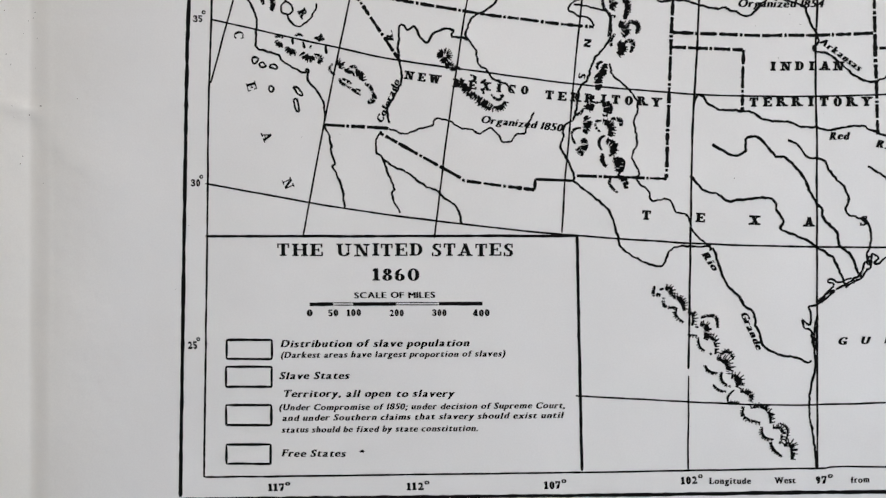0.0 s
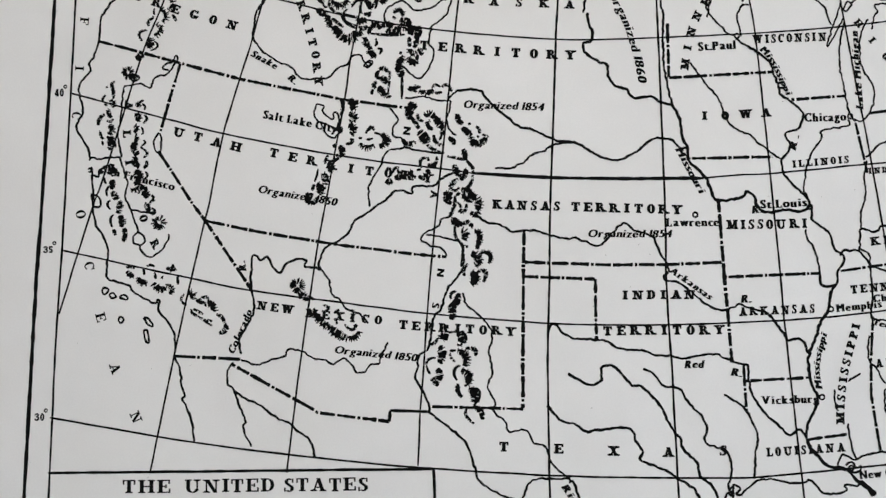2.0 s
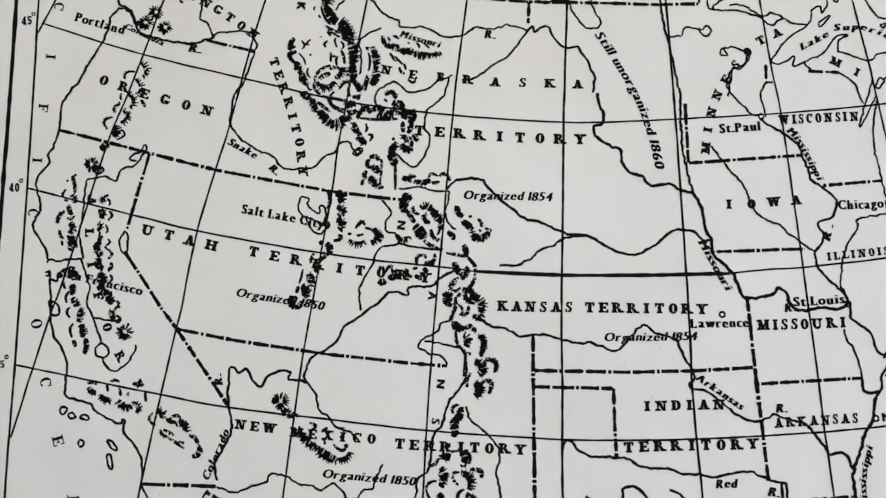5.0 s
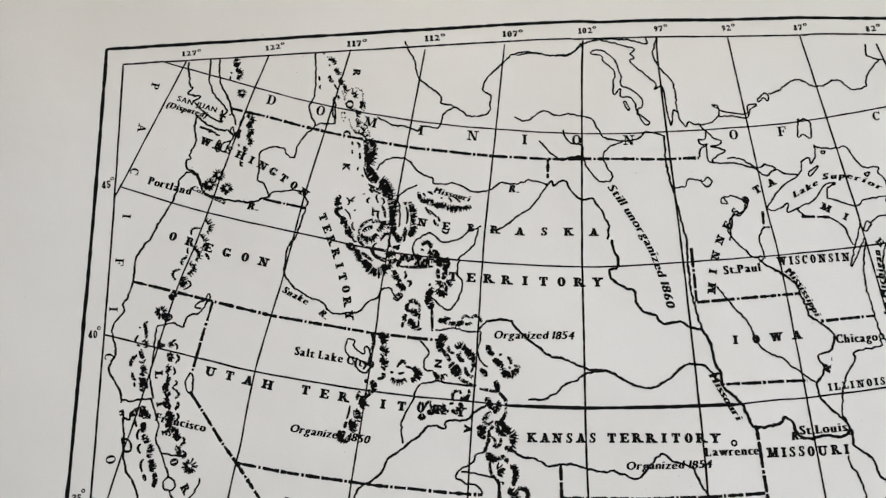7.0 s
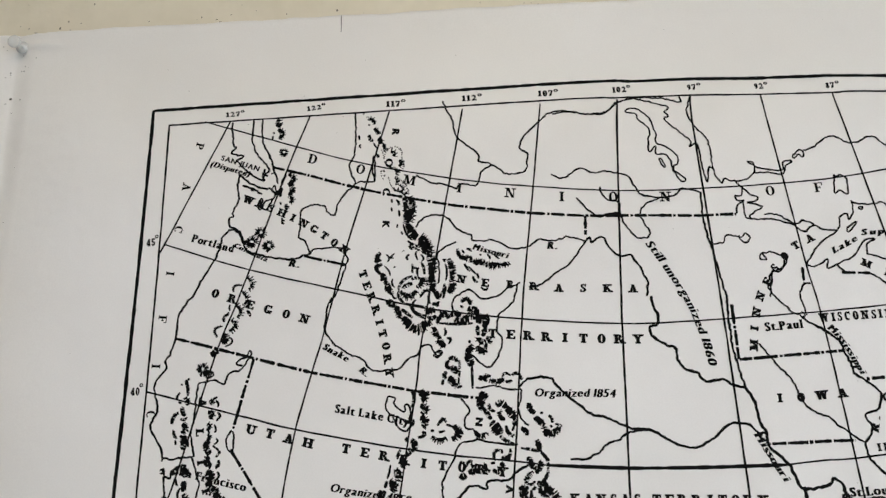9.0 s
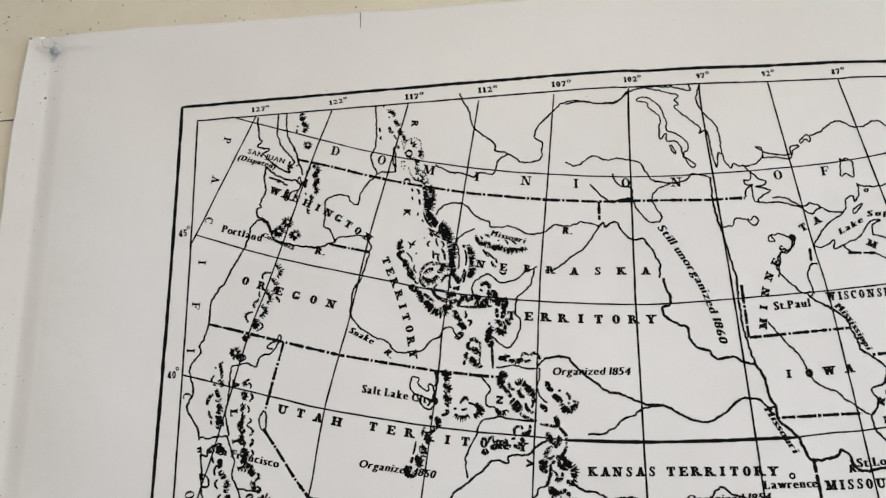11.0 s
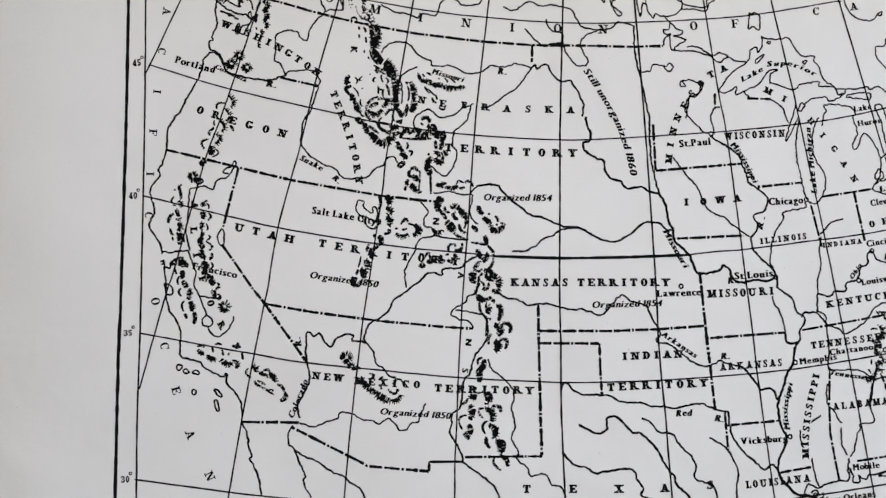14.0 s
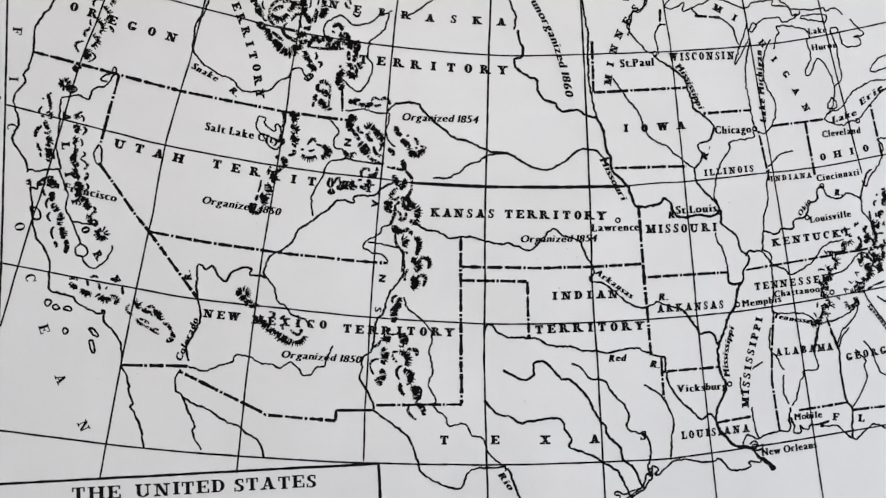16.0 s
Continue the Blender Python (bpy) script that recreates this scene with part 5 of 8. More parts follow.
drawn_range([
    (1.4, 0.0, 85.8, -71.9, 87.1, -72.4, 88.5, -73.0), (1.4, 0.0, 85.9, -73.9, 87.1, -74.6, 88.3, -75.2), (1.4, 0.0, 86.2, -70.5, 86.5, -72.9, 86.7, -75.2),
    (2.1, 0.0, 72.8, -34.3, 71.6, -37.7, 71.4, -41.2), (1.7, 0.0, 74.8, -35.0, 75.6, -35.0, 76.4, -35.0), (1.7, 0.0, 77.5, -37.5, 77.8, -38.0, 78.1, -38.5),
    (1.7, 0.0, 73.4, -39.1, 74.2, -39.5, 75.0, -39.8), (1.7, 0.0, 57.0, -46.4, 58.6, -47.1, 60.3, -47.8), (1.6, 0.0, 63.0, -49.7, 64.2, -50.1, 65.3, -50.6),
    (1.6, 0.0, 67.7, -51.6, 69.6, -52.3, 71.4, -53.0)])
# cascades of the south
drawn_range([
    (2.4, 2.6, 64.2, -112.5, 67.7, -117.1, 65.7, -121.0), (1.5, 0.8, 61.3, -118.4, 56.2, -118.7, 55.6, -122.8), (2.1, 2.5, 61.5, -122.2, 65.0, -128.1, 62.0, -131.6),
    (1.5, 0.0, 53.7, -131.2, 53.2, -133.7, 54.2, -135.4), (2.4, 2.3, 57.6, -131.8, 61.0, -135.7, 59.1, -140.2), (2.1, 0.0, 65.4, -135.1, 67.4, -138.1, 67.5, -139.6)])
drawn_range([
    (2.1, 0.6, 53.8, -136.9, 50.4, -140.1, 50.8, -143.0), (2.8, 2.0, 55.0, -141.8, 58.1, -145.6, 54.1, -149.4), (1.5, 0.8, 49.5, -146.0, 44.6, -148.3, 46.7, -153.1),
    (4.6, 1.6, 50.4, -151.5, 51.9, -154.7, 49.5, -156.9), (1.5, 0.0, 54.3, -153.2, 56.7, -156.6, 52.1, -159.5), (4.6, 0.4, 46.9, -161.5, 45.5, -163.4, 42.8, -165.3)])
# northern end of the rockies
drawn_range([
    (1.7, 0.0, 142.1, 6.7, 142.5, 6.4, 142.9, 6.1), (1.6, 0.0, 144.6, 3.8, 144.8, 3.7, 145.1, 3.5), (2.9, 1.2, 145.2, 2.1, 148.8, 1.4, 149.7, -2.2),
    (1.4, 0.0, 146.0, -1.8, 146.5, -2.3, 147.0, -2.8), (2.9, 2.0, 149.7, -5.7, 152.0, -7.1, 152.4, -9.9), (2.6, 0.4, 146.7, -9.8, 147.5, -13.3, 149.8, -14.1),
    (3.5, 1.7, 152.7, -13.4, 154.7, -14.8, 154.1, -16.9), (2.9, 1.4, 156.1, -18.4, 158.1, -19.8, 157.9, -23.2), (2.6, 2.7, 162.1, -23.3, 164.5, -24.4, 164.1, -26.8),
    (0.0, 1.2, 158.2, -29.5, 160.1, -22.6, 164.0, -20.3), (0.0, 1.5, 164.0, -20.3, 168.4, -22.0, 169.4, -26.2)])
drawn_range([
    (0.0, 1.7, 169.0, -27.6, 170.7, -32.4, 169.0, -37.2), (0.0, 1.4, 157.0, -36.3, 156.4, -40.5, 158.4, -44.6), (0.0, 2.2, 166.2, -44.0, 172.1, -48.2, 174.1, -55.7),
    (0.0, 1.5, 161.0, -41.2, 163.0, -46.7, 165.6, -50.8), (0.0, 1.7, 162.9, -34.4, 166.2, -41.3, 167.6, -48.1), (0.0, 1.4, 154.2, -21.1, 156.2, -24.6, 156.6, -28.1),
    (1.4, 0.0, 158.2, -30.2, 158.4, -31.0, 158.5, -31.8), (2.6, 1.7, 168.1, -29.6, 169.8, -31.7, 168.1, -34.2), (1.4, 0.0, 157.0, -37.0, 157.5, -37.7, 158.0, -38.4),
    (1.4, 0.0, 157.7, -40.5, 158.0, -41.0, 158.3, -41.4), (2.9, 1.7, 164.8, -36.5, 166.8, -37.9, 166.2, -40.6)])
drawn_range([
    (1.3, 0.0, 160.9, -34.3, 162.5, -35.2, 164.2, -36.0), (1.9, 1.3, 165.2, -42.6, 166.9, -44.7, 166.0, -48.1), (1.4, 2.0, 168.6, -48.2, 170.8, -50.2, 171.5, -52.3),
    (2.2, 2.4, 164.3, -52.2, 169.6, -52.9, 172.8, -56.4), (1.6, 0.0, 139.2, -10.2, 139.5, -12.0, 139.8, -13.9), (1.4, 0.0, 140.9, -17.2, 139.9, -18.5, 140.9, -19.9),
    (1.3, 0.0, 149.9, -16.2, 151.0, -18.3, 152.2, -20.4), (1.4, 1.3, 152.9, -24.6, 153.4, -25.9, 154.0, -27.3), (4.8, 0.4, 172.2, -57.1, 173.7, -69.9, 173.0, -76.6),
    (4.5, 1.7, 175.4, -57.1, 177.4, -64.6, 176.2, -75.3), (6.1, 0.4, 174.3, -76.7, 178.2, -83.4, 180.8, -86.8)])
drawn_range([
    (6.4, 2.7, 182.7, -86.1, 186.6, -91.5, 186.0, -98.1), (1.7, 0.0, 171.4, -76.6, 173.6, -83.3, 177.5, -88.0), (1.9, 0.0, 174.3, -88.7, 178.8, -91.4, 183.4, -93.4),
    (1.7, 0.0, 163.1, -58.3, 163.3, -59.6, 163.5, -61.0), (1.4, 0.0, 163.1, -64.4, 163.3, -65.9, 163.5, -67.4), (1.9, 0.0, 166.3, -59.0, 168.3, -61.1, 167.7, -63.1),
    (1.7, 0.0, 168.3, -66.5, 168.6, -68.8, 168.8, -71.2), (1.3, 0.0, 167.5, -76.6, 167.3, -77.9, 167.0, -79.2), (1.4, 0.0, 170.1, -81.9, 170.6, -83.0, 171.1, -84.0)])
# the knot of ranges at the headwaters
drawn_range([
    (5.7, 2.6, 181.6, -90.4, 187.3, -93.1, 189.9, -97.7), (6.0, 1.3, 188.6, -97.1, 191.2, -105.0, 190.6, -112.8), (5.3, 0.4, 190.6, -112.1, 191.3, -118.6, 190.6, -121.8),
    (1.9, 0.0, 175.8, -91.0, 179.0, -93.7, 183.5, -95.7), (1.7, 0.0, 175.2, -92.3, 176.5, -93.6, 177.7, -95.0), (2.1, 0.0, 171.3, -95.5, 171.5, -95.8, 171.6, -96.1),
    (1.7, 0.0, 175.9, -98.2, 173.9, -100.2, 175.0, -102.1), (1.5, 0.0, 181.0, -96.3, 180.1, -98.3, 181.6, -102.2), (1.5, 0.0, 183.5, -98.3, 185.5, -101.0, 184.2, -102.9),
    (1.9, 0.0, 177.8, -104.8, 178.5, -107.4, 181.7, -107.5), (1.7, 0.0, 177.8, -107.4, 177.9, -109.4, 177.9, -111.3)])
drawn_range([
    (1.7, 0.0, 182.3, -107.5, 181.1, -110.0, 181.7, -113.3), (2.1, 0.0, 183.6, -103.6, 185.5, -107.5, 186.2, -112.7), (3.5, 0.4, 156.0, -96.7, 153.5, -100.6, 154.2, -103.9),
    (2.1, 0.0, 154.1, -102.5, 155.4, -102.2, 156.7, -101.9), (3.1, 0.4, 157.4, -105.2, 153.3, -107.1, 156.2, -111.7), (4.2, 0.4, 156.2, -111.7, 158.2, -113.7, 158.8, -116.3),
    (3.1, 0.4, 156.0, -114.9, 160.1, -118.2, 162.7, -121.5), (4.2, 0.4, 158.9, -121.4, 162.1, -122.8, 164.1, -126.0), (4.9, 0.4, 160.9, -129.2, 163.5, -131.8, 167.3, -133.1),
    (3.9, 1.6, 167.3, -133.7, 168.6, -138.2, 170.6, -141.4), (2.4, 0.4, 170.5, -135.7, 173.7, -138.3, 178.1, -141.5)])
drawn_range([
    (5.3, 1.6, 171.8, -140.8, 175.0, -145.3, 178.8, -149.1), (5.3, 2.0, 177.5, -147.2, 182.0, -149.2, 186.3, -147.9), (4.2, 0.4, 183.8, -144.7, 187.0, -146.1, 190.7, -144.8),
    (1.5, 0.0, 159.8, -98.0, 161.8, -100.7, 160.6, -103.3), (1.5, 0.0, 165.6, -97.4, 163.1, -100.0, 165.0, -100.5), (1.3, 0.0, 158.7, -105.9, 161.9, -109.8, 162.6, -113.1),
    (1.5, 0.0, 164.5, -115.0, 164.0, -118.3, 165.9, -120.9), (1.5, 0.0, 164.0, -124.7, 165.3, -128.0, 167.3, -128.0), (1.5, 0.0, 165.1, -106.6, 165.6, -106.9, 166.1, -107.3),
    (2.2, 0.0, 177.9, -113.3, 170.9, -117.1, 168.5, -123.5), (2.1, 0.0, 168.5, -123.5, 168.9, -128.0, 173.0, -131.9)])
drawn_range([
    (1.9, 0.0, 173.0, -131.9, 178.1, -133.2, 188.2, -134.6), (3.5, 2.0, 169.7, -123.5, 175.5, -126.8, 180.5, -123.0), (3.1, 0.4, 171.0, -122.2, 174.1, -119.7, 177.9, -118.4),
    (2.4, 0.4, 177.3, -115.8, 180.4, -114.6, 183.0, -115.3), (3.1, 1.6, 180.5, -121.1, 183.7, -118.5, 183.6, -115.3), (3.1, 0.4, 183.0, -115.3, 186.8, -116.0, 190.0, -114.7),
    (2.1, 0.0, 186.8, -119.8, 187.8, -119.2, 188.7, -118.6), (1.7, 0.0, 180.6, -129.4, 178.1, -132.6, 179.4, -137.1), (1.9, 0.0, 179.4, -137.1, 183.2, -139.7, 187.6, -140.3),
    (1.7, 1.3, 183.1, -128.2, 186.9, -123.7, 189.4, -125.0), (3.5, 0.4, 190.0, -121.8, 193.8, -125.1, 195.1, -129.6)])
drawn_range([
    (1.9, 0.0, 189.4, -125.0, 188.8, -128.9, 190.1, -132.7), (2.8, 0.4, 191.3, -132.1, 194.5, -132.8, 195.1, -130.9), (4.9, 0.4, 187.5, -135.9, 189.4, -137.2, 193.2, -136.6),
    (1.9, 0.0, 176.2, -131.9, 179.4, -138.3, 186.3, -142.2), (3.5, 0.4, 188.8, -140.4, 190.7, -142.3, 193.9, -140.4), (2.8, 0.4, 194.5, -141.1, 195.1, -143.6, 193.9, -145.5),
    (4.2, 1.2, 202.1, -101.8, 204.9, -109.0, 204.0, -115.5), (4.6, 1.3, 204.0, -115.5, 204.9, -120.1, 202.1, -125.2), (2.4, 0.4, 198.9, -103.1, 199.8, -102.8, 200.8, -102.5),
    (1.7, 0.0, 200.2, -105.1, 201.4, -110.3, 200.5, -116.8), (2.1, 0.0, 199.5, -118.7, 198.9, -123.2, 195.7, -129.6)])
drawn_range([
    (1.7, 0.0, 200.8, -120.6, 199.5, -125.8, 198.5, -129.0), (2.8, 0.4, 209.1, -94.7, 209.7, -98.6, 212.3, -102.0), (4.2, 1.3, 211.7, -101.3, 216.1, -102.0, 219.3, -104.0),
    (4.2, 1.3, 219.3, -104.0, 223.7, -104.7, 227.6, -105.4), (4.2, 1.3, 227.6, -105.4, 232.6, -106.5, 238.4, -106.2), (3.1, 1.2, 238.4, -106.2, 241.6, -105.8, 244.1, -105.0),
    (1.9, 0.0, 214.9, -94.8, 217.4, -95.5, 218.5, -96.8), (1.5, 0.0, 211.7, -95.4, 212.6, -96.7, 213.6, -98.0), (1.3, 0.0, 223.8, -98.8, 224.4, -99.2, 225.1, -99.5),
    (1.5, 0.0, 228.9, -98.9, 230.8, -100.9, 230.4, -102.2), (1.5, 0.0, 233.4, -98.9, 235.3, -100.6, 237.2, -102.3)])
drawn_range([
    (1.9, 0.0, 213.5, -105.2, 214.8, -107.9, 217.3, -110.5), (1.5, 0.0, 216.1, -107.2, 219.2, -110.5, 221.1, -112.5), (2.1, 0.0, 219.2, -113.8, 220.1, -117.0, 222.4, -117.7),
    (1.7, 0.0, 221.8, -111.8, 222.4, -113.8, 223.0, -115.7), (1.7, 0.0, 224.2, -121.6, 227.4, -123.5, 228.7, -121.6), (2.1, 0.0, 195.7, -136.0, 197.6, -139.8, 195.8, -143.6),
    (3.9, 0.4, 196.4, -141.7, 199.5, -139.8, 202.7, -142.4), (4.6, 0.4, 203.3, -140.5, 207.1, -139.3, 209.0, -141.9), (2.1, 0.0, 195.8, -145.5, 207.1, -146.3, 218.4, -145.8),
    (4.2, 0.4, 205.8, -143.1, 210.8, -144.0, 215.9, -143.8), (3.1, 0.4, 211.5, -141.9, 215.9, -141.9, 220.9, -142.6)])
drawn_range([
    (2.8, 1.3, 210.9, -131.7, 214.7, -129.8, 217.2, -133.7), (1.9, 0.0, 210.3, -133.6, 211.2, -134.6, 212.1, -135.5), (2.2, 0.0, 216.6, -134.3, 215.9, -137.5, 218.4, -138.8),
    (4.6, 0.4, 217.2, -138.1, 219.7, -136.9, 220.9, -140.7), (4.9, 0.4, 221.5, -140.1, 222.2, -142.6, 222.1, -146.4), (4.9, 0.4, 226.6, -140.2, 227.2, -144.0, 225.9, -149.0),
    (4.2, 0.4, 222.2, -142.0, 224.7, -142.0, 227.2, -141.4), (2.8, 0.4, 222.1, -147.7, 221.5, -150.2, 222.1, -154.0), (3.9, 0.4, 227.1, -149.0, 225.8, -152.2, 226.4, -154.1),
    (4.2, 1.2, 222.0, -155.3, 223.3, -157.8, 227.0, -157.8), (3.5, 0.4, 227.0, -155.3, 229.3, -157.2, 228.3, -159.1)])
drawn_range([
    (4.6, 1.2, 220.8, -160.9, 223.8, -164.0, 227.0, -162.8), (2.4, 0.4, 227.0, -159.1, 226.7, -161.0, 226.3, -162.8), (1.7, 0.0, 216.4, -157.1, 216.0, -158.0, 215.5, -159.0),
    (4.6, 0.4, 218.3, -160.2, 215.7, -164.0, 214.5, -166.4), (5.3, 0.4, 214.5, -165.2, 215.7, -169.6, 217.5, -173.9), (2.1, 0.0, 217.2, -172.7, 217.4, -180.1, 217.4, -188.7),
    (3.9, 1.0, 192.0, -148.0, 193.3, -151.8, 195.8, -153.7), (4.2, 1.3, 195.8, -153.7, 197.0, -158.8, 200.2, -159.4), (1.9, 0.0, 199.5, -148.7, 200.2, -151.9, 198.9, -153.8),
    (2.1, 0.0, 200.8, -155.7, 203.3, -156.3, 202.0, -159.4), (3.1, 0.4, 202.0, -169.4, 205.8, -168.8, 207.0, -171.3)])
drawn_range([
    (2.8, 0.4, 202.0, -170.0, 200.8, -173.8, 203.3, -175.0), (4.6, 0.4, 203.3, -175.0, 205.7, -176.3, 205.7, -178.8), (2.8, 0.4, 200.8, -177.5, 198.9, -179.9, 200.8, -181.8),
    (4.9, 0.4, 201.4, -181.8, 204.5, -183.7, 203.2, -186.1), (2.1, 0.0, 198.3, -182.4, 198.0, -184.2, 197.7, -186.1), (1.9, 0.0, 208.9, -170.1, 209.2, -175.1, 208.2, -184.9),
    (1.9, 0.0, 205.1, -186.1, 207.3, -185.7, 209.4, -185.2), (1.9, 0.0, 205.7, -188.0, 208.2, -187.4, 210.7, -186.8)])
# the salt lake and the middle ranges
drawn_range([
    (4.9, 1.1, 183.1, -191.1, 186.6, -193.2, 183.8, -195.8), (4.4, 0.4, 182.4, -190.1, 184.5, -191.1, 186.6, -191.1), (4.4, 1.1, 183.1, -198.9, 186.6, -201.1, 183.8, -204.3),
    (4.9, 1.1, 183.0, -206.7, 186.1, -208.9, 184.4, -213.1), (2.5, 0.0, 184.4, -215.2, 185.8, -217.4, 181.6, -219.0), (2.7, 0.0, 177.5, -189.7, 179.1, -194.7, 177.7, -200.3),
    (2.5, 0.0, 178.1, -203.2, 176.7, -208.1, 178.8, -211.7), (2.5, 0.0, 173.9, -218.7, 174.2, -220.2, 174.6, -221.6), (4.4, 0.4, 177.4, -220.2, 179.5, -223.7, 178.8, -226.5),
    (2.0, 2.1, 179.5, -226.5, 176.7, -228.6, 173.9, -231.2)])
drawn_range([
    (2.3, 0.0, 170.4, -226.5, 168.7, -230.0, 169.0, -232.1), (4.4, 0.9, 169.7, -232.8, 172.5, -234.3, 171.8, -237.8), (1.6, 0.0, 164.1, -235.6, 163.4, -239.9, 162.0, -244.1),
    (4.9, 1.1, 166.2, -239.9, 169.0, -241.3, 168.3, -245.5), (5.3, 1.1, 163.4, -245.5, 166.2, -248.3, 164.8, -251.8), (2.3, 0.0, 162.0, -245.5, 161.3, -247.6, 160.6, -249.7),
    (3.9, 0.4, 158.5, -251.1, 157.8, -255.3, 159.9, -258.1), (3.4, 0.4, 159.9, -258.1, 162.7, -256.7, 164.1, -253.9), (2.0, 0.0, 159.2, -251.8, 160.2, -252.1, 161.3, -252.5),
    (2.5, 0.0, 194.3, -211.7, 197.8, -207.7, 199.9, -210.0)])
drawn_range([
    (1.8, 0.0, 199.9, -211.0, 202.0, -211.7, 204.2, -212.4), (4.9, 1.1, 204.2, -212.4, 208.1, -216.7, 203.4, -220.0), (1.8, 0.0, 189.8, -214.8, 191.0, -214.8, 192.2, -214.8),
    (1.8, 0.0, 195.0, -215.3, 196.8, -215.7, 199.2, -214.8), (2.5, 2.1, 190.7, -218.1, 195.0, -220.5, 199.9, -218.8), (5.8, 0.4, 221.9, -191.1, 224.8, -194.0, 226.2, -195.4),
    (5.3, 0.4, 222.6, -194.0, 222.6, -198.2, 224.0, -201.8), (3.0, 0.4, 224.0, -201.1, 226.8, -204.7, 228.9, -208.2), (6.7, 0.4, 228.9, -209.6, 232.4, -213.9, 234.5, -217.5),
    (2.7, 0.0, 234.5, -218.2, 238.1, -221.1, 243.7, -223.9)])
drawn_range([
    (3.0, 1.5, 219.7, -215.7, 221.8, -218.2, 226.8, -216.0), (1.8, 0.0, 219.0, -214.9, 219.3, -215.5, 219.7, -216.0), (2.5, 0.0, 228.3, -198.2, 228.3, -201.1, 231.8, -203.2),
    (4.4, 0.9, 232.5, -199.7, 236.1, -198.2, 238.9, -201.1), (5.3, 0.9, 238.9, -201.1, 242.5, -204.7, 244.1, -207.5), (3.0, 0.4, 233.9, -203.2, 235.3, -206.8, 238.2, -207.5),
    (3.0, 0.4, 243.9, -206.1, 244.1, -209.7, 243.1, -211.8), (2.7, 0.0, 238.8, -211.8, 240.2, -216.8, 244.5, -218.2), (1.8, 0.0, 243.8, -211.8, 243.1, -213.6, 242.4, -215.4),
    (2.0, 0.0, 236.1, -201.8, 235.4, -203.2, 234.6, -204.7)])
drawn_range([
    (2.0, 0.0, 208.3, -235.1, 210.4, -234.4, 211.1, -237.3), (4.4, 0.4, 208.2, -242.2, 210.4, -242.9, 212.5, -242.2), (2.0, 0.0, 211.8, -238.0, 213.9, -234.4, 216.7, -233.7),
    (2.3, 0.0, 215.3, -234.5, 217.4, -237.3, 218.9, -235.2), (3.9, 0.4, 214.6, -238.7, 216.7, -240.1, 219.5, -238.0), (2.7, 0.0, 224.5, -234.5, 225.2, -238.7, 228.0, -239.5),
    (1.8, 0.0, 228.0, -235.2, 229.5, -234.9, 230.9, -234.5), (2.3, 0.0, 230.9, -233.8, 230.9, -228.1, 235.9, -227.4), (1.8, 0.0, 235.9, -227.4, 235.5, -228.3, 235.2, -229.1),
    (2.5, 0.0, 240.9, -226.0, 240.1, -230.3, 236.6, -232.4)])
drawn_range([
    (3.0, 0.4, 235.1, -232.4, 238.0, -231.7, 240.8, -232.4), (3.0, 0.4, 229.4, -238.8, 232.3, -240.2, 233.7, -238.1), (3.0, 0.4, 234.4, -234.5, 235.5, -236.0, 236.5, -237.4),
    (3.9, 0.4, 222.0, -183.2, 224.1, -181.8, 227.0, -184.0), (2.0, 0.0, 225.6, -179.0, 227.7, -180.4, 229.8, -180.4), (3.4, 1.1, 228.4, -183.2, 234.1, -184.0, 237.6, -181.8),
    (2.0, 0.0, 236.9, -181.1, 239.1, -178.9, 242.6, -180.4), (2.5, 0.0, 239.1, -183.5, 241.2, -184.4, 243.3, -183.2), (2.3, 0.0, 243.4, -180.4, 246.2, -178.9, 249.8, -181.1),
    (2.3, 0.0, 248.3, -181.8, 249.4, -182.1, 250.5, -182.5)])
# the front range
drawn_range([
    (3.7, 0.4, 253.9, -197.8, 254.6, -201.2, 257.3, -204.6), (4.2, 0.4, 256.7, -206.6, 260.1, -209.3, 263.4, -211.9), (4.6, 1.4, 263.4, -212.6, 266.2, -216.7, 272.8, -213.8),
    (1.7, 0.0, 260.7, -204.5, 261.7, -204.2, 262.7, -203.8), (2.4, 0.0, 266.0, -205.8, 268.1, -207.8, 268.1, -210.5), (1.7, 0.0, 266.8, -211.9, 267.5, -212.6, 268.1, -213.2),
    (2.0, 0.0, 270.1, -211.2, 273.5, -212.5, 272.1, -214.5), (3.3, 0.4, 248.1, -213.6, 250.8, -215.5, 251.5, -218.2), (2.2, 0.0, 247.6, -225.8, 254.9, -227.0, 258.9, -228.0),
    (3.7, 0.4, 257.8, -220.9, 258.9, -224.2, 259.6, -228.3), (2.4, 0.0, 259.6, -228.3, 263.7, -232.2, 264.4, -237.0)])
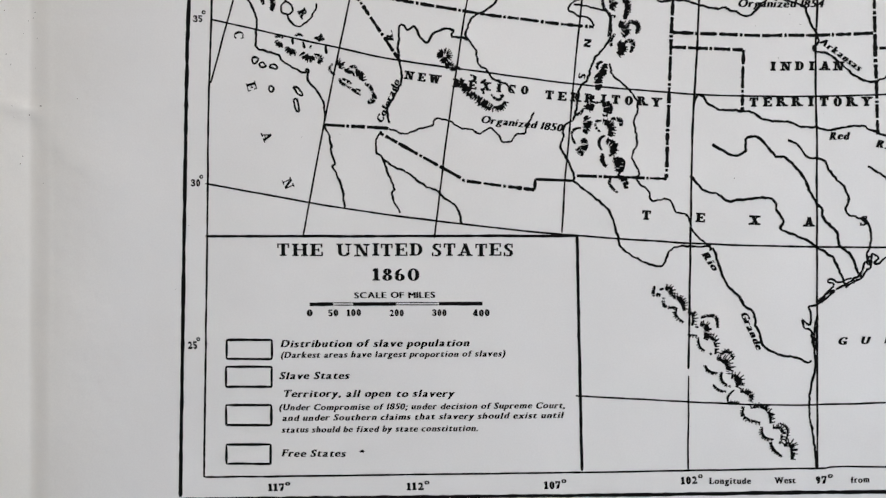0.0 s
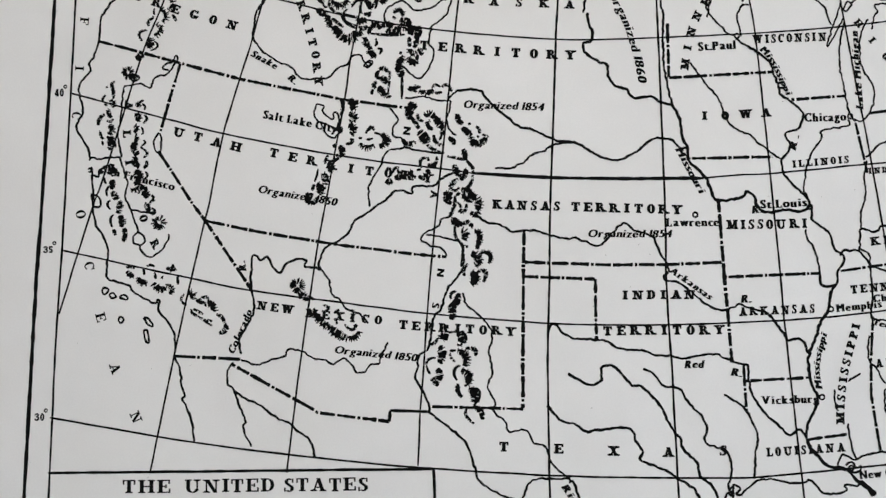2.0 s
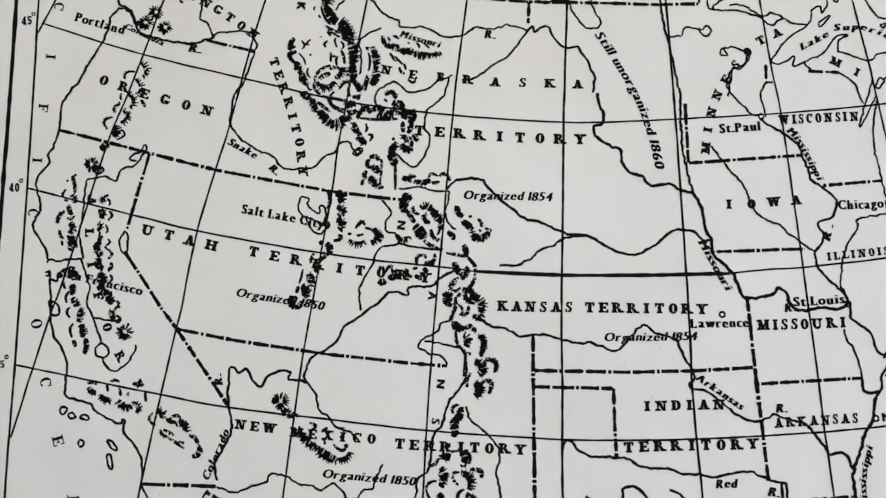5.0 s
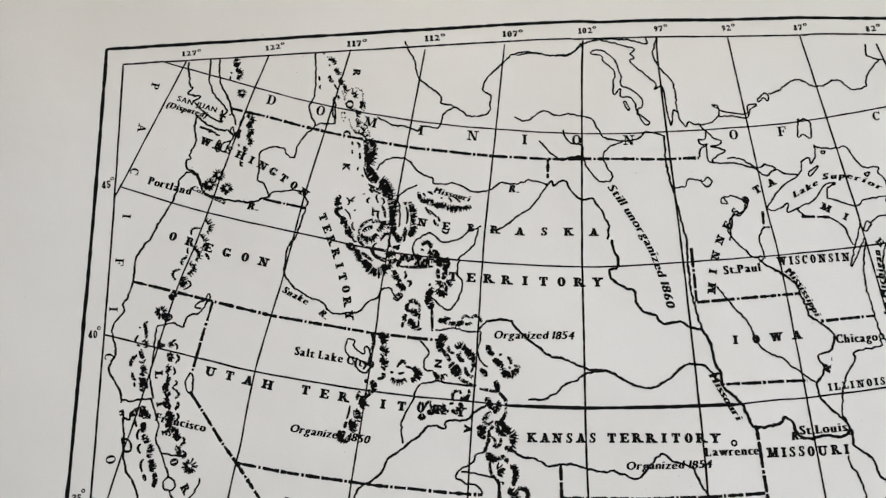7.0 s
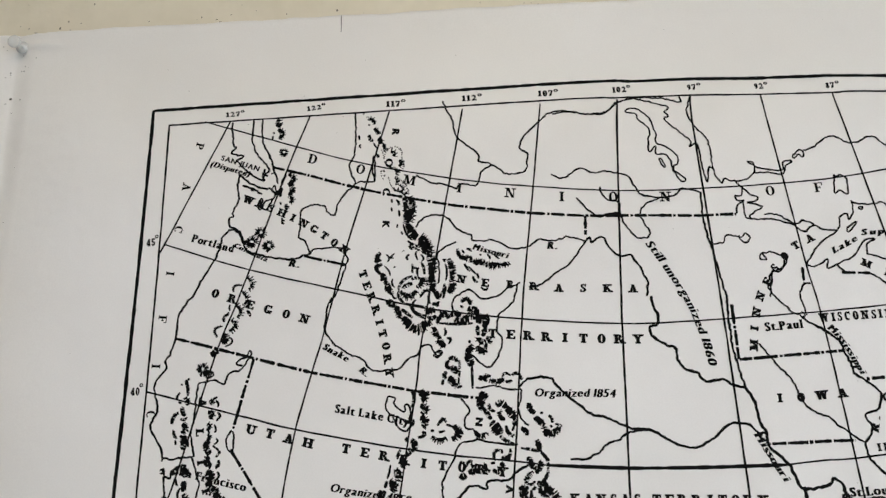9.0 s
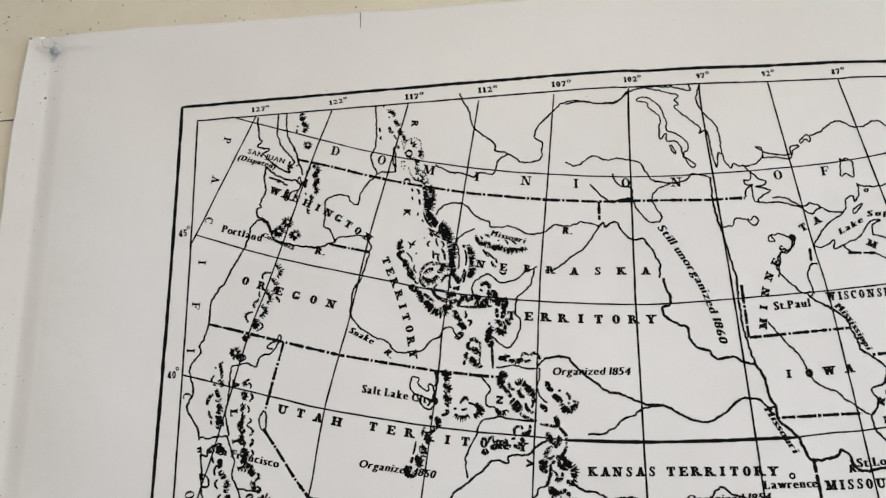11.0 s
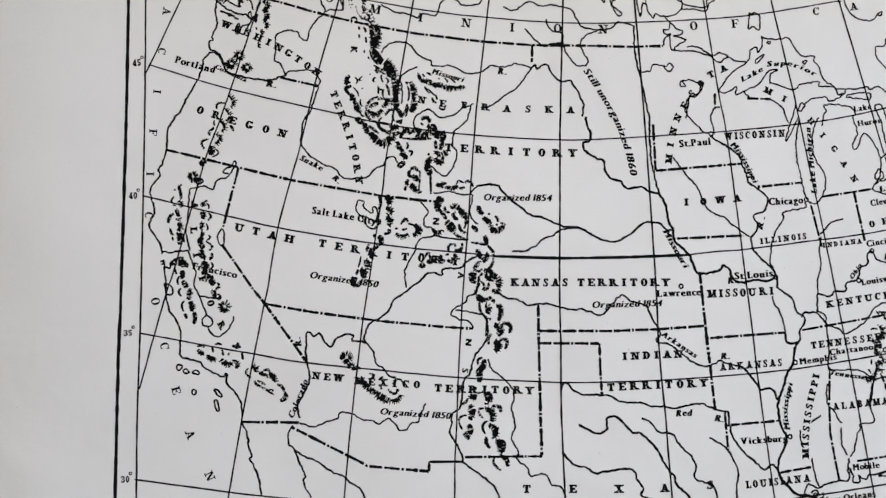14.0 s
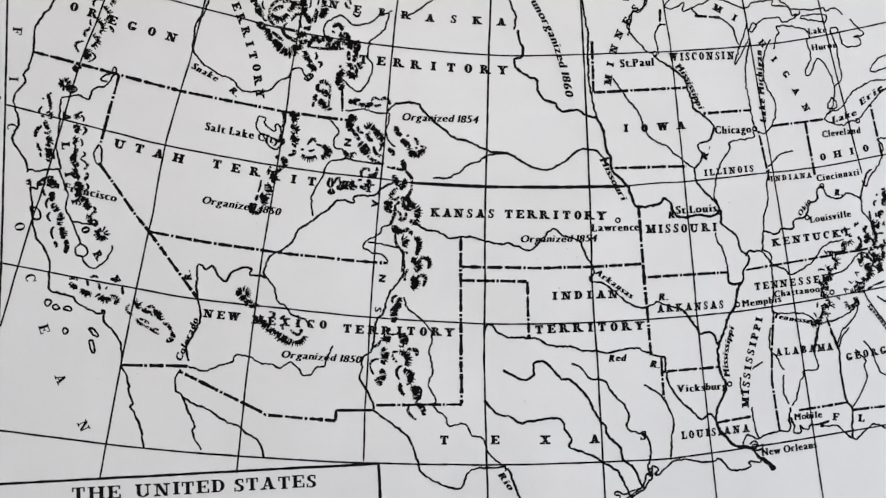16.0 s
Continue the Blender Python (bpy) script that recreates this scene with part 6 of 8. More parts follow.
drawn_range([
    (2.4, 0.0, 264.4, -237.6, 263.4, -243.0, 259.8, -246.5), (4.2, 0.4, 253.0, -231.1, 253.7, -235.1, 257.1, -238.4), (3.3, 0.4, 259.0, -233.7, 259.7, -237.0, 256.4, -241.1),
    (3.3, 0.4, 255.1, -240.5, 251.1, -243.9, 250.5, -247.3), (2.2, 0.0, 250.5, -247.3, 253.8, -247.9, 255.8, -245.8), (2.0, 0.0, 257.2, -246.5, 258.5, -246.8, 259.8, -247.1),
    (3.7, 0.4, 245.9, -251.4, 248.6, -250.0, 251.2, -251.3), (3.3, 0.4, 246.6, -252.0, 248.0, -254.7, 251.3, -256.4), (4.2, 0.4, 247.9, -251.3, 249.3, -253.3, 248.6, -254.7),
    (2.6, 0.0, 253.2, -251.3, 252.4, -259.3, 249.4, -265.4), (3.7, 0.4, 257.2, -248.5, 261.8, -247.8, 263.2, -252.4)])
drawn_range([
    (3.3, 0.4, 258.5, -248.5, 259.9, -253.2, 262.5, -251.1), (2.2, 0.0, 253.9, -251.3, 255.2, -250.2, 256.5, -249.2), (2.0, 0.0, 254.6, -255.3, 257.3, -259.2, 255.3, -262.0),
    (2.4, 0.0, 260.6, -256.5, 260.0, -260.5, 256.7, -262.6), (5.5, 1.1, 262.6, -256.5, 263.9, -252.4, 267.2, -253.0), (5.1, 1.2, 267.2, -253.0, 268.6, -256.4, 267.3, -260.4),
    (3.3, 1.4, 263.3, -261.8, 266.6, -263.1, 268.6, -261.1), (1.7, 0.0, 265.3, -264.5, 268.0, -264.8, 270.6, -265.1), (5.1, 0.4, 252.7, -265.3, 254.1, -268.7, 258.1, -269.3),
    (2.9, 0.4, 258.1, -269.3, 260.7, -268.6, 262.7, -267.2), (2.2, 0.0, 253.4, -270.0, 254.2, -278.0, 257.6, -281.3)])
drawn_range([
    (2.0, 0.0, 257.6, -281.9, 258.9, -285.9, 257.7, -297.9), (4.6, 1.4, 257.5, -273.9, 260.1, -275.9, 258.9, -279.9), (2.2, 0.0, 262.7, -271.2, 264.0, -269.8, 264.7, -272.5),
    (3.7, 1.1, 266.1, -274.5, 269.4, -277.1, 267.5, -285.8), (2.4, 0.0, 258.3, -284.6, 260.2, -284.2, 262.2, -283.9), (5.5, 1.2, 264.2, -288.5, 268.9, -291.7, 266.3, -296.4),
    (2.9, 1.1, 270.2, -287.7, 276.1, -289.0, 275.5, -294.9), (2.4, 0.0, 262.3, -295.2, 259.7, -299.2, 260.4, -303.1), (5.5, 1.2, 264.4, -300.4, 267.0, -304.4, 264.5, -308.4),
    (2.9, 0.4, 268.3, -300.4, 273.6, -300.3, 272.3, -306.9)])
# the ranges by the river
drawn_range([
    (2.2, 0.0, 255.3, -312.8, 251.7, -314.8, 252.1, -318.1), (4.6, 0.4, 256.6, -314.1, 255.4, -319.4, 252.8, -323.4), (5.0, 0.4, 250.8, -321.4, 252.8, -325.4, 252.2, -331.3),
    (3.3, 0.4, 249.0, -334.6, 249.3, -335.9, 249.7, -337.2), (5.5, 0.4, 245.8, -343.8, 247.1, -342.5, 250.4, -343.1), (1.9, 0.0, 251.0, -339.8, 255.6, -338.4, 258.2, -339.7),
    (4.6, 1.1, 255.6, -340.4, 258.9, -342.3, 257.0, -348.2), (1.7, 0.7, 258.2, -338.4, 261.5, -341.6, 260.9, -346.2), (5.0, 1.1, 244.6, -348.4, 246.6, -353.0, 244.7, -358.9),
    (2.4, 0.0, 238.6, -346.6, 241.3, -346.5, 243.8, -343.2)])
drawn_range([
    (1.9, 0.0, 242.7, -355.7, 238.1, -357.0, 236.9, -361.0), (1.7, 0.0, 236.9, -361.0, 238.2, -364.2, 239.6, -365.9), (4.6, 0.4, 243.4, -362.8, 245.4, -366.0, 244.8, -369.9),
    (5.0, 0.4, 240.9, -368.7, 242.9, -370.6, 242.3, -373.2), (1.9, 0.0, 239.6, -369.4, 240.3, -369.7, 240.9, -370.0), (2.8, 0.4, 261.6, -349.5, 267.5, -350.0, 267.6, -353.9),
    (1.9, 0.0, 251.8, -351.6, 253.1, -350.9, 255.7, -350.9), (1.9, 0.0, 251.8, -352.2, 252.5, -355.5, 255.2, -357.8), (4.6, 1.7, 256.4, -351.5, 261.7, -354.0, 261.1, -360.6),
    (2.2, 0.0, 258.5, -360.0, 254.6, -363.9, 256.6, -369.7)])
drawn_range([
    (5.0, 1.4, 259.1, -363.2, 263.8, -367.0, 262.5, -371.6), (2.8, 0.4, 257.3, -371.7, 257.3, -376.2, 260.0, -380.1), (1.9, 0.0, 256.7, -374.9, 257.6, -374.3, 258.6, -373.6),
    (2.4, 0.0, 261.9, -371.6, 262.2, -372.6, 262.5, -373.5), (5.5, 1.1, 263.9, -375.5, 267.8, -378.6, 266.6, -385.8), (1.7, 0.0, 266.5, -374.8, 270.8, -376.0, 270.5, -383.1),
    (2.2, 0.0, 263.3, -386.5, 262.7, -391.7, 268.0, -396.7), (3.7, 0.9, 268.5, -387.0, 271.8, -388.9, 273.2, -394.1)])
# the coast range and the sierra, north
drawn_range([
    (2.0, 0.0, 29.9, -180.7, 27.5, -182.6, 29.6, -187.0), (1.5, 0.0, 25.0, -183.8, 24.6, -184.3, 24.2, -184.8), (2.4, 0.4, 28.1, -182.6, 29.0, -187.6, 29.2, -191.4),
    (1.7, 0.0, 24.1, -189.4, 22.3, -191.9, 22.7, -193.8), (3.8, 1.2, 27.4, -192.6, 28.8, -195.1, 30.2, -197.6), (1.5, 0.0, 23.2, -195.6, 24.4, -196.0, 25.7, -196.3),
    (3.1, 0.4, 27.1, -198.8, 26.6, -201.2, 28.7, -204.4), (2.0, 0.0, 25.6, -206.2, 28.2, -206.8, 29.9, -205.0), (3.5, 1.3, 27.1, -209.3, 29.1, -212.4, 26.8, -215.4),
    (2.0, 0.0, 26.2, -216.6, 27.2, -217.6, 28.2, -218.5)])
drawn_range([
    (4.5, 0.8, 28.7, -216.7, 28.9, -220.9, 28.6, -225.8), (1.5, 0.0, 31.4, -219.7, 31.8, -221.9, 32.2, -224.0), (1.3, 0.0, 29.7, -213.0, 30.7, -213.6, 31.7, -214.2),
    (2.6, 0.4, 24.2, -202.7, 21.2, -204.9, 20.2, -209.6), (2.2, 0.0, 21.7, -212.9, 22.5, -217.2, 24.4, -217.8), (1.7, 0.0, 23.3, -219.6, 23.6, -221.2, 23.8, -222.7),
    (1.7, 0.0, 45.7, -195.9, 47.4, -193.4, 49.3, -192.8), (3.5, 1.3, 43.8, -195.3, 45.7, -195.9, 47.0, -197.2), (1.5, 0.0, 48.1, -194.7, 50.1, -196.6, 49.6, -199.0),
    (3.8, 1.2, 43.5, -202.1, 46.1, -203.3, 45.0, -206.4)])
drawn_range([
    (1.9, 0.0, 49.7, -202.1, 51.7, -204.6, 49.4, -207.7), (2.8, 1.9, 43.3, -210.1, 45.2, -211.3, 43.5, -213.8), (1.5, 0.0, 48.2, -210.1, 49.6, -213.2, 48.5, -215.0),
    (2.8, 1.0, 44.2, -215.6, 45.5, -217.5, 44.4, -219.9), (1.5, 0.0, 49.9, -218.7, 51.2, -220.6, 48.8, -222.4), (4.2, 0.4, 45.6, -219.9, 44.0, -224.2, 47.3, -228.4),
    (2.0, 0.0, 50.2, -224.8, 52.8, -227.3, 50.5, -230.3), (1.5, 0.0, 48.2, -223.0, 49.2, -223.9, 50.2, -224.8), (3.8, 1.0, 46.1, -229.6, 45.6, -232.7, 48.3, -236.9),
    (1.7, 0.0, 43.2, -233.9, 44.5, -235.1, 45.8, -236.3)])
drawn_range([
    (2.4, 0.4, 52.4, -232.1, 52.5, -235.2, 50.8, -237.0), (6.0, 0.4, 47.1, -238.1, 48.0, -242.9, 49.9, -245.4), (1.7, 0.0, 52.1, -239.4, 53.5, -241.8, 51.7, -244.2),
    (4.5, 0.4, 46.3, -245.3, 48.9, -249.0, 50.7, -247.8), (2.0, 0.0, 51.3, -249.0, 52.6, -249.6, 53.9, -250.2), (3.5, 0.4, 15.9, -237.2, 16.4, -239.0, 16.8, -240.8),
    (2.8, 0.4, 23.1, -237.9, 23.5, -239.7, 23.9, -241.5), (5.3, 1.0, 27.9, -236.7, 30.5, -238.5, 32.0, -242.8), (1.7, 0.0, 25.9, -243.9, 26.0, -246.3, 27.3, -247.5),
    (3.8, 0.4, 30.3, -245.2, 31.0, -247.0, 31.7, -248.8)])
# the coast range and the sierra, south
drawn_range([
    (1.6, 0.0, 25.1, -243.0, 25.4, -244.4, 25.8, -245.7), (1.8, 0.0, 29.3, -249.0, 27.5, -252.4, 28.3, -255.8), (3.7, 0.4, 30.5, -245.0, 31.3, -249.0, 32.1, -251.0),
    (4.0, 1.1, 30.8, -253.0, 32.9, -255.7, 34.4, -258.3), (1.8, 0.0, 30.4, -258.4, 28.5, -261.1, 30.6, -264.4), (4.0, 1.1, 35.1, -259.7, 36.5, -262.3, 35.4, -267.0),
    (1.8, 0.0, 32.8, -267.8, 30.9, -271.1, 32.4, -275.8)])
drawn_range([
    (4.0, 1.1, 36.1, -268.4, 38.2, -271.7, 37.7, -275.7), (2.5, 0.4, 33.2, -277.1, 33.9, -279.1, 34.7, -281.1), (3.3, 0.4, 39.8, -276.3, 40.6, -281.0, 39.5, -285.0),
    (4.4, 1.4, 49.9, -248.7, 52.1, -252.7, 54.2, -256.7), (2.1, 0.0, 56.8, -254.6, 58.3, -257.3, 55.7, -259.3), (3.7, 1.4, 52.4, -260.7, 54.5, -262.7, 55.3, -266.7),
    (1.8, 0.0, 57.1, -262.7, 59.5, -265.3, 57.3, -267.4)])
# the southern ranges
drawn_range([
    (1.9, 0.0, 42.4, -301.8, 45.0, -301.2, 48.0, -302.4), (3.6, 0.5, 43.3, -303.8, 45.2, -306.4, 47.8, -307.3), (3.6, 1.6, 49.6, -308.1, 53.2, -310.7, 56.6, -310.6),
    (1.9, 0.0, 53.7, -301.9, 54.0, -304.1, 54.4, -306.3), (1.9, 0.0, 55.4, -301.0, 58.0, -299.8, 60.6, -300.9), (1.9, 0.0, 60.8, -304.4, 61.3, -306.6, 61.8, -308.8),
    (4.1, 1.4, 60.2, -311.4, 64.6, -314.8, 68.1, -313.9), (3.6, 0.5, 68.0, -313.0, 72.4, -314.7, 70.8, -318.2), (2.6, 0.0, 65.2, -307.3, 65.9, -307.7, 66.6, -308.0)])
drawn_range([
    (2.1, 0.0, 68.1, -301.7, 71.1, -302.3, 74.1, -303.0), (1.9, 0.0, 72.7, -299.0, 72.2, -300.5, 71.6, -302.0), (1.9, 0.0, 75.6, -306.8, 75.9, -309.4, 76.2, -312.0),
    (1.9, 0.0, 80.4, -318.0, 78.8, -322.4, 82.4, -325.0), (4.1, 1.6, 83.0, -318.0, 85.6, -318.0, 85.7, -321.4), (2.6, 0.0, 88.3, -321.4, 91.0, -323.1, 93.6, -323.0),
    (2.1, 0.0, 89.2, -322.2, 94.3, -319.6, 96.2, -322.5), (4.1, 1.2, 93.6, -324.8, 98.0, -324.7, 100.7, -329.0), (1.9, 0.0, 96.2, -324.7, 97.9, -323.0, 98.9, -326.4)])
drawn_range([
    (2.6, 0.0, 101.6, -330.7, 105.2, -332.4, 107.0, -336.7), (3.6, 0.5, 107.0, -336.7, 107.7, -340.1, 103.8, -342.8), (2.3, 0.0, 85.1, -327.5, 86.9, -330.9, 90.4, -331.8),
    (2.1, 0.0, 86.8, -327.5, 90.3, -329.2, 93.0, -330.8), (2.1, 0.0, 90.4, -332.6, 94.9, -335.1, 99.3, -338.0), (1.9, 0.0, 95.7, -334.3, 97.4, -334.7, 99.2, -335.1),
    (4.6, 1.6, 153.3, -317.7, 157.6, -318.5, 159.4, -321.1), (2.1, 0.0, 160.2, -317.6, 162.0, -318.9, 163.7, -320.2), (2.6, 0.0, 160.4, -325.4, 163.1, -328.0, 164.7, -325.3)])
drawn_range([
    (4.6, 1.6, 165.7, -328.8, 168.4, -333.1, 174.5, -337.3), (5.1, 1.8, 174.5, -337.3, 179.8, -341.5, 185.9, -344.0), (3.1, 1.8, 185.9, -344.0, 191.1, -343.1, 193.1, -339.6),
    (2.1, 0.0, 169.9, -323.5, 173.4, -325.2, 170.9, -327.8), (1.9, 0.0, 180.3, -326.0, 178.6, -327.3, 176.9, -328.6), (1.9, 0.0, 177.9, -332.1, 178.5, -333.8, 179.2, -335.5),
    (2.1, 0.0, 184.0, -335.4, 188.4, -338.8, 191.8, -336.1), (1.9, 0.0, 186.4, -326.7, 189.9, -327.5, 187.4, -331.9), (2.6, 0.0, 190.1, -337.0, 191.0, -336.2, 191.8, -335.3)])
# the range south of the great river
drawn_range([
    (2.3, 0.0, 294.3, -456.6, 293.4, -460.6, 294.1, -463.5), (2.7, 0.4, 295.2, -462.0, 296.7, -462.5, 298.2, -463.0), (1.7, 0.0, 297.3, -459.0, 298.7, -458.6, 300.2, -458.2),
    (3.5, 2.3, 300.9, -457.9, 304.1, -459.3, 305.2, -463.2), (2.1, 0.7, 300.8, -464.1, 300.6, -468.5, 304.3, -470.6), (1.7, 0.9, 303.6, -470.6, 306.1, -470.5, 308.7, -470.5),
    (3.1, 2.6, 306.2, -463.9, 311.4, -465.2, 313.8, -472.5), (1.9, 1.5, 309.4, -470.4, 308.9, -475.6, 314.1, -479.6), (2.3, 2.5, 316.1, -473.2, 319.8, -475.3, 319.3, -481.9),
    (2.3, 0.5, 324.9, -476.6, 333.6, -475.6, 335.7, -482.9), (1.4, 0.0, 321.5, -482.6, 322.6, -482.7, 323.7, -482.8)])
drawn_range([
    (3.5, 3.0, 324.4, -481.0, 328.9, -483.9, 327.7, -490.6), (1.2, 1.1, 316.7, -487.9, 319.9, -488.1, 323.2, -488.2), (1.4, 1.1, 324.0, -489.2, 325.0, -495.1, 328.7, -497.9),
    (2.3, 2.5, 329.1, -489.8, 334.3, -491.1, 335.4, -500.2), (1.4, 0.0, 331.7, -499.3, 332.3, -500.0, 332.9, -500.7), (2.3, 1.3, 339.1, -500.5, 343.3, -498.2, 347.2, -503.2),
    (3.9, 3.7, 336.2, -502.9, 342.9, -505.6, 344.0, -513.0), (1.9, 1.1, 329.4, -507.5, 331.5, -511.2, 337.4, -512.5), (1.9, 0.7, 340.3, -511.6, 340.5, -517.6, 346.5, -521.1),
    (4.3, 3.0, 346.2, -514.4, 350.7, -516.5, 350.5, -521.7), (1.9, 0.7, 334.8, -520.0, 338.6, -523.6, 343.3, -524.1)])
drawn_range([
    (1.7, 0.0, 348.8, -523.2, 344.9, -527.8, 345.5, -532.3), (1.7, 1.1, 345.5, -531.5, 349.2, -531.9, 352.8, -532.3), (3.5, 1.3, 352.5, -523.8, 359.1, -525.8, 358.6, -530.3),
    (2.3, 2.5, 359.5, -534.7, 369.7, -535.1, 373.1, -544.7), (1.9, 1.5, 355.8, -534.1, 356.1, -540.8, 366.5, -544.2), (1.7, 1.5, 368.1, -547.1, 369.1, -553.0, 375.7, -555.0),
    (2.3, 2.5, 374.7, -547.6, 380.6, -548.9, 379.5, -557.9), (1.4, 0.9, 378.9, -544.5, 384.2, -548.0, 383.1, -556.3), (1.9, 1.1, 374.3, -556.6, 376.0, -561.8, 382.1, -566.0),
    (3.5, 3.0, 382.5, -559.0, 387.6, -559.1, 388.0, -568.1)])
# the eastern ranges
drawn_range([
    (2.4, 0.0, 583.4, -264.3, 584.8, -262.3, 587.0, -261.6), (1.8, 0.0, 573.3, -266.4, 574.0, -267.8, 574.7, -269.1), (1.6, 0.0, 575.5, -264.4, 576.5, -265.7, 577.6, -267.1),
    (2.2, 2.5, 574.6, -274.5, 578.2, -275.9, 581.1, -273.2), (1.8, 1.4, 579.0, -269.8, 579.7, -270.8, 580.4, -271.8), (1.4, 0.0, 560.2, -281.4, 561.2, -282.7, 562.3, -284.1),
    (1.8, 2.1, 562.3, -282.0, 568.0, -282.7, 574.5, -282.0), (3.0, 1.3, 573.1, -277.3, 575.2, -279.3, 574.5, -282.7), (2.8, 2.6, 565.8, -286.8, 569.4, -289.5, 566.4, -294.9),
    (2.8, 2.4, 562.2, -292.9, 564.3, -297.6, 562.1, -301.6)])
drawn_range([
    (1.6, 0.0, 555.7, -296.2, 557.2, -294.9, 560.7, -295.6), (1.6, 0.0, 560.8, -292.2, 561.1, -292.3, 561.5, -292.5), (3.0, 0.4, 561.4, -300.3, 562.0, -302.3, 566.3, -301.6),
    (3.2, 2.0, 555.6, -304.3, 559.1, -307.0, 556.9, -311.1), (2.2, 0.0, 559.2, -303.0, 562.0, -305.7, 562.7, -309.1), (3.4, 1.8, 556.9, -313.8, 561.2, -314.4, 561.8, -317.8),
    (3.0, 1.8, 559.7, -319.2, 562.5, -321.2, 564.0, -317.8), (2.6, 1.5, 576.1, -317.9, 579.7, -321.9, 584.8, -317.2), (3.0, 1.5, 581.9, -315.2, 584.0, -317.9, 582.6, -320.6),
    (1.6, 0.0, 599.5, -249.2, 598.8, -246.5, 601.0, -245.1)])
drawn_range([
    (1.6, 0.0, 600.3, -241.7, 601.1, -241.0, 601.8, -240.3), (3.9, 1.5, 599.4, -255.3, 603.0, -254.6, 604.5, -251.9), (2.0, 0.0, 595.1, -252.6, 595.6, -256.0, 596.2, -259.5),
    (4.3, 1.3, 596.4, -260.1, 598.6, -262.8, 599.3, -264.9), (2.0, 0.0, 592.8, -263.6, 590.6, -265.6, 591.2, -268.3), (3.9, 1.3, 590.5, -271.1, 593.4, -272.4, 591.1, -275.8),
    (2.2, 0.0, 586.2, -271.1, 586.9, -272.4, 587.6, -273.8), (2.6, 1.3, 583.9, -279.9, 586.8, -279.2, 587.5, -275.8), (1.8, 0.0, 595.5, -271.7, 597.3, -274.4, 599.1, -277.2),
    (2.2, 0.0, 597.7, -274.4, 599.1, -277.2, 597.6, -279.9)])
drawn_range([
    (3.0, 0.4, 605.1, -261.4, 606.2, -261.8, 607.3, -262.1), (3.9, 1.5, 605.5, -236.1, 606.9, -243.0, 605.3, -248.5), (3.4, 0.4, 602.7, -277.1, 604.5, -278.2, 606.3, -279.2),
    (2.2, 0.9, 587.4, -282.6, 588.8, -286.7, 585.9, -289.4), (1.8, 0.0, 593.9, -281.3, 597.5, -285.3, 599.0, -282.6), (2.2, 0.0, 596.7, -289.4, 600.4, -288.0, 599.7, -284.0),
    (3.9, 1.5, 590.9, -293.5, 595.9, -296.2, 592.9, -300.3), (1.8, 0.0, 592.3, -295.5, 591.6, -292.1, 596.0, -290.8), (4.3, 0.4, 600.3, -293.5, 602.4, -293.5, 602.4, -296.9),
    (2.2, 0.0, 584.2, -305.7, 588.5, -308.4, 590.7, -304.4)])
drawn_range([
    (3.2, 1.8, 579.8, -311.8, 585.6, -310.5, 591.3, -311.1), (1.8, 0.0, 587.9, -301.6, 589.7, -302.3, 591.5, -303.0), (1.6, 0.0, 592.8, -309.1, 595.0, -308.1, 597.2, -307.1),
    (1.8, 0.0, 597.2, -306.4, 603.0, -304.6, 605.9, -303.0), (1.6, 0.0, 599.2, -267.6, 600.6, -270.3, 597.7, -273.8), (2.6, 0.4, 604.1, -283.3, 604.8, -284.3, 605.5, -285.3)])
# the eastern ranges, nearer the sea
drawn_range([
    (2.2, 1.6, 557.7, -320.5, 558.8, -325.2, 556.1, -329.9), (3.3, 1.9, 556.1, -329.2, 554.0, -332.6, 549.7, -335.2), (1.6, 0.0, 554.9, -318.5, 554.7, -320.5, 554.5, -322.5),
    (1.4, 0.0, 551.9, -325.9, 553.0, -327.5, 554.0, -329.2), (1.6, 0.0, 558.3, -329.2, 556.1, -333.3, 558.2, -334.2), (1.6, 0.0, 546.9, -332.8, 548.8, -332.0, 550.7, -331.2),
    (1.8, 0.0, 553.3, -331.2, 554.7, -331.6, 556.1, -331.9), (2.0, 0.0, 587.7, -272.4, 588.7, -277.2, 586.9, -281.3), (2.5, 1.1, 592.8, -269.0, 594.5, -272.4, 592.0, -274.5),
    (2.0, 0.9, 598.6, -269.0, 600.0, -273.1, 598.5, -277.2), (1.6, 0.0, 601.5, -269.0, 603.7, -268.8, 605.9, -268.7)])
drawn_range([
    (1.8, 0.0, 599.2, -275.8, 598.1, -276.8, 597.0, -277.8), (2.0, 1.1, 588.3, -282.6, 588.9, -287.4, 586.7, -290.8), (1.8, 0.0, 591.9, -284.0, 595.4, -287.4, 596.9, -289.4),
    (1.6, 0.0, 594.1, -282.6, 592.6, -286.0, 595.5, -286.7), (1.8, 0.0, 585.3, -287.4, 586.8, -288.1, 588.2, -288.8), (3.1, 2.0, 591.8, -292.1, 593.9, -296.2, 592.4, -300.3),
    (2.2, 1.1, 597.0, -282.6, 598.3, -287.4, 596.8, -291.5), (2.9, 1.7, 600.6, -284.0, 602.7, -288.7, 601.4, -293.5), (2.5, 1.1, 604.3, -279.9, 605.3, -284.6, 604.1, -288.0),
    (1.8, 0.0, 602.6, -292.1, 604.0, -294.2, 605.5, -296.2), (1.6, 0.0, 595.4, -292.1, 597.5, -292.5, 599.7, -292.8)])
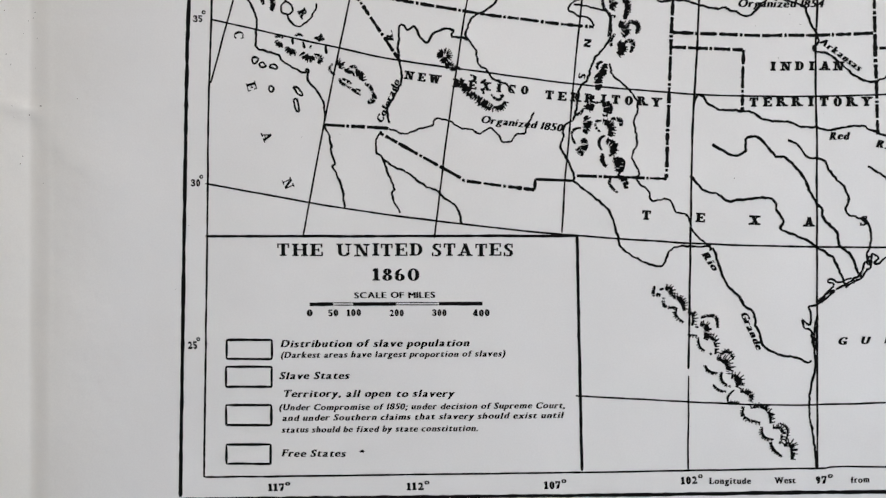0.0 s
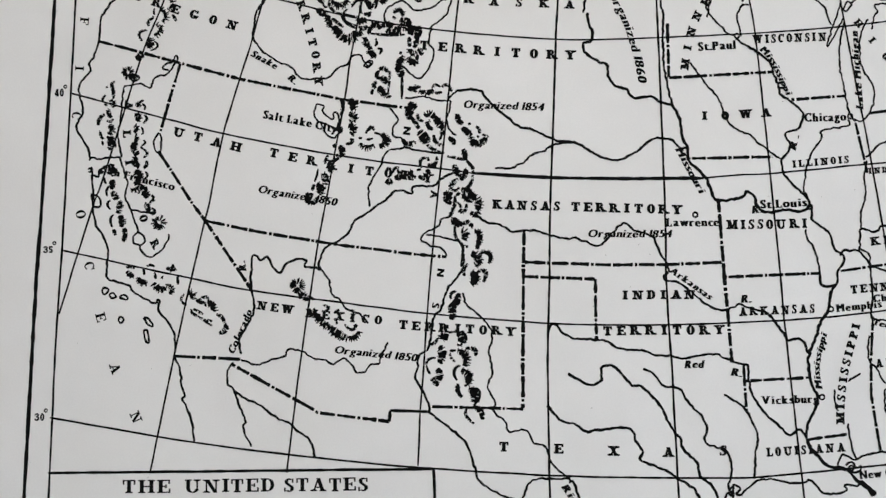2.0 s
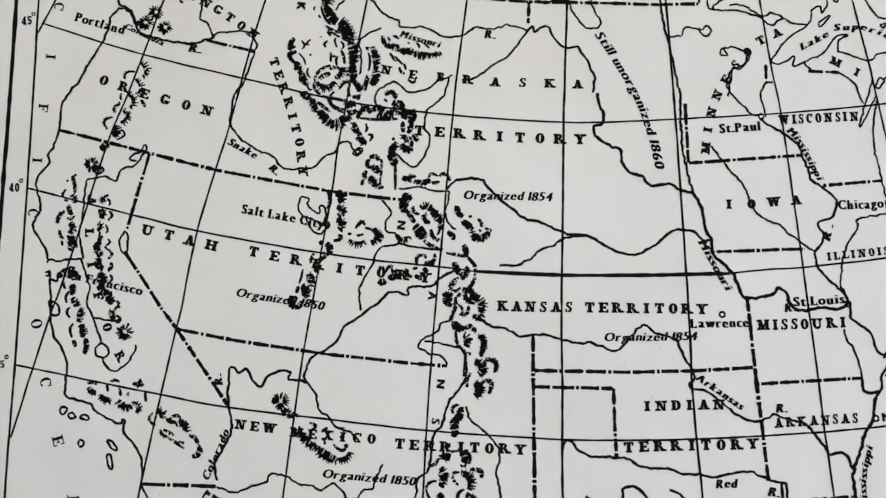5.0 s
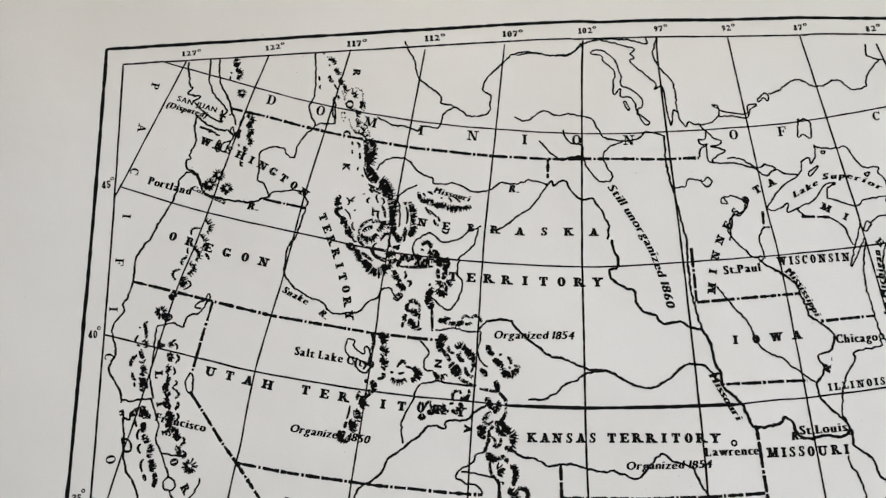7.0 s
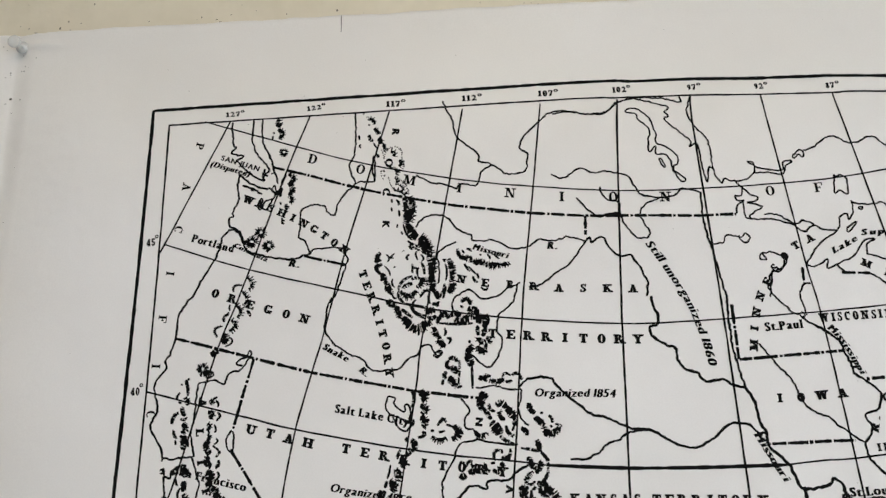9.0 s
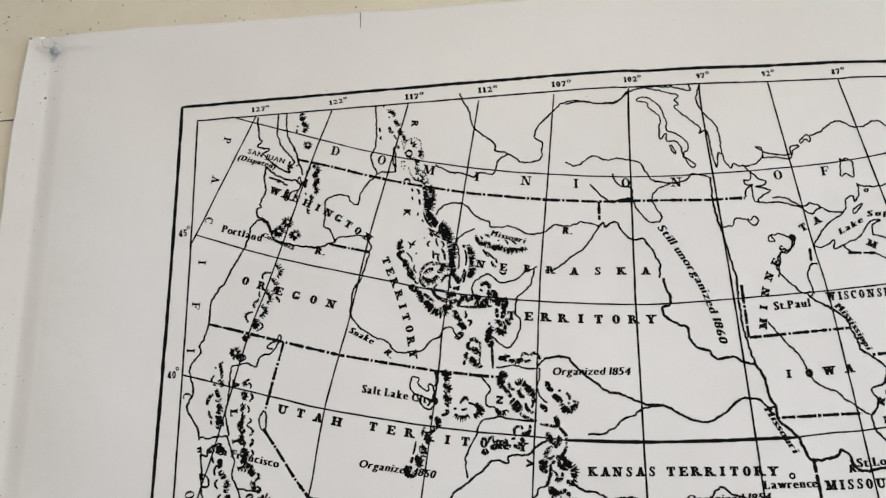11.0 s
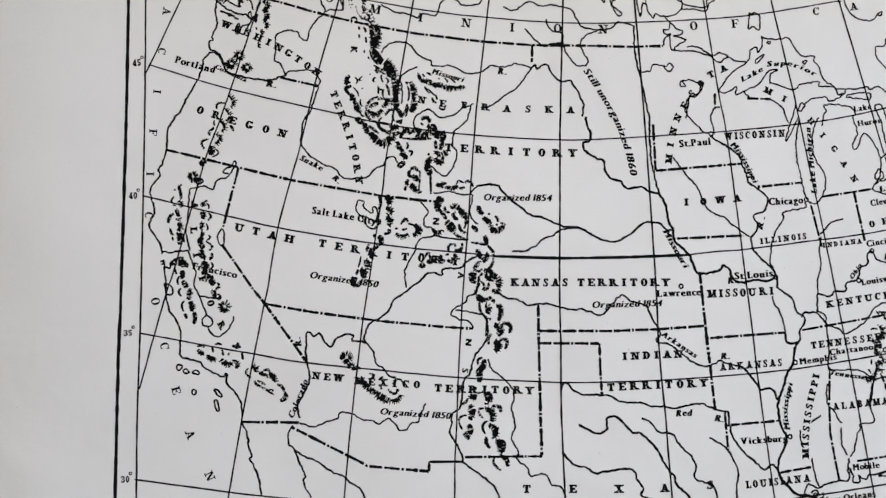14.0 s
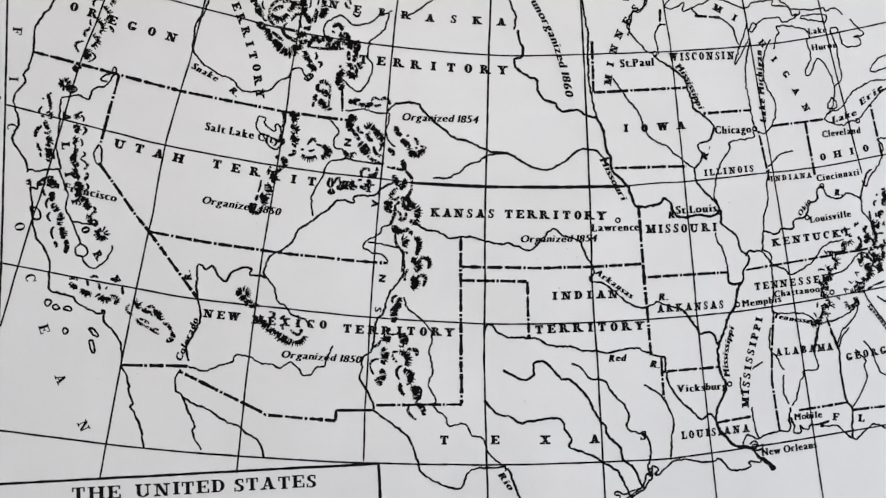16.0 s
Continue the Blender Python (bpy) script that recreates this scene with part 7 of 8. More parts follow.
drawn_range([
    (2.2, 1.1, 589.5, -300.3, 592.3, -302.3, 595.3, -299.6), (1.8, 1.3, 583.7, -303.0, 587.2, -305.0, 590.2, -303.0), (1.6, 0.9, 582.2, -307.7, 583.6, -307.1, 585.1, -306.4),
    (1.6, 0.0, 594.8, -281.3, 596.6, -280.9, 598.4, -280.6), (2.5, 0.0, 606.1, -273.0, 606.7, -275.1, 607.2, -277.1), (2.5, 0.9, 596.5, -263.5, 598.4, -266.9, 596.9, -269.0),
    (1.8, 0.0, 593.6, -263.6, 591.7, -266.3, 592.5, -269.0), (2.2, 0.9, 600.2, -259.4, 601.9, -262.1, 600.8, -265.6), (1.6, 0.0, 602.1, -278.5, 601.4, -279.5, 600.6, -280.6)])
tagged(mesh_object("hill_strokes", *fine_marks, INK, sheet), kind="stuff")
peak(85.5, -21.9, 3.2)
peak(66.0, -87.6, 4.5)
peak(72.0, -81.1, 4.2)
peak(77.9, -90.5, 4.2)
peak(38.0, -174.2, 4.4)
peak(62.4, -272.2, 4.6)
peak(153.1, -311.3, 4.6)

# ---- the print: words ----
word("place_name", "NEW", "serif", 5.52, [(127.2, -324.2), (151, -326.8)])
word("place_name", "MEXICO", "serif", 5.52, [(159.4, -328.8), (208.3, -332.6)])
word("place_name", "TERRITORY", "serif", 5.84, [(218.5, -334.9), (256.6, -336.8), (293.8, -338)])
word("place_name", "UTAH", "serif", 6.04, [(69.5, -212.3), (113.9, -222.9)])
word("place_name", "TERRITORY", "serif", 5.99, [(132.3, -225.2), (185, -235), (238.9, -240.5)])
word("place_name", "Organized 1850", "sansitalic", 4.98, [(126.2, -249.1), (177.3, -257.1)])
word("place_name", "Salt Lake City", "roman", 5.40, [(127.6, -200.4), (147.4, -203.6), (175.9, -209)])
word("place_name", "San Francisco", "roman", 5.12, [(24.2, -238.1), (71.5, -248.9)])
word("place_name", "KANSAS", "serif", 6.05, [(277.7, -256.5), (321.6, -257)])
word("place_name", "TERRITORY", "serif", 6.03, [(328.2, -257.1), (400.1, -257.8)])
word("place_name", "Organized 1854", "sansitalic", 4.88, [(339.7, -274.2), (393.4, -273.5)])
word("place_name", "Organized 1854", "sansitalic", 5.10, [(258, -191.2), (310.2, -192.3)])
word("place_name", "INDIAN", "serif", 5.79, [(361, -313.4), (407.8, -312.3)])
word("place_name", "TERRITORY", "serif", 5.97, [(349.2, -336.6), (427.1, -334.3)])
word("place_name", "TERRITORY", "serif", 6.18, [(231.5, -152.9), (256, -154.6), (279.6, -156.2), (304, -157), (327.1, -157.4)], "even")
word("place_name", "NEBRASKA", "serif", 5.51, [(211.2, -115.7), (226.6, -118.6), (242.3, -119.7), (259.8, -121.3), (276.8, -122.9), (292.5, -123.2), (308.6, -123.4), (326, -123.7)], "even")
word("place_name", "TERRITORY", "serif", 5.54, [(143, -108.9), (152.4, -132.7), (160.1, -158.8), (163.4, -181)])
word("place_name", "WASHINGTON", "serif", 5.49, [(62, -57.3), (79, -63.7), (94.6, -70.9), (109, -78.7), (131, -94.1)], "even")
word("place_name", "OREGON", "serif", 5.92, [(43, -123.5), (67.8, -131.4), (104.9, -141.5)], "even")
word("ocean_name", "PACIFIC", "title", 5.82, [(24.2, -16.1), (17.1, -44.8), (13.8, -76.4), (10.5, -108.9), (8.1, -139.2), (6.2, -172.4), (5.6, -203.5)], "even")
word("ocean_name", "OCEAN", "title", 6.26, [(11.7, -268), (18.3, -300.5), (27.8, -334.1), (38, -365.9), (52.8, -396.6)], "even")
word("place_name", "CALIFO", "serif", 5.38, [(41.9, -177.2), (39.4, -194.6), (39.1, -214), (40.8, -231.2), (44.2, -245.8), (52.3, -269.7)], "even")
word("place_name", "R", "serif", 5.46, [(60.6, -286.4), (65.8, -295.7)], "one")
word("place_name", "MINNESOTA", "serif", 5.35, [(401.8, -162.3), (403.3, -152.1), (406, -141), (409.6, -130.2), (414.9, -120.8), (420.9, -111.8), (427.7, -104.5), (435.9, -96.3), (447.3, -91.2)], "even")
word("place_name", "DOMINION", "title", 7.01, [(106.3, -27.4), (140.6, -35.8), (174.3, -44.2), (209.5, -50.7), (243.3, -55), (279.6, -58.4), (316.6, -59.5), (353.2, -59.8)], "even")
word("place_name", "OF", "title", 6.83, [(424.9, -57.1), (457.9, -55)], "even")
word("place_name", "CA", "title", 6.04, [(523.1, -45.1), (553.6, -40.9)], "even")
word("mountain_name", "R", "sans", 5.26, [(165.7, -8.3), (165.2, -12.9)], "one")
word("mountain_name", "O", "sans", 5.20, [(161.2, -31.6), (160.8, -36.2)], "one")
word("mountain_name", "C", "sans", 5.15, [(159.4, -53), (159, -57.5)], "one")
word("mountain_name", "K", "sans", 5.09, [(159.4, -76.8), (158.9, -81.3)], "one")
word("mountain_name", "N", "sans", 4.76, [(221.2, -209.6), (220.7, -213.8)], "one")
word("mountain_name", "A", "sans", 4.66, [(239.5, -250.8), (239, -254.9)], "one")
word("mountain_name", "N", "sans", 4.54, [(244.9, -301.4), (244.4, -305.4)], "one")
word("mountain_name", "S", "sans", 4.50, [(242, -322.4), (241.5, -326.3)], "one")
word("place_name", "Still unorganized 1860", "sansitalic", 5.55, [(339.3, -92), (350, -108.8), (360.5, -127.3), (366.5, -141.6), (371.1, -157.6), (374.4, -175.1)])
word("place_name", "IOWA", "serif", 5.64, [(414.6, -196.2), (427.5, -196), (440.4, -194.5), (454.5, -193.4)], "even")
word("place_name", "WISCONSIN", "serif", 5.77, [(446, -145), (494.2, -142.3)])
word("place_name", "St.Paul", "roman", 5.68, [(410.5, -150.5), (435.3, -148.7)])
word("place_name", "MISSOURI", "serif", 6.16, [(428.3, -267.1), (480.3, -265.2)])
word("place_name", "St.Louis", "roman", 5.39, [(450.4, -253.5), (480.3, -251.4)])
word("place_name", "Lawrence", "roman", 5.37, [(389.8, -266.2), (423.6, -265.4)])
word("place_name", "ARKANSAS", "serif", 5.64, [(436.1, -322.8), (484.6, -319.7)])
word("place_name", "ILLINOIS", "serif", 4.80, [(471.2, -226.8), (507.9, -223.1)])
word("place_name", "Chicago", "roman", 5.54, [(479.4, -196.2), (506.3, -194.9)])
word("river_name", "Mississippi", "italic", 4.5, [(452.0, -150.5), (455.9, -154.0), (460.2, -160.3), (464.4, -169.1), (467.5, -175.7), (469.8, -181.3)])
word("river_name", "Missouri", "italic", 4.77, [(397.6, -217.6), (406.1, -233.4), (413.4, -246.6)])
word("river_name", "Missouri", "italic", 4.18, [(219.7, -93.4), (244, -100)])
word("river_name", "R.", "italic", 5.10, [(270.4, -93.4), (277.2, -93.5)])
word("lake_name", "Lake", "italic", 4.19, [(461.4, -100), (478.2, -91.1)])
word("lake_name", "Superior", "italic", 4.21, [(482.5, -87.5), (498.6, -86.5), (509.6, -90), (521.1, -95.7)])
word("place_name", "MI", "serif", 5.09, [(482.2, -108.9), (494.7, -115.2)], "even")
word("place_name", "H", "serif", 4.78, [(515.4, -133), (520.5, -139)], "one")
word("place_name", "IGAN", "serif", 4.78, [(524.3, -144.2), (533.1, -155), (540.2, -166.6), (547.8, -178.7)], "even")
word("lake_name", "Lake Michigan", "italic", 4.69, [(515.3, -189.5), (514.4, -172.4), (512.9, -155.3), (512.3, -137.8)])
word("place_name", "INDIANA", "serif", 4.01, [(519.9, -230.5), (551.4, -227.2)])
word("place_name", "OHIO", "serif", 5.15, [(560.2, -214), (571, -211.8), (582.3, -209.6), (593.2, -207.4)], "even")
word("place_name", "Cincinnati", "roman", 4.84, [(555.3, -229.6), (587.7, -224.3)])
word("place_name", "Cleveland", "roman", 4.86, [(560, -197.7), (589, -193.9)])
word("place_name", "Louisville", "roman", 4.82, [(549.8, -259.4), (580.8, -254.6)])
word("place_name", "KENTUCKY", "serif", 5.44, [(521.1, -276.1), (580.6, -267.7)])
word("place_name", "TENNESSEE", "serif", 5.41, [(507.7, -307.5), (562.9, -301.1)])
word("place_name", "Chattanooga", "roman", 4.58, [(522.4, -312.7), (563.7, -307.9)])
word("place_name", "Memphis", "roman", 4.74, [(498.4, -319.4), (527.4, -315.9)])
word("place_name", "ALABAMA", "serif", 5.40, [(522.8, -354.1), (566.1, -350)])
word("place_name", "GEORG", "serif", 5.45, [(575.9, -358.1), (606.6, -352.8)])
word("place_name", "MISSISSIPPI", "serif", 5.35, [(500.3, -392.9), (500.4, -378.7), (502.6, -361.9), (505.8, -348.2), (510.1, -334.0), (511.3, -329.0)])
word("place_name", "LOUISIANA", "serif", 5.65, [(453.1, -411.1), (503, -407)])
word("place_name", "Vicksburg", "roman", 5.04, [(450.1, -378.6), (486.6, -376.9)])
word("place_name", "New Orleans", "roman", 5.08, [(511.8, -424.3), (552.9, -419.2)])
word("place_name", "Mobile", "roman", 4.74, [(536.1, -399.7), (557, -398.2)])
word("place_name", "FL", "serif", 5.41, [(567.5, -400.2), (586.8, -401.4)], "even")
word("river_name", "Red", "italic", 4.92, [(401.7, -356.7), (413.8, -356.4)])
word("river_name", "R.", "italic", 4.95, [(431.4, -361), (438.5, -361.8)])
word("river_name", "Arkansas", "italic", 4.33, [(392.7, -296.3), (418.9, -314)])
word("river_name", "R.", "italic", 4.98, [(437.7, -314.5), (444.6, -314.1)])
word("river_name", "Mississippi", "italic", 4.3, [(487, -370.7), (485.5, -362.9), (485.3, -356.1), (486.9, -347.2), (490.6, -335.2)])
word("lake_name", "Lake", "italic", 4.74, [(567.9, -187.3), (586.2, -180.8)])
word("lake_name", "Erie", "italic", 4.76, [(589.3, -174.1), (606.1, -161.7)])
word("lake_name", "Lake", "roman", 4.50, [(550.2, -123.3), (564, -121.2)])
word("lake_name", "Huron", "roman", 4.49, [(552.6, -135.1), (572.1, -132.1)])
word("river_name", "Ohio", "italic", 3.62, [(541.7, -255.8), (549.5, -245.1)])
word("river_name", "R.", "italic", 4.71, [(568.9, -239.7), (574.9, -239.2)])
word("river_name", "Tennessee", "italic", 3.9, [(521.9, -327.7), (533.3, -329.7), (543.0, -330.9), (552.7, -332.6)])
word("river_name", "R.", "italic", 4.53, [(471.2, -217.2), (473.8, -207.3)])
word("river_name", "R.", "italic", 5.02, [(445, -256.9), (452, -256.1)])
word("place_name", "N", "serif", 5.14, [(602.3, -294.5), (606.7, -292.1)], "one")
word("place_name", "N", "serif", 4.33, [(72.1, -301.8), (77.7, -311.1)], "one")
word("mountain_name", "APPALACH", "sansb", 3.3, [(562.6, -327), (567.4, -320.5), (571.3, -314.7), (576.1, -310), (579.8, -304.6), (584.2, -298.7), (587.9, -292.1), (592.4, -285)], "even")
word("river_name", "Savannah", "italic", 3.13, [(593.5, -320.6), (600.6, -328.1), (608.4, -338.3)])
word("place_name", "TEXAS", "serif", 6.16, [(287, -410.7), (322.6, -411.5), (355.9, -412.2), (391.3, -412.2), (425.7, -410.4)], "even")
word("gulf_name", "G", "italic", 4.90, [(416.7, -488.8), (417.6, -488.8)], "one")
word("gulf_name", "U", "italic", 4.90, [(431.3, -487.8), (432.2, -487.8)], "one")
word("gulf_name", "L", "italic", 4.90, [(445.8, -487), (446.8, -487)], "one")
word("gulf_name", "F", "italic", 4.90, [(460.6, -486.2), (461.6, -486.2)], "one")
word("gulf_name", "O", "italic", 4.90, [(490.6, -484.5), (491.6, -484.5)], "one")
word("gulf_name", "F", "italic", 4.90, [(505.5, -483.5), (506.5, -483.5)], "one")
word("river_name", "Rio", "italic", 4.60, [(325.4, -434.2), (333.6, -445)])
word("river_name", "Grande", "italic", 4.62, [(352.4, -472.5), (358, -483.9), (364.1, -495.9)])
word("river_name", "Colorado", "italic", 4.58, [(111.6, -354.6), (116.8, -342.2), (122.6, -327.5)])
word("river_name", "R.", "italic", 4.54, [(117.6, -302.4), (116.3, -296)])
word("place_name", "Organized 1850", "sansitalic", 4.74, [(178.3, -351.5), (231.2, -355.9)])
word("place_name", "Portland", "roman", 5.52, [(24.1, -84.1), (53.7, -92.3)])
word("river_name", "Columbia", "italic", 3.38, [(54.3, -89.6), (77.9, -100.7)])
word("river_name", "R.", "italic", 4.91, [(93, -103), (100.5, -104)])
word("river_name", "Snake", "italic", 4.51, [(119.2, -159.9), (135.5, -168.7)])
word("river_name", "R.", "italic", 4.47, [(144, -174.8), (149, -179.1)])
word("place_name", "SAN JUAN", "sansb", 3.78, [(40.4, -25.1), (68.3, -34.4)])
word("place_name", "(Disputed)", "italic", 4.17, [(33.7, -29.6), (62, -38)])
word("title", "THE", "title", 8.24, [(46.4, -440.3), (76.6, -439.4)])
word("title", "UNITED", "title", 8.23, [(85.5, -439.2), (142.3, -437.4)])
word("title", "STATES", "title", 8.20, [(148.3, -437.3), (201.4, -435.7)])
word("title", "1860", "title", 8.07, [(109.7, -454.8), (140.5, -453.9)])
word("scale_caption", "SCALE OF MILES", "sansb", 3.94, [(98, -468.8), (151.2, -466.9)])
word("scale_figure", "0", "serif", 4.41, [(66.7, -481.4), (70.6, -481.3)])
word("scale_figure", "50", "serif", 4.40, [(81, -481), (87.7, -480.8)])
word("scale_figure", "100", "serif", 4.40, [(93.3, -480.5), (102.7, -480.2)])
word("scale_figure", "200", "serif", 4.40, [(121.5, -479.7), (130.9, -479.4)])
word("scale_figure", "300", "serif", 4.39, [(149.6, -478.8), (159, -478.5)])
word("scale_figure", "400", "serif", 4.39, [(176.2, -478), (187.4, -477.5)])
word("legend_text", "Distribution of slave population", "legend", 4.77, [(50.3, -502.5), (175.1, -497.8)])
word("legend_text", "(Darkest areas have largest proportion of slaves)", "legend", 4.06, [(50.3, -510), (198.7, -504.1)])
word("legend_text", "Slave States", "legend", 4.78, [(49.8, -524), (96.2, -522.2)])
word("legend_text", "Territory, all open to slavery", "legend", 4.79, [(52.3, -535.9), (166, -531.7)])
word("legend_text", "(Under Compromise of 1850; under decision of Supreme Court,", "legend", 4.08, [(49.7, -545.3), (239.3, -537.2)])
word("legend_text", "and under Southern claims that slavery should exist until", "legend", 4.08, [(51.8, -552.4), (238.3, -543.7)])
word("legend_text", "status should be fixed by state constitution.", "legend", 4.09, [(51.9, -560.3), (182.6, -554.4)])
word("legend_text", "Free States", "legend", 4.82, [(52.3, -576.1), (94.8, -574.6)])
word("longitude_figure", "117°", "figure", 5.15, [(43, -599.9), (57.8, -598.9)])
word("longitude_figure", "112°", "figure", 5.13, [(136, -595.6), (151, -594.7)])
word("longitude_figure", "107°", "figure", 5.11, [(227, -591.4), (241.6, -590.2)])
word("longitude_figure", "102°", "figure", 5.09, [(316.8, -584.7), (330.8, -583.5)])
word("longitude_figure", "97°", "figure", 5.07, [(404.1, -581), (415.1, -580.1)])
word("longitude_caption", "Longitude", "romanb", 4.26, [(335.3, -584.1), (362.2, -583)])
word("longitude_caption", "West", "romanb", 4.25, [(377.6, -582.5), (390.9, -581.5)])
word("longitude_caption", "from", "romanb", 4.24, [(426.9, -580), (439, -579.1)])
word("latitude_figure", "35", "degree", 4.33, [(-11.6, -291.2), (-5.4, -290.9)])
ring("degree_mark", -4.6, -286.9, 0.95, 0.8)
word("latitude_figure", "30", "degree", 4.70, [(-11.8, -397.9), (-5.6, -397.6)])
ring("degree_mark", -4.8, -393.6, 0.95, 0.8)
word("latitude_figure", "25", "degree", 5.09, [(-12.6, -505.7), (-6.3, -505.4)])
ring("degree_mark", -5.5, -501.4, 0.95, 0.8)
word("latitude_figure", "40", "degree", 5.11, [(-9.5, -188.7), (-3.3, -188.4)])
ring("degree_mark", -2.5, -184.4, 0.95, 0.8)
word("latitude_figure", "45", "degree", 5.36, [(-8.3, -87.0), (-2.1, -86.7)])
ring("degree_mark", -1.3, -82.7, 0.95, 0.8)
word("longitude_figure", "127°", "figure", 3.77, [(41.7, 7.7), (55.2, 8.7)])
word("longitude_figure", "122°", "figure", 3.77, [(101, 11.1), (114.4, 12.9)])
word("longitude_figure", "117°", "figure", 4.57, [(158.6, 13.6), (172.6, 13.9)])
word("longitude_figure", "112°", "figure", 4.56, [(213.5, 16.8), (227.9, 17.2)])
word("longitude_figure", "107°", "figure", 4.55, [(268.5, 19.1), (282.8, 19.4)])
word("longitude_figure", "102°", "figure", 4.44, [(322, 20.7), (334.8, 21.3)])
word("longitude_figure", "97°", "figure", 4.42, [(375.3, 21.4), (385, 21.9)])
word("longitude_figure", "92°", "figure", 4.40, [(422.9, 21.1), (432.3, 21.6)])
word("longitude_figure", "87°", "figure", 4.38, [(473.2, 20.7), (482.6, 21.2)])
word("longitude_figure", "82°", "figure", 4.25, [(523.5, 18.9), (533.9, 20)])

# ---- the clear push pin in the sheet's corner ----
PIN_U, PIN_V = -118.8, 67.1


def turned(profile, n=28):
    """A bmesh turned round the y axis from (distance along, radius) pairs in millimetres; along points into the room."""
    bm = bmesh.new()
    rows = []
    for y, r in profile:
        rows.append([bm.verts.new((r / 1000 * math.cos(2 * math.pi * i / n), -y / 1000, r / 1000 * math.sin(2 * math.pi * i / n))) for i in range(n)])
    for a, b in zip(rows, rows[1:]):
        for i in range(n):
            bm.faces.new((a[i], a[(i + 1) % n], b[(i + 1) % n], b[i]))
    bm.faces.new(rows[0])
    bm.faces.new(rows[-1])
    bmesh.ops.recalc_face_normals(bm, faces=bm.faces)
    return bm


pin = new("push_pin")
pin.matrix_world = pose(SHEET_X + PIN_U / 1000, -relief(PIN_U, PIN_V) / 1000 - 0.0003, SHEET_Z + PIN_V / 1000, 4, 0, 3)
tagged(pin, "clear plastic push pin holding the paper to the wall", "push pin")
part("head", turned([(0.2, 3.9), (0.5, 4.6), (1.6, 4.7), (2.2, 4.2), (2.8, 2.7), (4.5, 2.2), (7.5, 2.3), (8.8, 3.1), (9.6, 4.3), (10.4, 4.8), (11.4, 4.7), (11.9, 3.9), (12.0, 1.2)]), PLASTIC, pin, "clear plastic head", True)
part("needle", turned([(-9.0, 0.1), (-7.0, 0.5), (0.0, 0.55), (6.0, 0.55)], 12), STEEL, pin, "steel needle", True)

# ---- small pits and flecks ----
def flecks(name, places, mat, parent, seed):
    rnd = random.Random(seed)
    verts, faces = [], []
    for x, y, z, r in places:
        k, n = len(verts), 7
        verts.append((x, y - 0.0001, z))
        stretch = rnd.uniform(0.7, 1.5)
        for i in range(n):
            a = 2 * math.pi * i / n
            q = r * rnd.uniform(0.7, 1.25)
            verts.append((x + q * stretch * math.cos(a), y, z + q * math.sin(a) / stretch))
        faces += [(k, k + 1 + i, k + 1 + (i + 1) % n) for i in range(n)]
    return tagged(mesh_object(name, verts, faces, mat, parent), kind="stuff")


rnd = random.Random(5)
wall_obj = bpy.data.objects["wall_north"]
spots = [(rnd.uniform(-0.26, 0.75), WALL - 0.0004, rnd.uniform(2.08, 2.22), rnd.choice((0.0003, 0.0004, 0.0005, 0.0006, 0.0009))) for _ in range(420)]
spots += [(rnd.uniform(-0.26, -0.155), WALL - 0.0004, rnd.uniform(1.35, 2.1), rnd.choice((0.0003, 0.0005, 0.0008))) for _ in range(330)]
flecks("pits", spots, PIT, wall_obj, 1)
marks = [(-106.0, 67.0, 0.7), (-124.0, 26.0, 1.0), (-107.0, 58.0, 0.35), (-118.5, 61.0, 0.4), (-115.5, 52.0, 0.3), (-118.0, 48.0, 0.4), (-131.0, 4.0, 0.4), (-116.0, 64.5, 0.5)]
marks += [(rnd.uniform(-140, -112), rnd.uniform(-420, 75), rnd.uniform(0.2, 0.5)) for _ in range(60)]
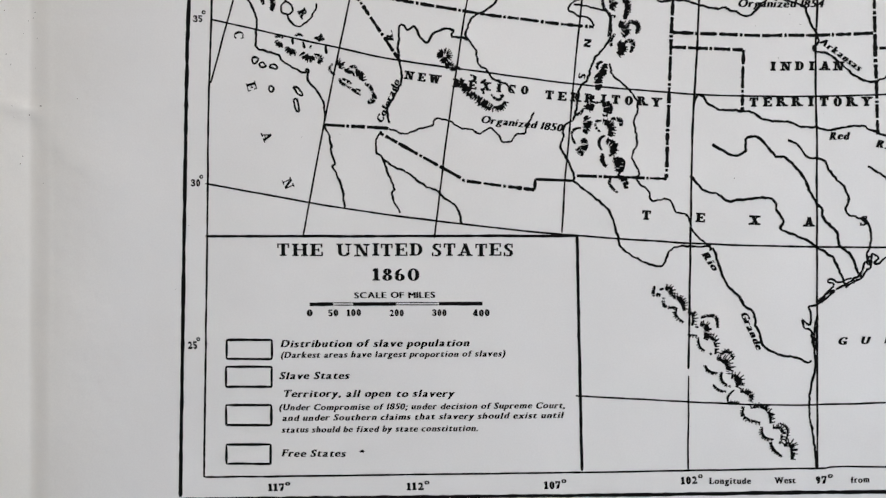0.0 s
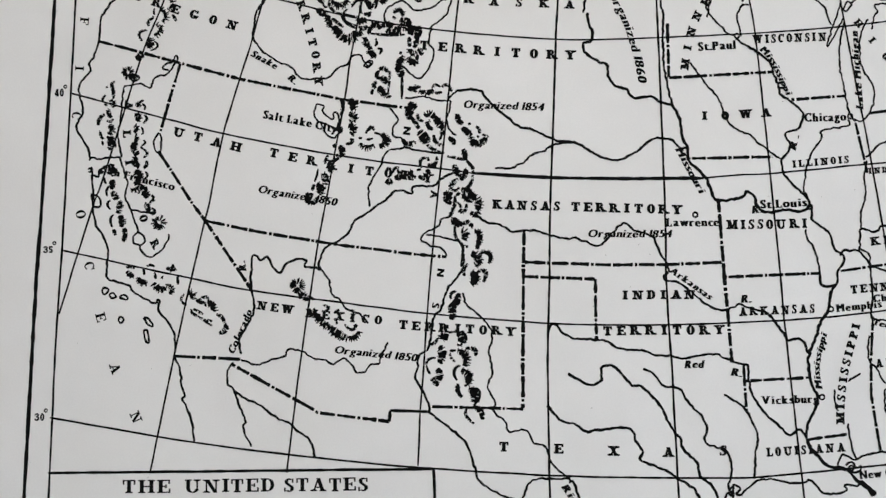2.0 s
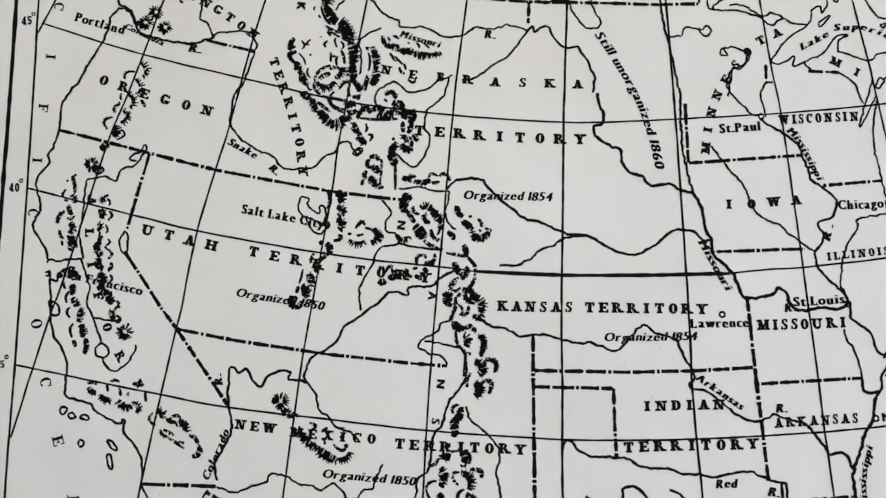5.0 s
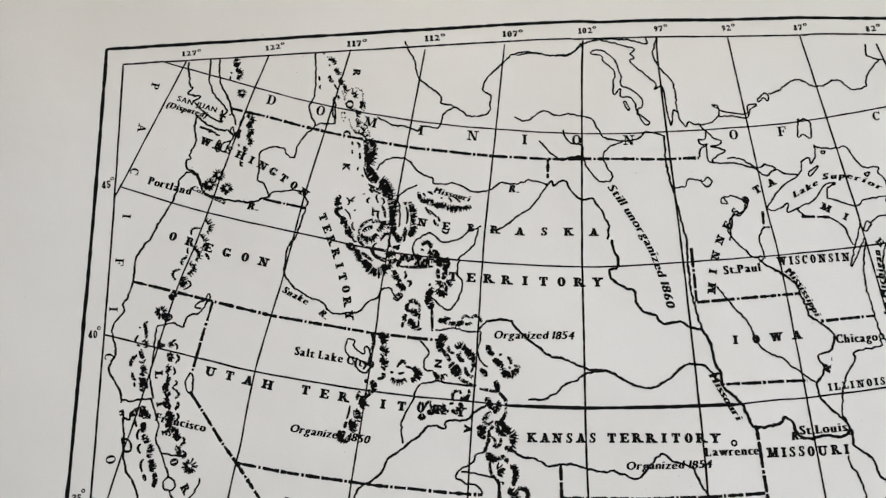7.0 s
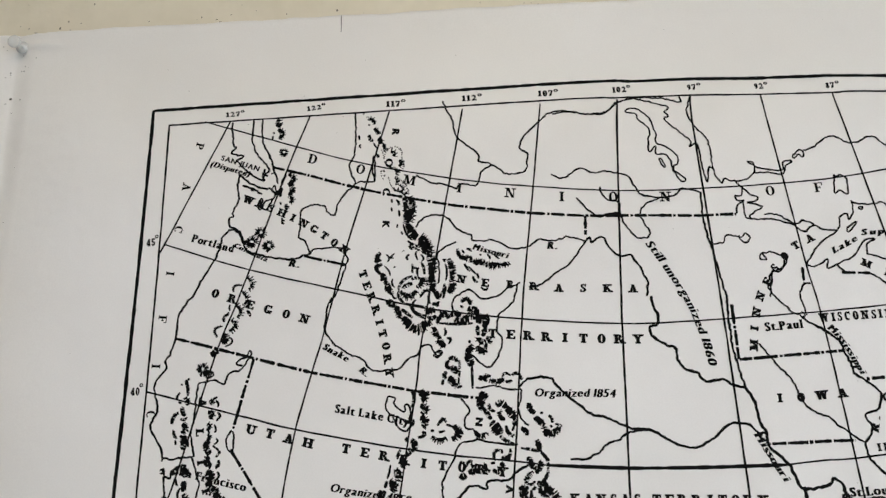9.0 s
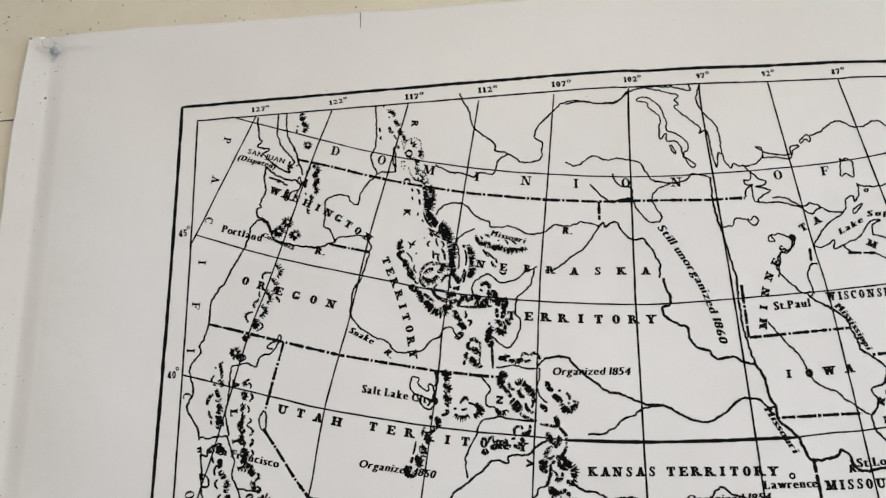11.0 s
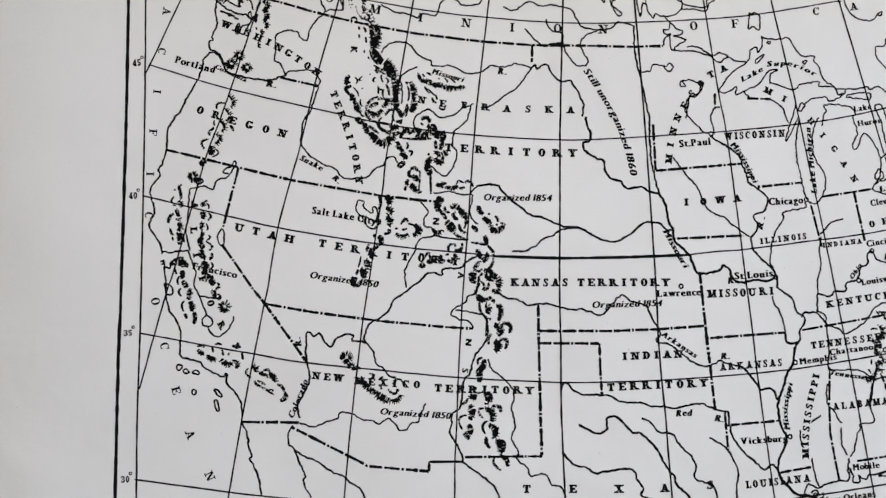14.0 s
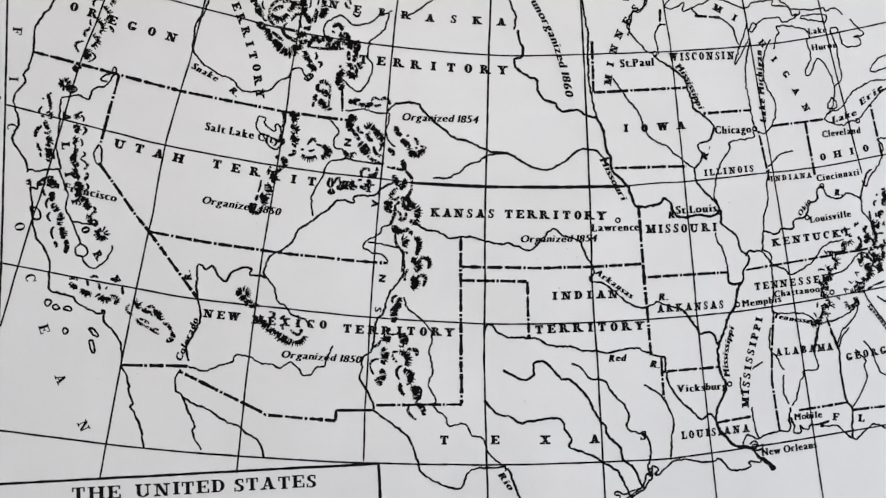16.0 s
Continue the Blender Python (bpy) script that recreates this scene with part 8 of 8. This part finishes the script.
marks += [(rnd.uniform(-100, 560), rnd.uniform(-560, 75), rnd.uniform(0.15, 0.3)) for _ in range(60)]
flecks("flecks", [(SHEET_X + u / 1000, -relief(u, v) / 1000 - 0.0002, SHEET_Z + v / 1000, r / 1000) for u, v, r in marks], DUST, sheet, 2)

crack = [(-0.186, WALL - 0.0005, 2.0085), (-0.172, WALL - 0.0005, 2.0095), (-0.1445, WALL - 0.0005, 2.0105), (-0.1445, WALL - 0.0005, 2.0117), (-0.172, WALL - 0.0005, 2.0103), (-0.186, WALL - 0.0005, 2.0092)]
mesh_object("crack", crack, [(0, 1, 4, 5), (1, 2, 3, 4)], PIT, wall_obj, "thin dark crack in the paint")

# ---- window and ceiling lamp, out of view ----
window = tagged(new("window_1"), "white framed window with a clear pane", "window", kind="structure")
window.matrix_world = pose(X1 + 0.08, (WIN[0] + WIN[1]) / 2, WIN[2])
w2, h2 = (WIN[1] - WIN[0]) / 2, WIN[3] - WIN[2]
part("window_frame", boxes((-0.03, 0.03, -w2, -w2 + 0.06, 0, h2), (-0.03, 0.03, w2 - 0.06, w2, 0, h2), (-0.03, 0.03, -w2 + 0.06, w2 - 0.06, 0, 0.06), (-0.03, 0.03, -w2 + 0.06, w2 - 0.06, h2 - 0.06, h2)), WHITE, window)
GLASS, _, glass_bsdf = material("window_glass", 0.0)
glass_bsdf.inputs["Transmission Weight"].default_value = 1.0
pane = part("pane", boxes((-0.003, 0.003, -w2 + 0.06, w2 - 0.06, 0.06, h2 - 0.06)), GLASS, window)
pane.visible_shadow = False
fixture = tagged(new("ceiling_lamp"), "long white ceiling lamp with a warm diffuser", "ceiling lamp")
fixture.matrix_world = pose(0.32, -1.05, H)
part("body", boxes((-0.6, 0.6, -0.15, 0.15, -0.05, 0)), WHITE, fixture)
GLOW, _, glow_bsdf = material("lamp_diffuser", 0.5)
glow_bsdf.inputs["Emission Color"].default_value, glow_bsdf.inputs["Emission Strength"].default_value = (1.0, 0.885, 0.74, 1), 3.0
part("diffuser", boxes((-0.57, 0.57, -0.13, 0.13, -0.065, -0.05)), GLOW, fixture)
